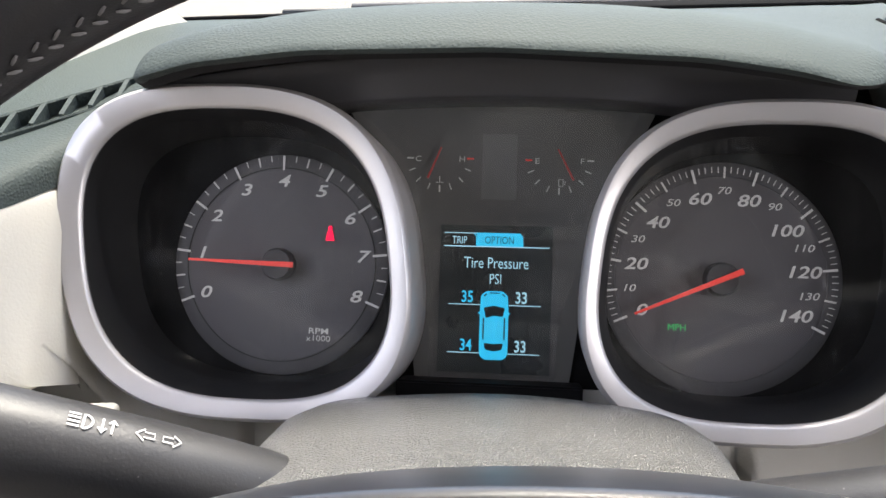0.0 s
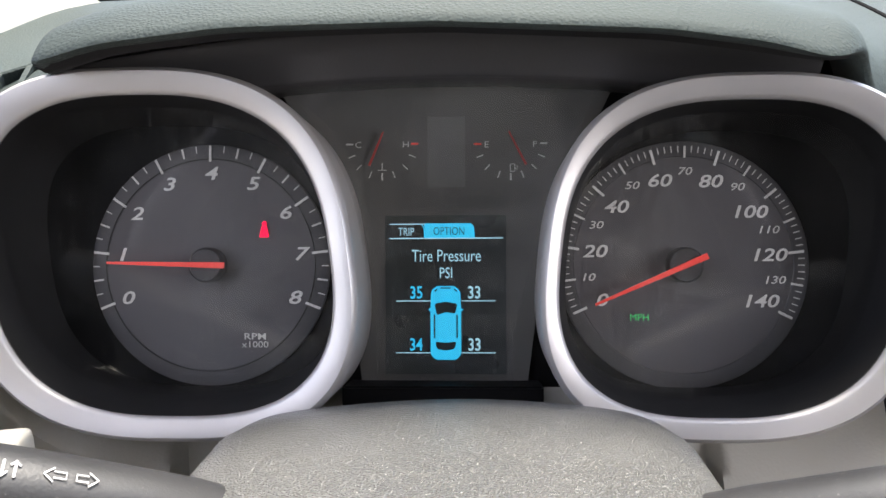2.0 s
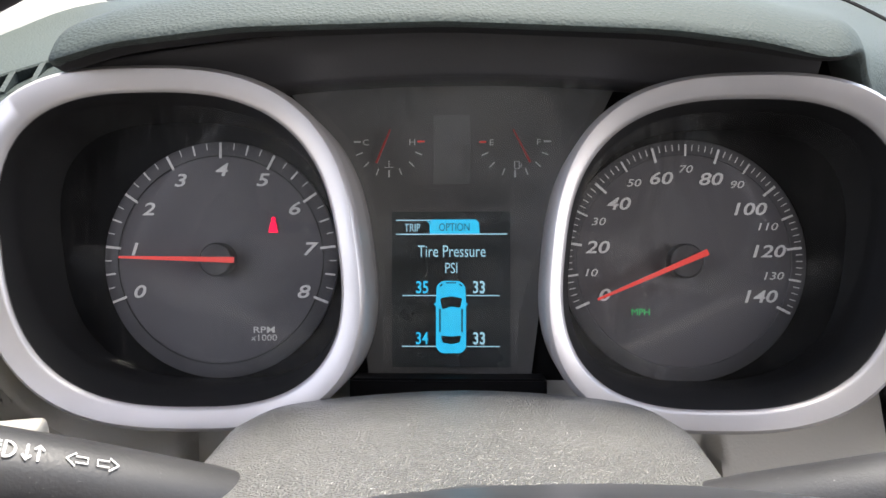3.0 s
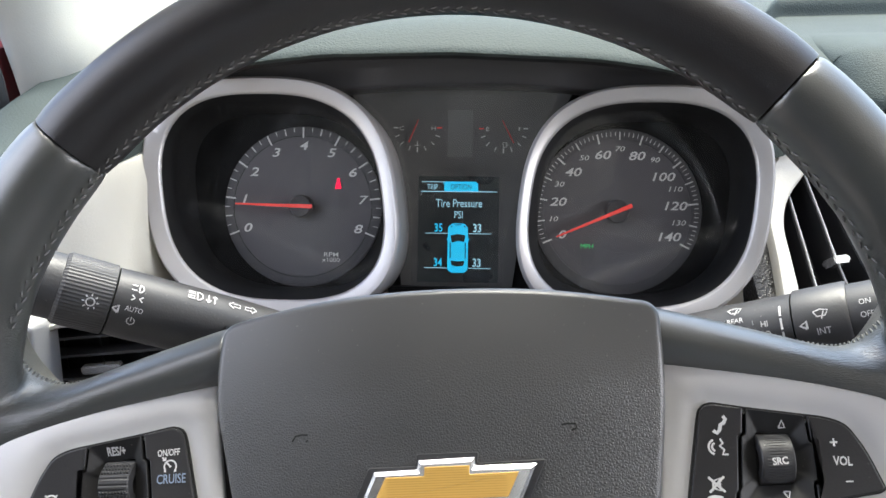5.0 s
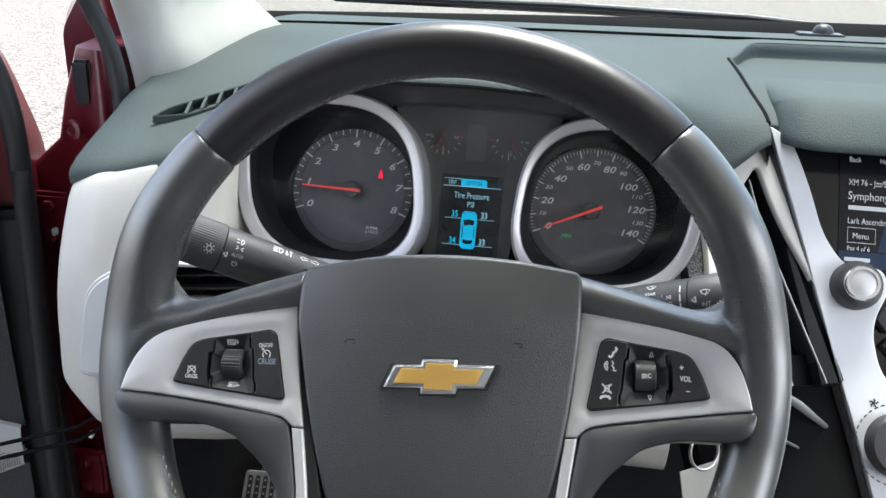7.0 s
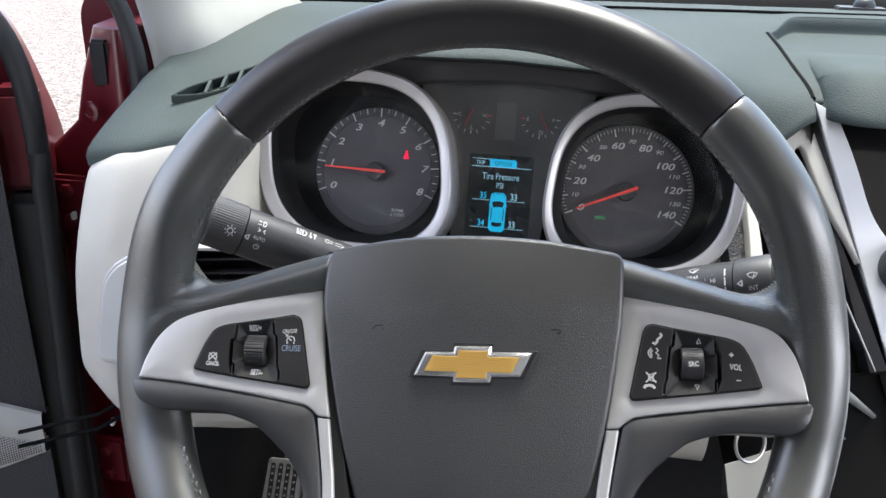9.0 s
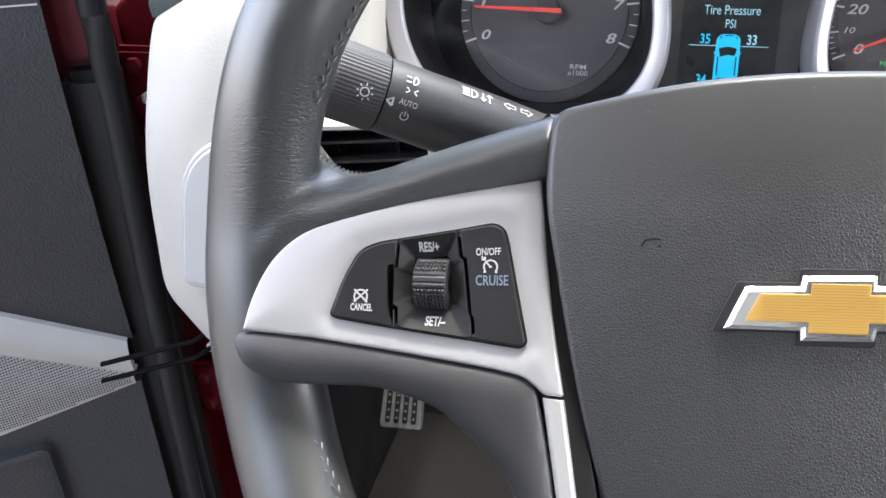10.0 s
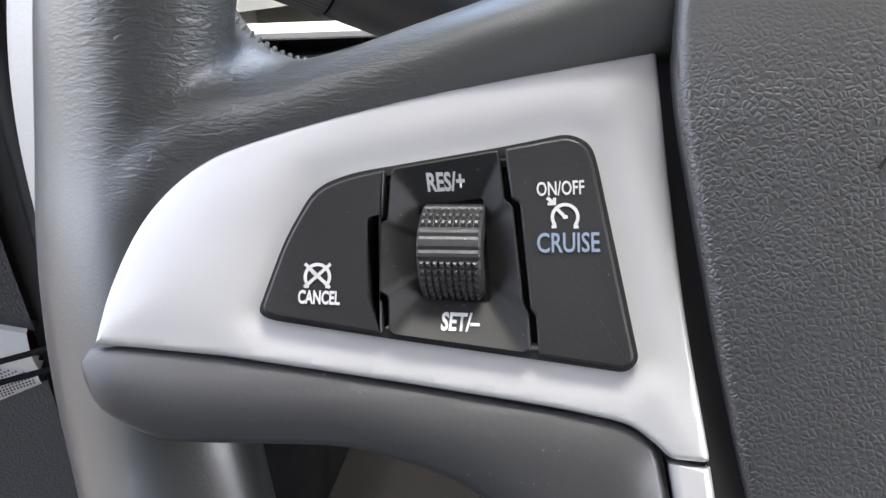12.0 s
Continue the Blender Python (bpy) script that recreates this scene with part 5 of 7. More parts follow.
def lower_dash():
    # cream fascia between the dash pad and the knee area
    keys = [
        # x, top y z, mid y z, low y z, under y z
        (-0.350, 0.330, 1.050, 0.320, 0.990, 0.300, 0.915, 0.33, 0.90),
        (-0.345, 0.240, 1.058, 0.200, 0.990, 0.200, 0.918, 0.25, 0.902),
        (-0.335, 0.200, 1.066, 0.165, 0.995, 0.160, 0.915, 0.20, 0.896),
        (-0.300, 0.190, 1.082, 0.158, 1.000, 0.148, 0.886, 0.19, 0.862),
        (-0.250, 0.199, 1.095, 0.172, 1.010, 0.146, 0.884, 0.19, 0.858),
        (-0.222, 0.216, 1.099, 0.188, 1.010, 0.150, 0.884, 0.20, 0.858),
        (-0.210, 0.252, 1.100, 0.192, 1.010, 0.152, 0.884, 0.20, 0.858),
        (-0.203, 0.264, 1.094, 0.196, 1.000, 0.154, 0.884, 0.20, 0.858),
        (-0.170, 0.240, 1.060, 0.205, 0.975, 0.160, 0.884, 0.21, 0.858),
        (-0.100, 0.252, 0.992, 0.215, 0.950, 0.180, 0.900, 0.21, 0.866),
        (0.060, 0.252, 0.992, 0.215, 0.950, 0.180, 0.900, 0.21, 0.866),
        (0.130, 0.250, 1.020, 0.215, 0.960, 0.180, 0.900, 0.21, 0.866),
        (0.180, 0.294, 1.092, 0.225, 0.985, 0.185, 0.900, 0.21, 0.866),
        (0.206, 0.300, 1.112, 0.250, 0.985, 0.185, 0.900, 0.21, 0.866),
        (0.212, 0.304, 1.116, 0.270, 1.000, 0.220, 0.900, 0.24, 0.866),
    ]
    bm = bmesh.new()
    loops = []
    xs = [-0.350 + 0.004 * i for i in range(129)]
    for x in xs:
        ty, tz, my, mz, ly, lz, uy, uz = blend(x, keys)
        ft = fascia_top(x)
        if ft:
            ty, tz = ft
            mz = min(mz, tz - 0.03)
            my = min(my, ty - 0.012)
        if -0.128 < x < 0.096:
            # the column passes through here
            my, mz, ly = 0.246, min(mz, 0.975), 0.236
            ty = max(ty, 0.250)
        pts = [(ty + 0.02, tz + 0.002), (ty, tz), ((ty + my) / 2 - 0.004, (tz + mz) / 2), (my, mz), ((my + ly) / 2 - 0.004, (mz + lz) / 2), (ly, lz), (uy, uz), (uy + 0.10, uz - 0.004)]
        sec = [Vector((x, p[0], p[1])) for p in spline(pts, 8, False)]
        for p in sec:
            if abs(x + 0.207) < 0.043 and abs(p.z - 1.0) < 0.025:
                p.y = max(p.y, 0.235)
        loops.append(sec)
    ld = thing("lower_dash", Matrix.Identity(4), "pale cream plastic lower dashboard below the dials", "dash panel")
    loft(bm, [l[:41] for l in loops], closed=False)
    part("fascia", bm, CREAM, ld, "smooth cream fascia", sharp=60)
    bm = bmesh.new()
    loft(bm, [l[40:] for l in loops], closed=False)
    part("knee_panel", bm, CREAM, ld, "cream underside by the knees", sharp=60)
    return ld


lower = lower_dash()


def horizontal_vent():
    """Driver's air vent behind the wheel: dark box with slats in a bright frame."""
    v = thing("air_vent", basis((-0.207, 0.176, 1.000), 6.0, 3.0, 8.0), "rectangular black dashboard air vent with bright trim strips", "air vent", "dash air vents")
    out = rounded([(-0.044, -0.030), (0.044, -0.024), (0.046, 0.024), (-0.030, 0.026), (-0.044, 0.016)], 0.008, 5)
    inn = grown(out, -0.004)
    bm = bmesh.new()
    loft(bm, [at_height(out, -0.01), at_height(out, 0.004), at_height(grown(out, -0.001), 0.006), at_height(grown(inn, 0.001), 0.006), at_height(inn, 0.004), at_height(inn, -0.03)])
    part("frame", bm, CREAM, v, "cream frame")
    bm = bmesh.new()
    flat_shape(bm, inn, -0.0295)
    part("duct", bm, DARK_GAP, v)
    bm = bmesh.new()
    loft(bm, [at_height(grown(inn, -0.0002), 0.0030), at_height(grown(inn, -0.0005), -0.028)])
    part("liner", bm, DARK_GAP, v)
    for y in (-0.012, 0.002, 0.013):
        part("slat", box(-0.040, 0.041, y - 0.0008, y + 0.0008, -0.018, -0.002), BLACK_PLASTIC, v)
    for x in (-0.012, 0.022):
        part("slat", box(x - 0.0006, x + 0.0006, -0.022, 0.020, -0.026, -0.014), BLACK_PLASTIC, v)
    part("slider", box(-0.0200, 0.0030, -0.0090, -0.0040, -0.006, 0.001, 0.0010), CHROME, v, "bright chrome slider")
    return v


horizontal_vent()


TALL = basis((0.188, 0.272, 1.060), 38.0, 0.0, 20.0)


def vertical_vent():
    """Tall vent between the cluster and the centre stack, set into a cream panel."""
    v = thing("air_vent", TALL, "tall black air vent with vertical slats in a cream panel", "air vent", "dash air vents")
    mm = lambda pts: [Vector((x / 1000, y / 1000)) for x, y in pts]
    hole = resampled(rounded(mm([(44, 50), (28, 31), (11, 17), (2, 6), (-3, -7), (-4, -32), (-6, -58), (-9, -133), (85.5, -133), (72, -48), (62, -22), (52, 10), (46.5, 44)]), [0.002, 0.02, 0.02, 0.008, 0.02, 0.03, 0.03, 0.004, 0.004, 0.05, 0.03, 0.05, 0.003], 4), 0.002)
    edge = rounded(mm([(0, 33), (12, 46), (27, 60), (40, 70), (57, 80), (60.5, 74), (66, 20), (72, -30), (87, -134), (-24, -134), (-19.5, -55), (-15, -25), (-13, 0), (-8, 20)]), [0.004, 0.02, 0.02, 0.02, 0.004, 0.004, 0.05, 0.05, 0.01, 0.01, 0.05, 0.05, 0.05, 0.02], 4)
    c = (0.024, -0.015)
    o, h = about(edge, c, 220), about(hole, c, 220)
    lip = grown(h, 0.0022)
    order = [i % 220 for i in range(165, 385) if h[i % 220].y > (-0.052 if h[i % 220].x > 0.03 else -0.122)]
    strip = lambda ring: [ring[i] for i in order]
    bm = bmesh.new()
    loft(bm, [at_height(strip(r), w) for r, w in ((o, -0.025), (o, -0.002), (grown(o, -0.0015), 0.0), (lip, 0.0), (grown(h, 0.0008), -0.0008), (h, -0.003), (h, -0.012))], closed=False)
    part("frame", bm, CREAM, v, "smooth cream panel round the vent", sharp=50)
    bm = bmesh.new()
    loft(bm, [at_height(grown(h, -0.0006), -0.004), at_height(grown(h, -0.0012), -0.045)], cap_last=True)
    part("duct", bm, DARK_GAP, v)
    for pts in ([(10.4, 16), (10.2, -20), (9.4, -54), (7, -132)], [(26, 29), (28.3, -4), (30, -35), (40, -132)], [(38.5, 40), (41, 5), (45, -20), (70, -132)]):
        path = spline([(x / 1000, y / 1000) for x, y in pts], 5, False)
        bm = bmesh.new()
        loft(bm, [[Vector((p.x - 0.0009, p.y, -0.026)), Vector((p.x - 0.0011, p.y, -0.0065)), Vector((p.x, p.y, -0.0055)), Vector((p.x + 0.0011, p.y, -0.0065)), Vector((p.x + 0.0009, p.y, -0.026))] for p in path], closed=False)
        slat = part("slat", bm, BLACK_PLASTIC, v)
        bm = sweep([Vector((p.x, p.y, -0.0052)) for p in path], 0.00075, 8)
        part("slat_edge", bm, SATIN_SILVER, slat, "thin bright edge")
    for y in (-0.066, -0.048, -0.030, -0.012, 0.006, 0.024):
        part("vane", box(-0.001 if y < 0.01 else 0.018, 0.046, y - 0.0006, y + 0.0006, -0.038, -0.027), BLACK_PLASTIC, v)
    part("slider", box(0.0215, 0.0330, -0.0335, -0.0285, -0.010, 0.0035, 0.0012), CHROME, v, "bright chrome slider")
    # black strip beside the console, in place of the cream panel's shaded lower end
    bm = bmesh.new()
    loft(bm, [at_height(mm(r), w) for r, w in (([(60, -20), (64, -20), (81, -133), (66, -133)], -0.030), ([(60, -20), (64, -20), (81, -133), (66, -133)], -0.006), ([(61.5, -24), (63, -24), (79.5, -132), (70, -132)], -0.0045))], cap_last=True)
    part("shade_strip", bm, HOOD_BLACK, v, "black strip for the shaded lower end of the cream panel", sharp=30)
    # black grained filler between the vent panel and the dial surround
    bm = bmesh.new()
    loft(bm, [at_height(mm([(-30, -16), (-12, 4), (-12, -134), (-30, -134)]), w) for w in (-0.030, -0.006)], cap_last=True)
    part("filler", bm, SHROUD_BLACK, v, "black grained filler strip", smooth=False)
    return v


vertical_vent()


def demister_vent():
    """Slanted side-window vent on the dash top."""
    tilt = Matrix.Translation((-0.238, 0.300, 1.1300)) @ Euler((radians(22), radians(-12), radians(45))).to_matrix().to_4x4()
    v = thing("side_vent", tilt, "narrow grey slatted side-window vent in the dash top", "air vent")
    out = [(-0.066, 0.003), (-0.040, -0.0095), (0.05, -0.0115), (0.066, 0.007), (-0.050, 0.0085)]
    out = rounded(out, [0.003, 0.010, 0.005, 0.004, 0.010], 5)
    inn = grown(out, -0.0018)
    bm = bmesh.new()
    loft(bm, [at_height(grown(out, 0.001), -0.006), at_height(out, 0.0004), at_height(grown(out, -0.0008), 0.0010), at_height(inn, 0.0004), at_height(inn, -0.014)])
    part("frame", bm, DASH_PAD, v)
    bm = bmesh.new()
    flat_shape(bm, inn, -0.0135)
    part("duct", bm, DARK_GAP, v)
    for i in range(6):
        x = -0.034 + 0.0145 * i
        b = box(-0.0012, 0.0012, -0.009, 0.009, -0.012, 0.0008)
        bmesh.ops.transform(b, matrix=Matrix.Translation((x, 0, 0)) @ Matrix.Rotation(radians(-40), 4, 'Z'), verts=b.verts)
        part("slat", b, DASH_PAD, v)
    return v


demister_vent()


def fuse_door():
    """Pale cover with a bright edge set into the fascia by the door."""
    p = thing("side_cover", basis((-0.268, 0.150, 0.978), 8.0), "pale silver-edged cover set into the cream lower dash", "trim cover")
    out = rounded([(-0.040, -0.046), (0.030, -0.046), (0.030, 0.052), (0.010, 0.052), (-0.030, 0.030)], [0.012, 0.004, 0.004, 0.02, 0.03], 6)
    part("edge", plate(out, -0.02, 0.004, 0.0015, 3), SATIN_SILVER, p, "silver edge strip")
    part("face", plate(grown(out, -0.003), -0.02, 0.0055, 0.0012, 3), material("pale_plastic", (0.50, 0.51, 0.50), 0.45, mottle=0.03), p, "pale grey face")
    return p


fuse_door()


# ---- steering column ----
def column_shroud():
    bm = bmesh.new()
    loops = []
    prof = spline([(-0.110, -0.072), (-0.108, -0.040), (-0.1030, -0.022), (-0.091, -0.0095), (-0.066, -0.003), (-0.008, 0.0015), (0.046, -0.002), (0.070, -0.0090), (0.0825, -0.023), (0.088, -0.042), (0.090, -0.072)], 5, False)
    for y, k, dz in ((0.095, 0.92, -0.014), (0.105, 0.97, -0.006), (0.125, 1.0, -0.002), (0.165, 1.0, 0.0), (0.205, 0.99, -0.002), (0.222, 0.97, -0.006), (0.236, 0.93, -0.016), (0.24, 0.91, -0.03)):
        loops.append([Vector((-0.014 + (p[0] + 0.014) * k, y, 1.0385 + p[1] + dz - (y - 0.17) * 0.13)) for p in prof])
    loft(bm, loops, closed=False)
    sh = solid("column_shroud", bm, SHROUD_PLASTIC, "grey pebble-grained plastic steering column shroud", "column shroud", sharp=60)
    bm = bmesh.new()
    loops = []
    for y, k in ((0.05, 0.85), (0.10, 1.0), (0.24, 1.0)):
        loops.append([Vector((-0.014 + 0.088 * k * math.cos(a), y, 0.975 + 0.055 * k * math.sin(a))) for a in [math.pi + math.pi * i / 16 for i in range(17)]])
    loft(bm, loops, closed=False)
    part("lower_half", bm, BLACK_PLASTIC, sh, "black lower half of the shroud")
    return sh


shroud = column_shroud()


def stalk_frame(root, tip):
    root, tip = Vector(root), Vector(tip)
    z = (tip - root).normalized()
    n = Vector((0, -0.86, 0.51))
    x = n - z * n.dot(z)
    x.normalize()
    y = z.cross(x)
    m = Matrix((x, y, z)).transposed().to_4x4()
    m.translation = root
    return m, (tip - root).length


def on_stalk(bm_or_me, r, flat):
    """Bends flat marks (along = x, round = y) onto the stalk: x runs along it, y round it, facing the driver."""
    for v in bm_or_me:
        a, t = v.co.x, v.co.y / r
        lift = r + v.co.z
        v.co = Vector((lift * math.cos(t) * flat, -lift * math.sin(t), a))


def light_stalk():
    m, ln = stalk_frame((-0.070, 0.153, 1.0165), (-0.209, 0.091, 1.088))
    s = thing("light_stalk", m, "black light and turn-signal stalk with white symbols", "control stalk", "column stalks")
    flat = 0.95
    prof = [(0.013, -0.005), (0.0155, 0.02), (0.0165, 0.060), (0.0163, 0.110), (0.0160, 0.1160)]
    part("arm", lathe(prof, 32), BLACK_PLASTIC, s, "tapered black arm")
    bm = bmesh.new()
    loops = []
    for i, (r, h) in enumerate([(0.0150, 0.1163), (0.0166, 0.1170), (0.0168, 0.138), (0.0160, 0.1395), (0.0150, 0.1400)]):
        loops.append([Vector((r * (1 + 0.012 * (k % 2)) * math.cos(2 * math.pi * k / 120), r * (1 + 0.012 * (k % 2)) * math.sin(2 * math.pi * k / 120), h)) for k in range(120)])
    loft(bm, loops, True, True)
    part("knob", bm, BLACK_PLASTIC, s, "ribbed twist knob", sharp=20)
    part("end_cap", lathe([(0.0155, 0.1395), (0.0155, 0.150), (0.0145, 0.158), (0.012, ln)], 32), BLACK_PLASTIC, s)

    def marks(strokes, along, rnd, width=0.0006, r=0.0166):
        bm = bmesh.new()
        for st in strokes:
            ribbon(bm, [(along - a / 1000, -rnd - b / 1000) for a, b in st], width, 0.0003)
        on_stalk(bm.verts, r, 1.0)
        part("icon", bm, PRINT_WHITE, s)

    def words(w, along, rnd, size, r=0.0166):
        ob = text("lettering", w, 0, 0, 0.0003, size, PRINT_WHITE, s, 0, 0.85, 180)
        for v in ob.data.vertices:
            v.co.x += along
            v.co.y -= rnd
        on_stalk(ob.data.vertices, r, 1.0)
    # arrows, head lamp flash and twist positions; along the arm from root to tip
    flip = lambda pts: [(-a, -b) for a, b in pts]
    marks([[(-3.5, 0), (-1, 2.2), (-1, 1), (2.2, 1), (2.2, -1), (-1, -1), (-1, -2.2), (-3.5, 0)]], 0.0610, 0.0135, 0.0005)
    marks([flip([(-3.5, 0), (-1, 2.2), (-1, 1), (2.2, 1), (2.2, -1), (-1, -1), (-1, -2.2), (-3.5, 0)])], 0.0540, 0.0135, 0.0005)
    marks([[(0, -2.6), (0, 2.6)], [(-1.2, 1.0), (0, 2.6), (1.2, 1.0)], [(-3, 2.6), (-3, -2.6)], [(-4.2, -1), (-3, -2.6), (-1.8, -1)]], 0.0715, 0.0135, 0.0007)
    marks([arc(0, 0, 2.6, -90, 90, 10) + [(0, -2.6)], [(-1, 2.2), (-4.5, 2.2)], [(-1, 0.8), (-4.5, 0.8)], [(-1, -0.8), (-4.5, -0.8)], [(-1, -2.2), (-4.5, -2.2)]], 0.0800, 0.0135, 0.0007)
    marks([arc(0, 0, 1.8, 0, 360, 14)] + [[(2.6 * math.cos(a), 2.6 * math.sin(a)), (3.7 * math.cos(a), 3.7 * math.sin(a))] for a in [i * math.pi / 4 for i in range(8)]], 0.1255, -0.003, 0.0006, 0.0170)
    marks([[(1.2, -1.6), (-1.4, 0), (1.2, 1.6), (1.2, -1.6)]], 0.1145, -0.003, 0.0011, 0.0170)
    marks([arc(0, 0, 1.9, -90, 90, 10) + [(0, -1.9)], [(-1, 1.2), (-3.4, 1.2)], [(-1, -1.2), (-3.4, -1.2)]], 0.1065, 0.0085, 0.0006)
    marks([[(-2.5, 1.2), (-1, 0), (-2.5, -1.2)], [(2.5, 1.2), (1, 0), (2.5, -1.2)]], 0.1065, 0.0035, 0.0007)
    words("AUTO", 0.1065, -0.0018, 0.0034)
    marks([arc(0, 0, 1.7, -240, 60, 14), [(0, 0), (0, 2.2)]], 0.1065, -0.0072, 0.0005)
    return s


light_stalk()


def wiper_stalk():
    m, ln = stalk_frame((0.054, 0.155, 1.0145), (0.196, 0.102, 1.0755))
    s = thing("wiper_stalk", m, "black wiper stalk with white symbols and lettering", "control stalk", "column stalks")
    part("arm", lathe([(0.012, -0.005), (0.0145, 0.03), (0.0160, 0.082), (0.0160, 0.1125)], 32), BLACK_PLASTIC, s, "tapered black arm")
    part("knob", lathe([(0.0150, 0.1128), (0.0170, 0.1135), (0.0172, 0.134), (0.0165, 0.1355)], 40), BLACK_PLASTIC, s, "black twist knob")
    part("end_cap", lathe([(0.0155, 0.1355), (0.0155, 0.148), (0.0140, ln)], 32), BLACK_PLASTIC, s)

    def words(w, along, rnd, size, r=0.0165):
        ob = text("lettering", w, 0, 0, 0.0003, size, PRINT_WHITE, s, 0, 0.9, 0)
        for v in ob.data.vertices:
            v.co.x += along
            v.co.y += rnd
        on_stalk2(ob.data.vertices, r)

    def on_stalk2(verts, r):
        for v in verts:
            a, t = v.co.x, v.co.y / r
            lift = r + v.co.z
            v.co = Vector((lift * math.cos(t), -lift * math.sin(t), a))

    def marks(strokes, along, rnd, width=0.0006, r=0.0165):
        bm = bmesh.new()
        for st in strokes:
            ribbon(bm, [(along + a / 1000, rnd + b / 1000) for a, b in st], width, 0.0003)
        on_stalk2(bm.verts, r)
        part("icon", bm, PRINT_WHITE, s)
    words("FRONT", 0.074, 0.0045, 0.0034)
    words("REAR", 0.089, 0.0072, 0.0034)
    wiper = [[(-3, 1.6), (0, 2.4), (3, 1.6), (1.6, -0.6), (-1.6, -0.6), (-3, 1.6)], [(0, -1.8), (1.2, 1.4)]]
    marks(wiper, 0.074, 0.0095, 0.0005)
    marks(wiper, 0.089, 0.0122, 0.0005)
    marks(wiper, 0.0905, 0.0010, 0.0005)
    for i, w in enumerate(("HI", "LO", "INT", "OFF")):
        words(w, 0.1015, 0.0035 - 0.0045 * i, 0.0038, 0.0168)
    marks([[(0, 6), (0, -12)]], 0.0965, 0, 0.0005)
    marks([[(0, 11), (0, 6)], [(0, 5), (0, 0)], [(0, -1), (0, -5)], [(0, -6), (0, -10)]], 0.1085, 0, 0.0009)
    words("INT", 0.125, -0.0035, 0.0040, 0.0174)
    marks(wiper, 0.125, 0.0035, 0.0005, 0.0174)
    marks([[(1.2, -1.6), (-1.4, 0), (1.2, 1.6), (1.2, -1.6)]], 0.1175, 0.0, 0.0011, 0.0174)
    words("ON", 0.1425, 0.0060, 0.0034, 0.0160)
    words("OFF", 0.1425, 0.0005, 0.0034, 0.0160)
    words("INT", 0.1425, -0.0050, 0.0034, 0.0160)
    return s


wiper_stalk()


# ---- ignition lock and keys ----
def ignition():
    m = Matrix.Translation((0.112, 0.110, 0.985))
    lock = thing("ignition_lock", m @ Euler((radians(60), 0, radians(25))).to_matrix().to_4x4(), "dark ignition lock with a key in it", "ignition lock")
    part("barrel", lathe([(0.022, -0.03), (0.022, 0.0), (0.018, 0.004), (0.0, 0.004)], 32, cap_last=False), BLACK_PLASTIC, lock)
    part("key_head", box(-0.011, 0.011, -0.002, 0.002, 0.003, 0.030, 0.0015), BLACK_PLASTIC, lock, "black key head")
    r = thing("key_ring", Matrix.Translation((0.165, 0.078, 0.972)) @ Euler((radians(70), 0, radians(35))).to_matrix().to_4x4(), "steel split ring with a paper tag hanging from the key", "key ring")
    ring = [Vector((0.0115 * math.cos(a), 0.0115 * math.sin(a), 0)) for a in [2 * math.pi * i / 32 for i in range(33)]]
    part("ring", sweep(ring, 0.0011, 8), STEEL, r, "steel split ring")
    part("clip", sweep([(0.006, 0.010, 0), (0.012, 0.016, 0.004), (0.008, 0.026, 0.006), (-0.004, 0.024, 0.004)], 0.0022, 8), STEEL, r)
    tag = box(-0.021, 0.019, -0.075, -0.008, -0.0004, 0.0004)
    part("tag", tag, material("paper_tag", (0.34, 0.33, 0.28), 0.7, mottle=0.05), r, "cream paper tag")
    return lock


ignition()


# ---- centre stack ----
STACK = basis((0.227, 0.335, 1.129), 30.0)
stack = thing("center_stack", STACK, "center stack with a dark screen, silver trim and black controls", "center console")
trim = [(0, 0), (0.024, -0.071), (0.054, -0.171), (0.082, -0.256), (0.100, -0.32), (0.40, -0.32), (0.40, -0.225), (0.113, -0.215), (0.094, -0.195), (0.086, -0.160), (0.099, -0.130), (0.094, -0.112), (0.066, -0.115),
        (0.047, -0.090), (0.033, -0.045), (0.018, -0.010)]
part("silver_trim", plate(rounded(trim, [0.002, 0.1, 0.1, 0.1, 0.01, 0.01, 0.01, 0.03, 0.012, 0.02, 0.015, 0.01, 0.02, 0.02, 0.05, 0.006], 5), -0.02, 0.004, 0.0008, 3), CONSOLE_SILVER, stack, "satin silver console trim", smooth=False)
part("back_panel", plate([(0.012, 0.0), (0.42, 0.0), (0.42, -0.235), (0.105, -0.235), (0.060, -0.12)], -0.05, -0.006, 0.001), material("gloss_black", (0.008, 0.008, 0.009), 0.15, coat=0.5), stack, "glossy black screen surround")
bm = bmesh.new()
flat_shape(bm, [(0.060, -0.014), (0.225, -0.014), (0.225, -0.112), (0.062, -0.112)], -0.0052)
screen = part("screen", bm, material("screen_black", (0.006, 0.008, 0.012), 0.2, mottle=0.02), stack, "radio screen showing white text")
bm = bmesh.new()
flat_shape(bm, [(0.062, -0.099), (0.225, -0.099), (0.225, -0.112), (0.062, -0.112)], -0.0049)
part("menu_bar", bm, SCREEN_BLUE, screen)
bm = bmesh.new()
flat_shape(bm, [(0.105, -0.040), (0.225, -0.040), (0.225, -0.098), (0.092, -0.098)], -0.0050)
part("picture_area", bm, SCREEN_BLUE, screen)
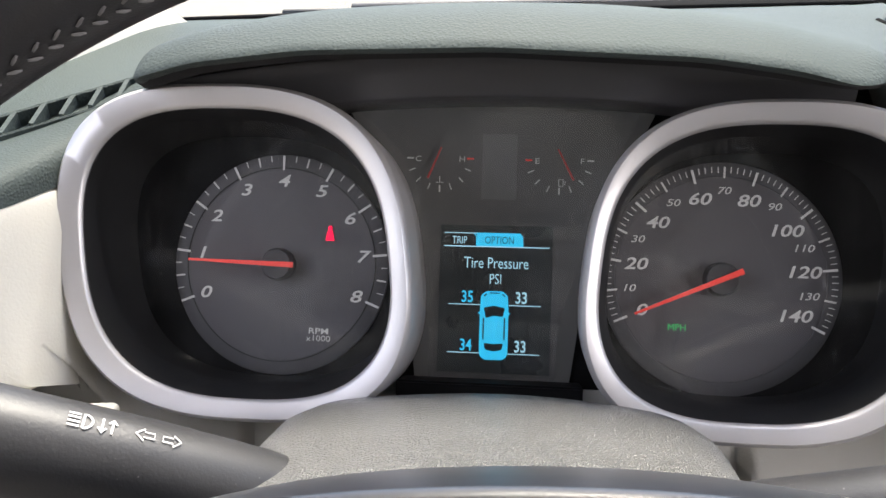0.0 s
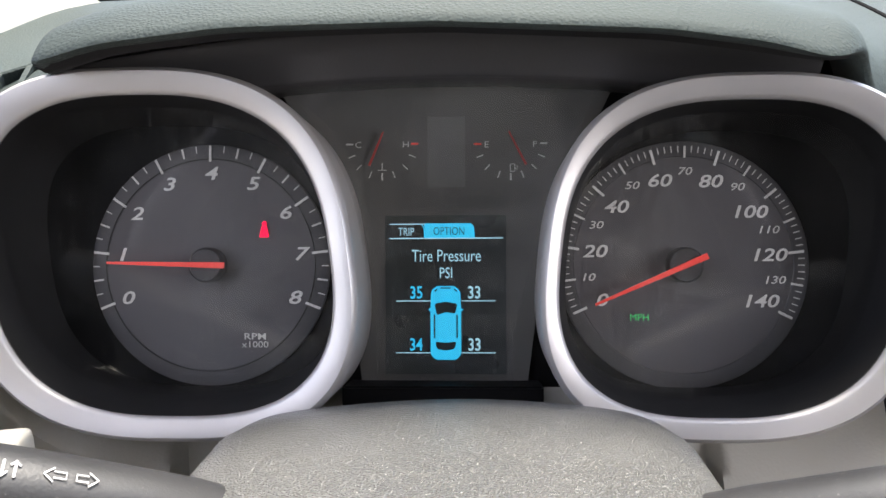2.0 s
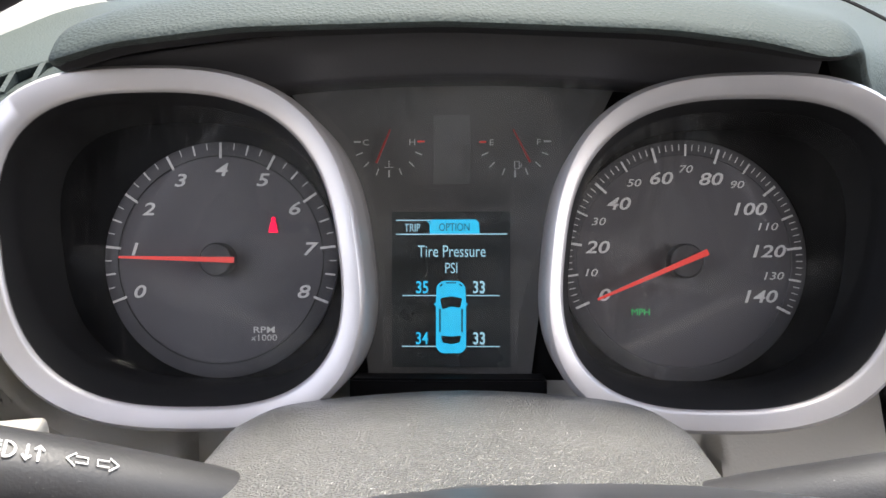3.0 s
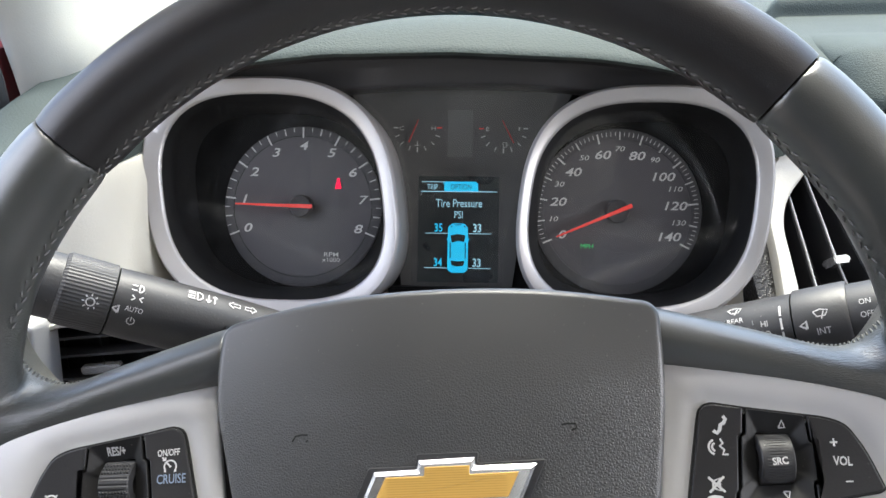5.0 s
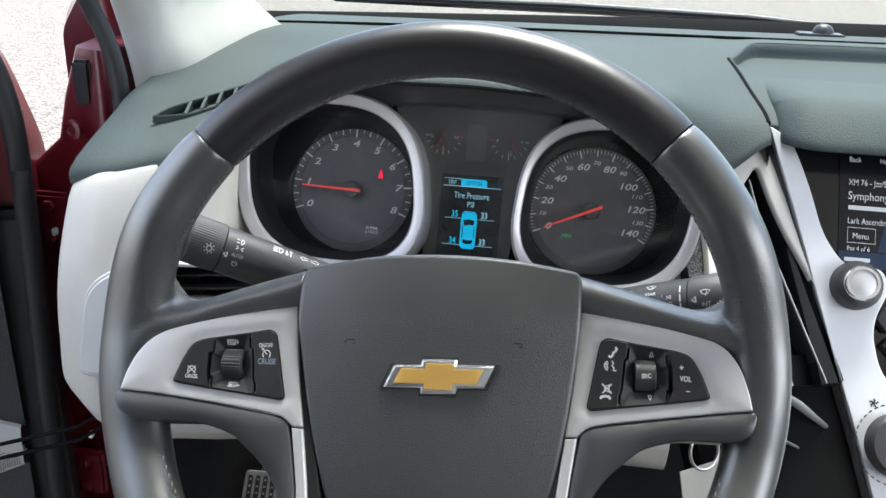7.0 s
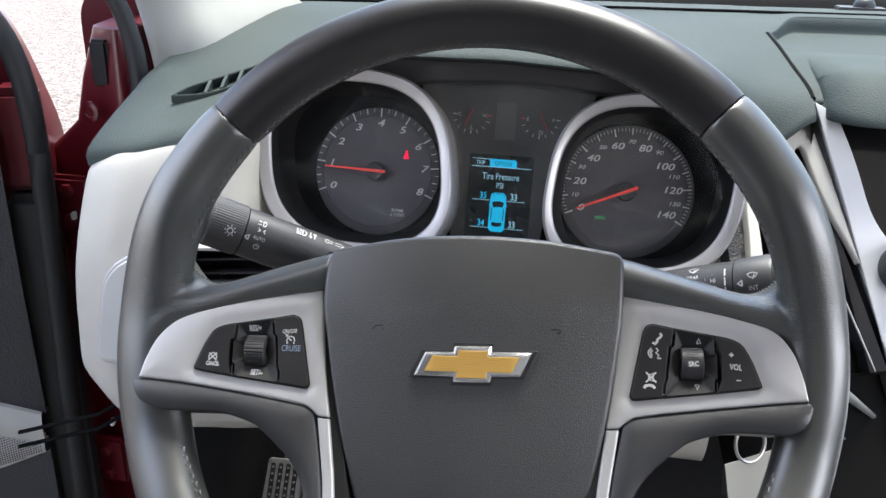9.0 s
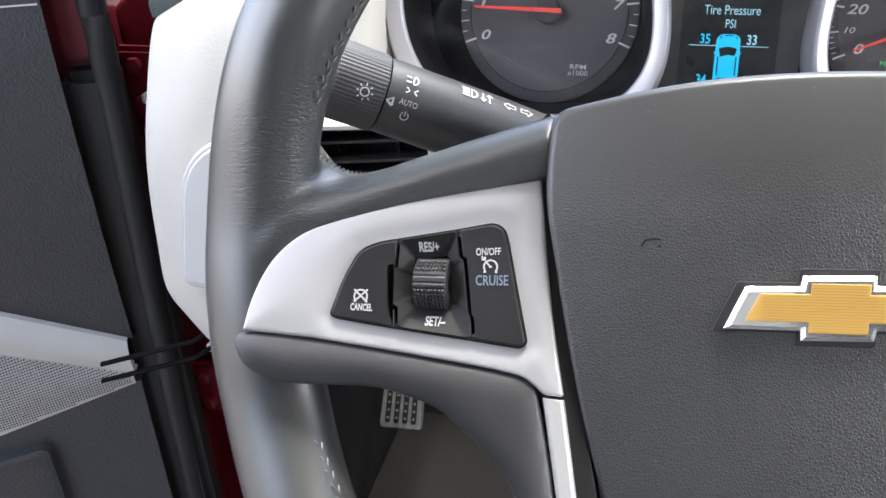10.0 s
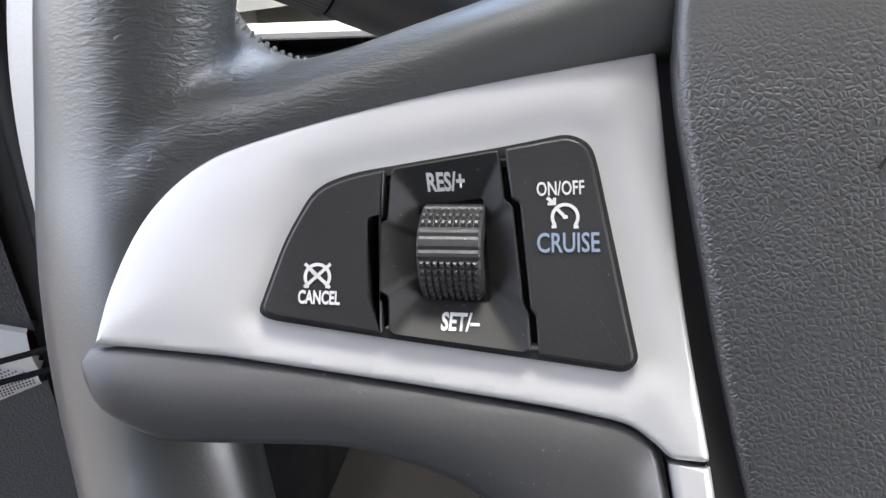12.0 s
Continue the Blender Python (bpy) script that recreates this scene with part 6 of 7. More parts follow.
for words, x, y, size, nar in (("Back", 0.0675, -0.0215, 0.0062, 0.8), ("Home", 0.0915, -0.0215, 0.0062, 0.8), ("XM 76 - Jzz/Std", 0.0675, -0.0410, 0.0074, 0.74), ("Symphony", 0.0675, -0.0525, 0.0096, 0.8),
                               ("", 0.0680, -0.0622, 0.0036, 0.034), ("Lark Ascending", 0.0677, -0.0735, 0.0072, 0.74), ("Menu", 0.0720, -0.0860, 0.0072, 0.8), ("Fav 4 of 6", 0.0683, -0.0965, 0.0056, 0.8), ("", 0.0665, -0.1055, 0.0032, 0.020)):
    if not words:
        bm = bmesh.new()
        ribbon(bm, [(x, y), (x + nar, y)], size, -0.0046)
        part("text_bar", bm, SCREEN_TEXT, screen)
    else:
        text("lettering", words, x, y, -0.0046, size, SCREEN_TEXT, screen, 0, nar, align='LEFT')
bm = bmesh.new()
ribbon(bm, [(0.0683, -0.0790), (0.0900, -0.0790), (0.0900, -0.0915), (0.0683, -0.0915)], 0.0005, -0.0047, closed=True)
part("key_outline", bm, SCREEN_TEXT, screen)
kn = part("power_knob", lathe([(0.0195, -0.002), (0.0195, 0.010), (0.0175, 0.016), (0.0140, 0.017)], 48, center=(0.0725, -0.1285)), BLACK_PLASTIC, stack, "black rotary knob with a silver face")
part("knob_ring", lathe([(0.0135, 0.0165), (0.0138, 0.0215), (0.0128, 0.0235), (0.0108, 0.0235), (0.0102, 0.0220)], 48, center=(0.0725, -0.1285), cap_first=False, cap_last=False), CHROME, kn, "chrome ring")
part("knob_face", lathe([(0.0104, 0.0222), (0.0085, 0.0228), (0.0, 0.0230)], 48, center=(0.0725, -0.1285), cap_first=False, cap_last=False), SATIN_SILVER, kn, "silver face")
for y0, y1, x0 in ((-0.140, -0.122, 0.100), (-0.163, -0.143, 0.090), (-0.182, -0.166, 0.096), (-0.205, -0.185, 0.104)):
    part("button", plate(rounded([(x0, (y0 + y1) / 2), (x0 + 0.006, y1), (0.16, y1), (0.16, y0), (x0 + 0.008, y0)], 0.001, 2), -0.006, 0.002, 0.0012), BUTTON_PLASTIC, stack, "black radio button")
hv = part("climate_knob", lathe([(0.0250, 0.0), (0.0240, 0.016), (0.0220, 0.018), (0.0, 0.018)], 48, center=(0.1085, -0.250), cap_last=False), BLACK_PLASTIC, stack, "black climate knob")
for i in range(22):
    a0 = 100 + i * 9.5
    bm = bmesh.new()
    ribbon(bm, arc(0.1085, -0.250, 0.0315, a0, a0 + 5.5, 4), 0.0010, 0.0043)
    part("scale_dash", bm, BLACK_PLASTIC, stack)
bm = bmesh.new()
for i in range(5):
    a = radians(72 * i)
    ribbon(bm, [(0.0900, -0.2195), (0.0900 + 0.0022 * math.cos(a), -0.2195 + 0.0022 * math.sin(a)), (0.0900 + 0.0034 * math.cos(a + 0.4), -0.2195 + 0.0034 * math.sin(a + 0.4))], 0.0013, 0.0043)
part("fan_icon", bm, BLACK_PLASTIC, stack)
# dark side of the stack, facing the driver
bm = bmesh.new()
loops = []
for u, v in ((-0.002, 0.004), (0.022, -0.071), (0.052, -0.171), (0.080, -0.256), (0.110, -0.36)):
    p = STACK @ Vector((u, v, 0.0))
    e = STACK @ Vector((u - 0.004, v, -0.004))
    loops.append([p, e, Vector((e.x - 0.006, e.y + 0.03, e.z + 0.005)), Vector((e.x - 0.035, e.y + 0.055, e.z + 0.005)), Vector((min(e.x - 0.075, 0.19), e.y + 0.075, e.z))])
loft(bm, [[STACK.inverted() @ p for p in l] for l in loops], closed=False)
part("flank", bm, BLACK_PLASTIC, stack, "black plastic flank")
# console side below: black panel, a slanting rib and a thin pale edge
INV = STACK.inverted()
bm = bmesh.new()
rows_s = []
for u, v in ((0.0575, -0.185), (0.071, -0.225), (0.082, -0.256), (0.100, -0.32), (0.115, -0.40)):
    e = STACK @ Vector((u, v, -0.006))
    rows_s.append([INV @ (e + Vector(d)) for d in ((-0.002, 0.010, 0), (-0.004, 0.0, 0), (-0.040, -0.010, 0), (-0.090, -0.020, 0), (-0.125, -0.010, 0), (-0.140, 0.03, 0))])
loft(bm, rows_s, closed=False)
part("console_side", bm, BORDER_BLACK, stack, "black plastic console side", sharp=60)
part("side_rib", sweep([INV @ Vector(p) for p in ((0.236, 0.196, 0.957), (0.258, 0.204, 0.941), (0.296, 0.222, 0.908))], [0.0025, 0.0035, 0.0015], 8, flat=0.5), FLANK_GREY, stack, "slanting grey rib on the console side")
part("side_ledge", sweep([INV @ Vector(p) for p in ((0.236, 0.190, 0.922), (0.262, 0.202, 0.905), (0.320, 0.226, 0.865))], 0.0012, 8), FLANK_GREY, stack, "thin pale edge of the console side")


# lower middle part of the dash top, with the hood over the screen
def smooth01(t):
    t = min(1.0, max(0.0, t))
    return t * t * (3 - 2 * t)


def dash_height(x, y):
    sec = dash_section(x)
    for p, q in zip(sec, sec[1:]):
        if q.y <= y <= p.y:
            return q.z + (p.z - q.z) * (y - q.y) / (p.y - q.y + 1e-9)
    return sec[-1].z


def center_pad():
    bm = bmesh.new()
    loops = []
    xs = [0.2135, 0.2150, 0.2175, 0.2205, 0.2240, 0.2275] + [0.231 + 0.006 * i for i in range(10)] + [0.30 + 0.02 * i for i in range(12)] + [0.60 + 0.09 * i for i in range(6)]
    for i, x in enumerate(xs):
        drop = smooth01((x - 0.2125) / 0.012)
        top = 1.1665 + 0.014 * min(x, 0.45)
        back = 0.500 + 0.080 * smooth01((x - 0.213) / 0.045)
        pts = [(0.80, top - 0.012), (0.70, top - 0.003), (back + 0.05, top - 0.0005), (back + 0.006, top), (back + 0.001, top - 0.0008), (back - 0.003, top - 0.006 * drop), (back - 0.006, top - 0.0140 * drop),
               (back - 0.010, top - 0.0160 * drop), (back - 0.030, top - 0.0163 * drop), (0.462, 1.1610 - 0.0095 * drop), (0.430, 1.1535 - 0.003 * drop), (0.400, 1.1460), (0.365, 1.1390), (0.345, 1.1330), (0.338, 1.1280), (0.345, 1.1180)]
        sec = [Vector((x, p[0], p[1])) for p in spline(pts, 5, False)]
        for p in sec:
            q = max(0.0, 0.49 - p.y) * 0.083
            if p.y > 0.40:
                p.z -= (1 - smooth01((x - 0.2135) / 0.06)) * max(0.0, p.z - dash_height(0.2135, p.y) + 0.0004)
            p.x += q * max(0.0, 1 - i / 6) + 0.0010 * (p.y < 0.49) * max(0.0, 1 - i / 2)
        if i == 0:
            loops.append([p + Vector((-0.0004, 0, -0.012)) for p in sec])
        loops.append(sec)
    loft(bm, loops, closed=False)
    pad = solid("dash_middle", bm, DASH_PAD, "grey padded middle of the dash, set lower", "dashboard", "structure", sharp=60)
    bm = bmesh.new()
    loops = []
    for i in range(48):
        x = 0.2355 + 0.34 * (i / 47) ** 1.6
        e = min(1.0, (x - 0.2355) / 0.032)
        k = math.sqrt(max(0.0, 1 - (1 - e) ** 2))
        front = 0.334 - 0.034 * k
        pts = [(0.480, 1.1500), (0.450, 1.1500 + 0.0020 * k), (0.410, 1.1455 + 0.0085 * k), (0.370, 1.1385 + 0.0160 * k), (front + 0.046, 1.1370 + 0.0165 * k), (front + 0.030, 1.1350 + 0.0130 * k), (front + 0.015, 1.1315 + 0.0065 * k),
               (front + 0.004, 1.1270 + 0.0010 * k), (front, 1.1215), (front + 0.003, 1.1185), (front + 0.03, 1.1150)]
        loops.append([Vector((x, p[0], p[1])) for p in spline(pts, 4, False)])
    loft(bm, loops, cap_first=True, closed=False)
    solid("screen_hood", bm, DASH_PAD, "grey padded hood over the radio screen", "dash hood", sharp=70)
    return pad


center_pad()


seam = [(0.2140 + 0.083 * max(0.0, 0.49 - y), y) for y in [0.495 - 0.160 * k / 16 for k in range(17)]]
bm = sweep([(x, y, dash_height(0.2135, y) - 0.0008) for x, y in seam], 0.0021, 8)
solid("dash_seam", bm, BORDER_BLACK, "dark seam between dash top and center stack", "dash seam", "structure")
s = thing("light_sensor", Matrix.Translation((0.354, 0.700, 1.170)), "small dark dome light sensor on the dash", "light sensor")
part("dome", lathe([(0.012, 0.0), (0.0118, 0.005), (0.009, 0.010), (0.004, 0.0125), (0.0, 0.013)], 24, cap_last=False), BLACK_PLASTIC, s, "dark glossy dome")
part("base", box(-0.030, 0.022, -0.016, 0.012, -0.003, 0.002, 0.001), BLACK_PLASTIC, s)


# ---- pillar, windshield, body ----
def pillar():
    bm = bmesh.new()
    path = spline([(-0.335, 0.42, 1.03), (-0.342, 0.42, 1.12), (-0.364, 0.42, 1.21), (-0.362, 0.34, 1.36), (-0.350, 0.16, 1.52), (-0.343, 0.02, 1.60)], 5, False)
    loops = []
    for i, p in enumerate(path):
        k = i / (len(path) - 1)
        flare = 0.070 * max(0, 1 - k * 1.8) ** 2
        wd = 0.055 + flare
        fwd = Vector((0.55, 0.83, 0.25 * (1 - k)))
        a = p + Vector((-0.025, -0.03, 0))
        b = a + fwd * wd * 0.5 + Vector((0.018, -0.012, 0))
        c = a + fwd * wd * 1.3
        d = a + fwd * wd * 2.2 + Vector((-0.01, 0.03, 0))
        loops.append(spline([a + Vector((-0.02, 0.03, 0)), a, b, c, d], 4, False))
    loft(bm, loops, closed=False)
    ob = solid("pillar_trim", bm, CREAM_SIDE, "pale cream windshield pillar trim", "pillar trim", sharp=70)
    return ob


pillar()
# small cover on the pillar
pc = thing("pillar_cap", Matrix.Translation((-0.352, 0.452, 1.232)) @ Euler((radians(72), 0, radians(25))).to_matrix().to_4x4(), "small oval cream cover on the pillar trim", "trim cover")
part("face", plate(superellipse(0, 0, 0.016, 0.032, 2.6, 0, 40), -0.01, 0.003, 0.002, 3), CREAM_SIDE, pc)

# windshield glass and its black border
bm = bmesh.new()
rows_w = []
for j in range(9):
    t = j / 8
    y, z = 0.90 - 0.86 * t, 1.132 + 0.47 * t + 0.05 * math.sin(math.pi * t)
    rows_w.append([Vector((-0.42 + 1.60 * i / 16 + (0.06 if i == 0 else -0.06 if i == 16 else 0) * t, y - 0.10 * ((i - 8) / 8) ** 2, z)) for i in range(17)])
loft(bm, rows_w, closed=False)
ws = solid("windshield", bm, WINDSHIELD, "clear curved windshield glass", "windshield", "structure")
bm = bmesh.new()
loops = []
for i in range(33):
    x = -0.45 + 1.65 * i / 32
    y = 0.86 - 0.10 * ((x - 0.38) / 0.8) ** 2
    h = 0.021 * (x - 0.04)
    loops.append([Vector((x, y - 0.085, 1.150 + h)), Vector((x, y - 0.07, 1.160 + h)), Vector((x, y - 0.05, 1.1675 + h)), Vector((x, y - 0.01, 1.163 + h))])
loft(bm, loops, closed=False)
solid("windshield_border", bm, BORDER_BLACK, "black border along the foot of the windshield", "windshield border", "structure")
wp = thing("wiper", Matrix.Translation((0.10, 0.99, 1.158)), "black wiper arm resting at the foot of the windshield", "wiper")
part("arm", sweep([(-0.35, 0.03, 0.002), (-0.05, 0.02, 0.006), (0.22, -0.005, 0.004), (0.33, -0.03, 0.0)], [0.008, 0.010, 0.010, 0.006], 10, flat=0.6), BLACK_PLASTIC, wp)
part("blade", sweep([(-0.45, 0.05, -0.006), (0.0, 0.035, -0.004), (0.30, 0.0, -0.006)], 0.005, 8), RUBBER, wp)
bm = box(-0.45, 1.16, 0.88, 1.12, 1.080, 1.120, 0.01)
solid("cowl", bm, BLACK_PLASTIC, "dark plastic cowl at the windshield foot", "cowl", "structure")


# body side round the door opening, red paint
def door_jamb():
    bm = bmesh.new()
    loops = []
    for z, x0, x1, y0, y1 in ((0.30, -0.53, -0.395, 0.37, 0.66), (0.62, -0.53, -0.395, 0.37, 0.66), (0.96, -0.53, -0.395, 0.365, 0.66), (1.02, -0.500, -0.392, 0.362, 0.62), (1.056, -0.459, -0.390, 0.362, 0.58), (1.10, -0.449, -0.392, 0.365, 0.54), (1.150, -0.433, -0.396, 0.37, 0.48)):
        loops.append(at_height(rounded([(x0, y0 + 0.02), (x1, y0), (x1 + 0.02, y1), (x0 - 0.02, y1)], 0.010, 3), z))
    loft(bm, loops, True, True)
    post = solid("body_pillar", bm, RED_PAINT, "dark red painted body pillar in the door opening", "car body", "structure", sharp=60)
    bm = bmesh.new()
    loops = []
    for y, z0, z1, x0, x1 in ((0.50, 0.60, 1.20, -0.514, -0.470), (0.55, 0.60, 1.21, -0.540, -0.470), (0.70, 0.60, 1.19, -0.585, -0.470), (1.20, 0.60, 1.08, -0.600, -0.470)):
        loops.append([Vector((p[0], y, p[1])) for p in rounded([(x0, z0), (x1, z0), (x1, z1), (x0 + 0.03, z1 - 0.004), (x0, z1 - 0.05)], 0.012, 3)])
    loft(bm, loops, True, True)
    part("fender", bm, RED_PAINT, post, "bright red painted fender edge")
    bm = sweep(spline([(-0.440, 0.50, 1.10), (-0.440, 0.49, 1.20), (-0.435, 0.40, 1.32), (-0.410, 0.20, 1.48), (-0.385, 0.03, 1.60)], 4, False), [0.020] * 17, 10)
    part("roof_post", bm, RED_PAINT, post, "red painted windshield post")
    bm = box(-0.427, -0.4075, 0.3700, 0.39, 1.095, 1.140, 0.003)
    part("recess", bm, DARK_GAP, post)
    return post


jamb = door_jamb()


def hinge(z):
    leaf = part("hinge", box(-0.03, 0.03, 0.0, 0.012, -0.03, 0.03, 0.004), RED_PAINT, jamb, "dark red painted steel door hinge")
    leaf.matrix_basis = Matrix.Translation((-0.468, 0.355, z))
    part("knuckle", lathe([(0.009, -0.03), (0.009, 0.03)], 16, center=(-0.035, 0.0)), RED_PAINT, leaf)
    for dz in (-0.016, 0.016):
        b = lathe([(0.007, 0.0), (0.007, 0.005), (0.005, 0.006)], 6)
        bmesh.ops.transform(b, matrix=Matrix.Translation((0.008, 0.0, dz)) @ Matrix.Rotation(radians(90), 4, 'X'), verts=b.verts)
        part("bolt", b, RED_PAINT, leaf)


hinge(0.975)
hinge(0.66)
bs = thing("body_bolt", Matrix.Translation((-0.4235, 0.358, 1.0735)) @ Euler((radians(90), 0, radians(-10))).to_matrix().to_4x4(), "round dark red body grommet", "body bolt")
part("cap", lathe([(0.010, 0.0), (0.010, 0.003), (0.006, 0.004), (0.005, 0.002), (0.0, 0.002)], 20, cap_last=False), RED_PAINT, bs)
ck = thing("door_check", Matrix.Translation((-0.403, 0.270, 0.787)), "black door check strap", "door strap")
part("strap", sweep([(0.05, 0.06, 0.02), (0.0, 0.0, 0.0), (-0.07, -0.03, -0.012)], 0.0028, 8, flat=0.6), BORDER_BLACK, ck)
part("strap", sweep([(0.05, 0.05, 0.006), (0.0, -0.004, -0.014), (-0.07, -0.034, -0.026)], 0.0028, 8, flat=0.6), BORDER_BLACK, ck)
for x, y, z in ((-0.455, 0.352, 0.965), (-0.44, 0.345, 0.875), (-0.435, 0.33, 0.800), (-0.43, 0.33, 0.735)):
    cl = thing("body_clip", Matrix.Translation((x, y, z)), "small white plastic clip on the door opening", "clip", "white clips")
    part("clip", box(-0.002, 0.002, -0.004, 0.003, -0.004, 0.004, 0.001), material("white_plastic", (0.7, 0.7, 0.68), 0.5), cl)


# rubber seal along the opening by the dash end
bm = sweep(spline([(-0.372, 0.35, 0.50), (-0.372, 0.335, 0.80), (-0.372, 0.345, 1.00), (-0.367, 0.352, 1.08), (-0.369, 0.356, 1.130), (-0.3785, 0.356, 1.169), (-0.3905, 0.350, 1.204), (-0.405, 0.30, 1.32), (-0.400, 0.18, 1.48), (-0.372, 0.03, 1.590)], 5, False), 0.0085, 10)
solid("door_seal", bm, RUBBER, "black rubber door seal", "door seal", "structure")


# ---- open driver's door ----
DOOR = Matrix.Translation((-0.498, 0.291, 0.0)) @ Matrix.Rotation(radians(205), 4, 'Z')     # x runs from the hinge edge outwards, y towards the driver
door = thing("car_door", DOOR, "open driver's door with black and cream inner trim", "car door")


def door_sheet(x0, x1, top, low, y, bulge=0.006, n=24):
    """A slightly bulged sheet on the door between two edges that are functions of x."""
    bm = bmesh.new()
    loops = []
    for i in range(n + 1):
        x = x0 + (x1 - x0) * i / n
        t, b = top(x), low(x)
        loops.append([Vector((x, y - 0.012, t + 0.002))] + [Vector((x, y + bulge * math.sin(math.pi * (0.12 + 0.76 * k / 6)), t + (b - t) * k / 6)) for k in range(7)] + [Vector((x, y - 0.012, b - 0.002))])
    loft(bm, loops, closed=False)
    return bm


def door_parts():
    bm = bmesh.new()
    prof = [(-0.050, 0.32), (1.0, 0.32), (1.02, 1.10), (0.10, 1.15), (-0.005, 1.165), (-0.024, 1.125), (-0.050, 1.033)]
    loft(bm, [[Vector((p[0], y, p[1])) for p in rounded(prof, [0.02, 0.02, 0.02, 0.05, 0.02, 0.03, 0.03], 4)] for y in (-0.14, -0.05)], True, True)
    part("shell", bm, RED_PAINT, door, "dark red painted door shell")
    band_top = lambda x: 0.768 + 0.45 * x
    band_low = lambda x: 0.733 + 0.36 * x
    grille_low = lambda x: 0.713 - 0.30 * x
    part("upper_panel", door_sheet(-0.016, 1.0, lambda x: 1.145 - 0.02 * max(0, 0.02 - x), band_top, 0.0, 0.010), DOOR_VINYL, door, "black vinyl upper panel")
    part("armrest_band", door_sheet(-0.012, 1.0, band_top, band_low, 0.006, 0.008), CREAM, door, "cream band across the panel")
    # perforated grille: sheet with rows of dark holes
    grille = part("speaker_grille", door_sheet(-0.010, 0.30, band_low, grille_low, 0.006, 0.004), MESH_GREY, door, "pale perforated speaker grille")
    bm = bmesh.new()
    i = 0
    x = -0.006
    while x < 0.165:
        t, b = band_low(x), grille_low(x)
        z = t - 0.003 - (0.0014 if i % 2 else 0)
        while z > b + 0.003:
            k = (t - z) / (t - b)
            yy = 0.006 + 0.004 * math.sin(math.pi * (0.12 + 0.76 * k)) + 0.0004
            vs = [bm.verts.new((x + 0.0009 * math.cos(a), yy, z + 0.0009 * math.sin(a))) for a in (0, 1.05, 2.09, 3.14, 4.19, 5.24)]
            bm.faces.new(vs)
            z -= 0.0028
        x += 0.0024
        i += 1
    tagged(part("perforation", bm, DARK_GAP, grille, "rows of small holes"), kind="stuff")
    part("lower_panel", door_sheet(-0.014, 1.0, lambda x: grille_low(min(x, 0.30)), lambda x: 0.36, 0.004, 0.004), DOOR_VINYL, door, "black lower panel")
    bm = bmesh.new()
    prof = rounded([(0.078, 0.36), (0.90, 0.36), (0.90, 0.60), (0.12, 0.655), (0.078, 0.665)], 0.012, 4)
    loft(bm, [[Vector((p[0], y, p[1])) for p in grown(prof, g)] for y, g in ((0.006, 0.0), (0.016, -0.001), (0.017, -0.006), (0.004, -0.012))], False, True)
    part("map_pocket", bm, DOOR_VINYL, door, "black map pocket with a raised rim")
    bm = sweep(spline([(-0.030, -0.012, 0.36), (-0.034, -0.010, 0.65), (-0.042, -0.010, 0.90), (-0.046, -0.012, 1.04), (-0.040, -0.014, 1.12), (-0.020, -0.016, 1.17), (0.02, -0.02, 1.21)], 4, False), 0.0105, 12)
    part("seal", bm, RUBBER, door, "black rubber edge seal")
    # lower edge coloured black, which also darkens red paint that lies in shade
    bm = box(-0.050, -0.010, -0.055, -0.004, 0.34, 0.998, 0.008)
    part("edge_panel", bm, RUBBER, door, "black door edge, also standing for red paint in shade")
    bm = box(-0.049, -0.010, -0.056, -0.012, 1.000, 1.10, 0.008)
    part("edge_panel", bm, RED_PAINT, door, "dark red painted door edge")
    bm = box(-0.014, 0.060, 0.0, 0.0085, 1.0535, 1.0547)
    part("switch_line", bm, SATIN_SILVER, door, "thin bright line on the panel")


door_parts()
kp = thing("kick_panel", Matrix.Translation((-0.375, 0.30, 0.36)), "black plastic kick panel beside the footwell", "kick panel")
part("panel", box(-0.018, 0.0, 0.062, 0.57, 0.0, 0.62, 0.004), RUBBER, kp)


# ---- floor, pedals and cabin shell ----
bm = box(-0.42, 1.10, -1.6, 0.95, 0.33, 0.36)
solid("floor", bm, CARPET, "dark carpeted car floor", "floor", "structure", smooth=False)
bm = bmesh.new()
loft(bm, [[Vector((x, 0.70, 0.36)), Vector((x, 0.86, 0.55)), Vector((x, 0.88, 1.00))] for x in (-0.42, 1.10)], closed=False)
solid("wall_front", bm, CARPET, "dark carpeted footwell bulkhead", "wall", "structure", smooth=False)
pd = thing("brake_pedal", Matrix.Translation((-0.330, 0.555, 0.500)) @ Euler((radians(50), 0, radians(4))).to_matrix().to_4x4(), "worn brake pedal with ribbed rubber pad", "pedal")
part("pad", plate(rounded([(-0.027, -0.032), (0.027, -0.032), (0.025, 0.032), (-0.025, 0.032)], 0.006, 4), -0.012, 0.0, 0.002, 3), WORN_RUBBER, pd, "grey worn rubber pad")
for i in range(4):
    x = -0.0165 + 0.011 * i
    part("groove", plate(rounded([(x - 0.0034, -0.025), (x + 0.0034, -0.025), (x + 0.0034, 0.025), (x - 0.0034, 0.025)], 0.003, 3), -0.001, 0.0006, 0.0002), RUBBER, pd, "dark groove")
    for j in range(5):
        part("stud", lathe([(0.0018, 0.0), (0.0016, 0.0022), (0.0, 0.0024)], 10, center=(x, -0.019 + 0.0095 * j), cap_last=False), WORN_RUBBER, pd)
part("arm", sweep([(0, 0.0, -0.012), (0.0, 0.10, -0.05), (0.02, 0.30, -0.13), (0.02, 0.42, -0.30)], 0.009, 8), BLACK_PLASTIC, pd)
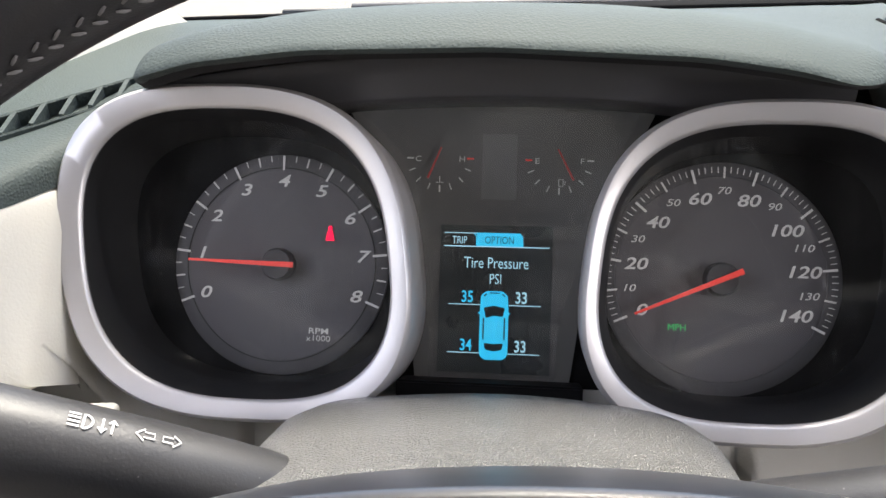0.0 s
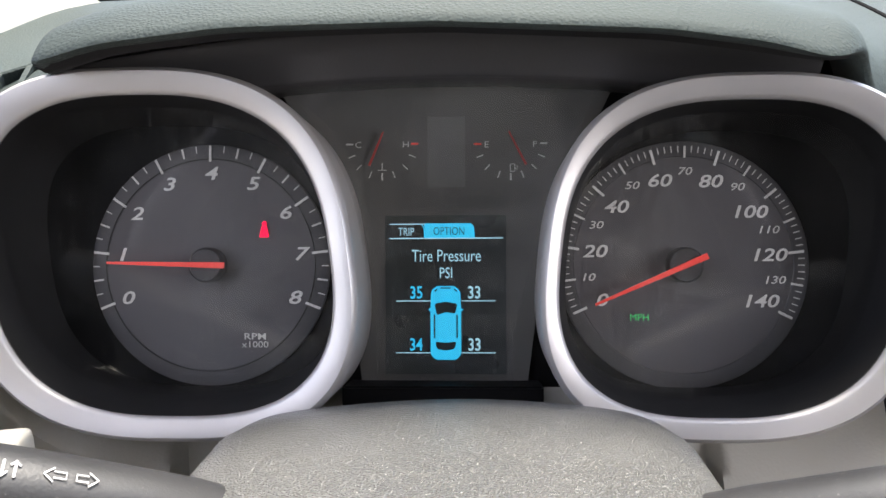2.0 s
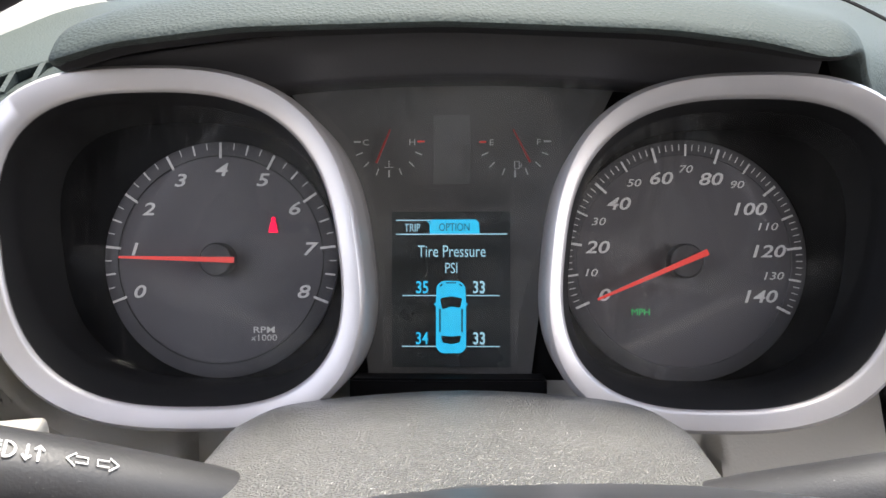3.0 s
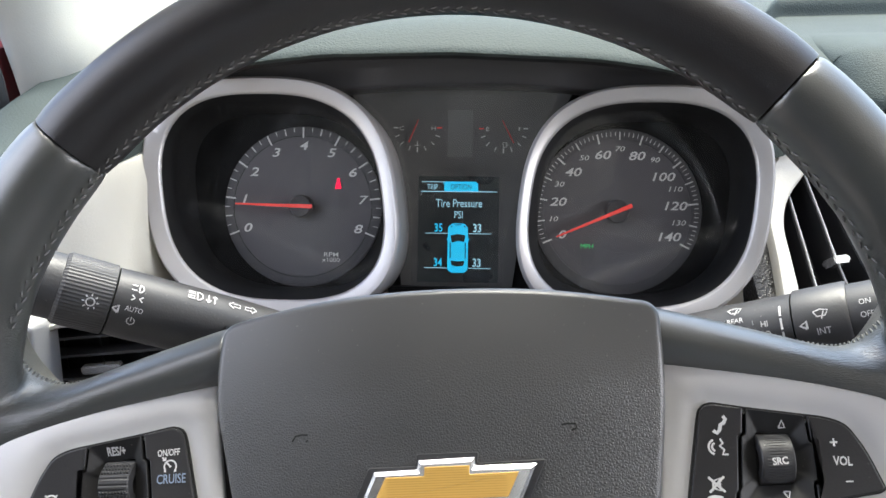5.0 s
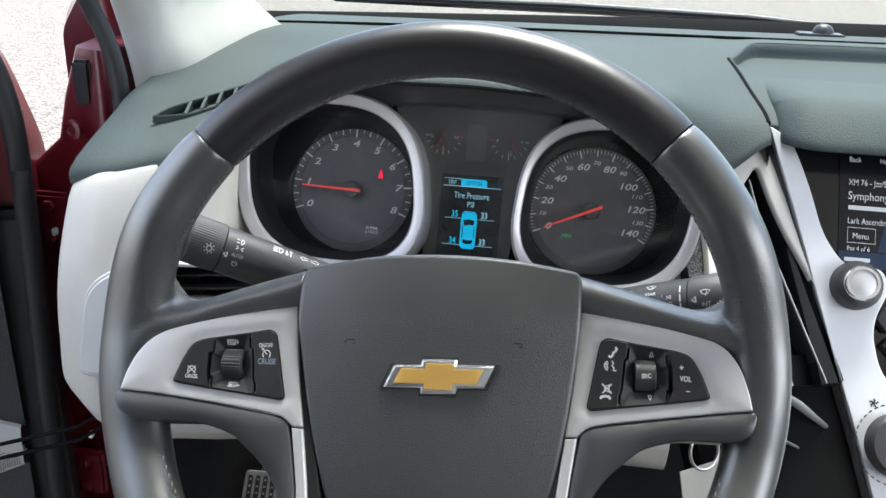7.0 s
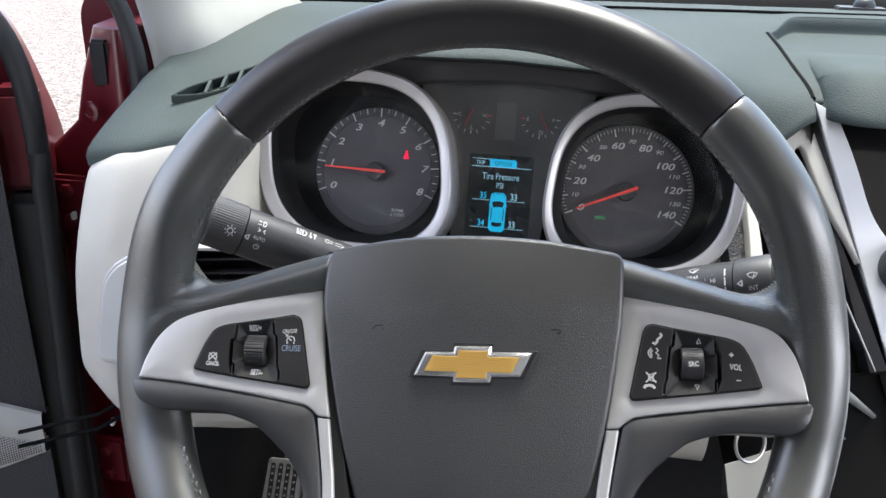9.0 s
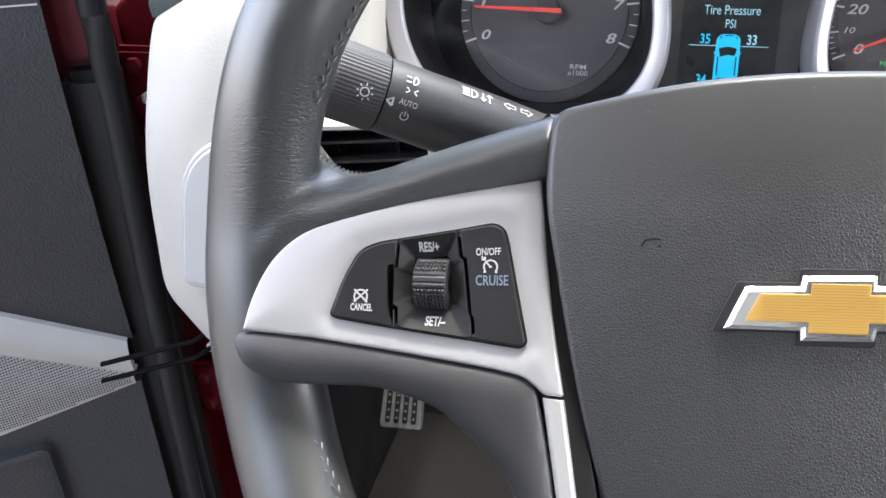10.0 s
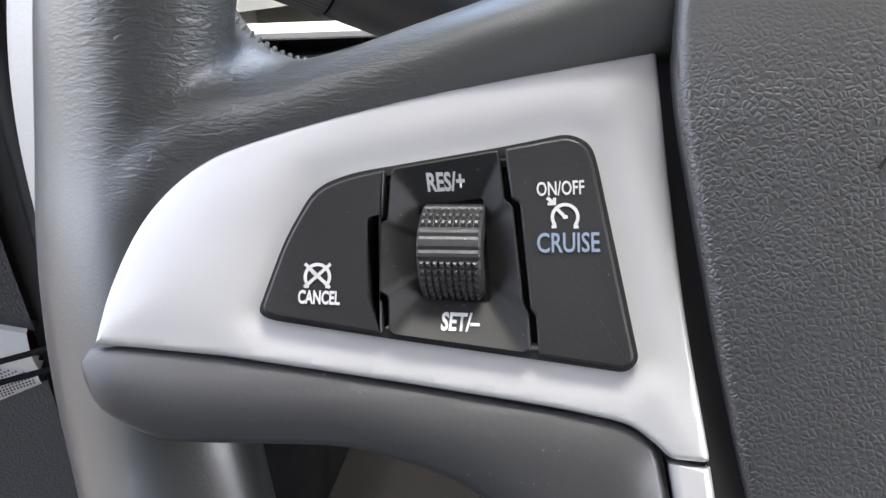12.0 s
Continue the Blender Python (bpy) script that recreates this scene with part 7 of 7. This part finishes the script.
bm = box(-0.46, -0.42, -1.05, -0.28, 0.33, 1.60)
solid("wall_left", bm, HEADLINER_DARK, "dark grey cloth wall beside the seats", "wall", "structure", smooth=False)
bm = box(-0.46, 1.14, -1.05, 0.05, 1.60, 1.64, 0.01)
solid("ceiling", bm, HEADLINER, "pale cloth headliner", "ceiling", "structure")
bm = box(1.08, 1.14, -1.05, 0.90, 0.33, 1.08)
solid("wall_right", bm, CREAM, "pale passenger door wall", "wall", "structure", smooth=False)
# unseen dark wall, added to block rear light and darken reflections
bm = box(-0.46, 1.14, -1.05, -1.00, 0.33, 1.60)
solid("wall_back", bm, HEADLINER_DARK, "unseen dark grey wall added to block light from behind", "wall", "structure", smooth=False)

# unseen pale seat behind the walk, added as a bright thing for the lenses to mirror
seat = thing("unseen_seat", Matrix.Translation((0.0, -0.62, 0.36)), "unseen pale grey seat added for the lens reflections", "car seat")
bm = bmesh.new()
loops = []
for z, y, w, d in ((0.08, 0.02, 0.22, 0.09), (0.25, 0.0, 0.26, 0.10), (0.50, -0.08, 0.27, 0.10), (0.72, -0.14, 0.25, 0.085), (0.84, -0.17, 0.20, 0.07), (0.87, -0.18, 0.15, 0.05)):
    loops.append([Vector((p[0], y + p[1], z)) for p in superellipse(0, 0, w, d, 3.2, 0, 40)])
loft(bm, loops, True, True)
part("backrest", bm, SEAT_CLOTH, seat)
bm = bmesh.new()
loops = []
for z, w, d in ((0.90, 0.08, 0.03), (0.92, 0.125, 0.05), (1.00, 0.135, 0.055), (1.06, 0.12, 0.05), (1.085, 0.08, 0.03)):
    loops.append([Vector((p[0], -0.17 + p[1], z)) for p in superellipse(0, 0, w, d, 3.0, 0, 32)])
loft(bm, loops, True, True)
part("headrest", bm, SEAT_CLOTH, seat)
for x in (-0.05, 0.05):
    part("post", sweep([(x, -0.18, 0.84), (x, -0.175, 0.93)], 0.006, 8), STEEL, seat)
bm = bmesh.new()
loft(bm, [[Vector((p[0], 0.24 + p[1], z)) for p in superellipse(0, 0, 0.255 * k, 0.25 * k, 4.0, 0, 40)] for z, k in ((0.0, 0.9), (0.03, 1.0), (0.10, 1.0), (0.13, 0.92))], True, True)
part("cushion", bm, SEAT_CLOTH, seat)

# ---- ground ----
bm = bmesh.new()
flat_shape(bm, [(-400, -400), (400, -400), (400, 400), (-400, 400)], 0.0)
solid("ground", bm, GRAVEL, "pale dry gravel ground", "ground", "structure", smooth=False)
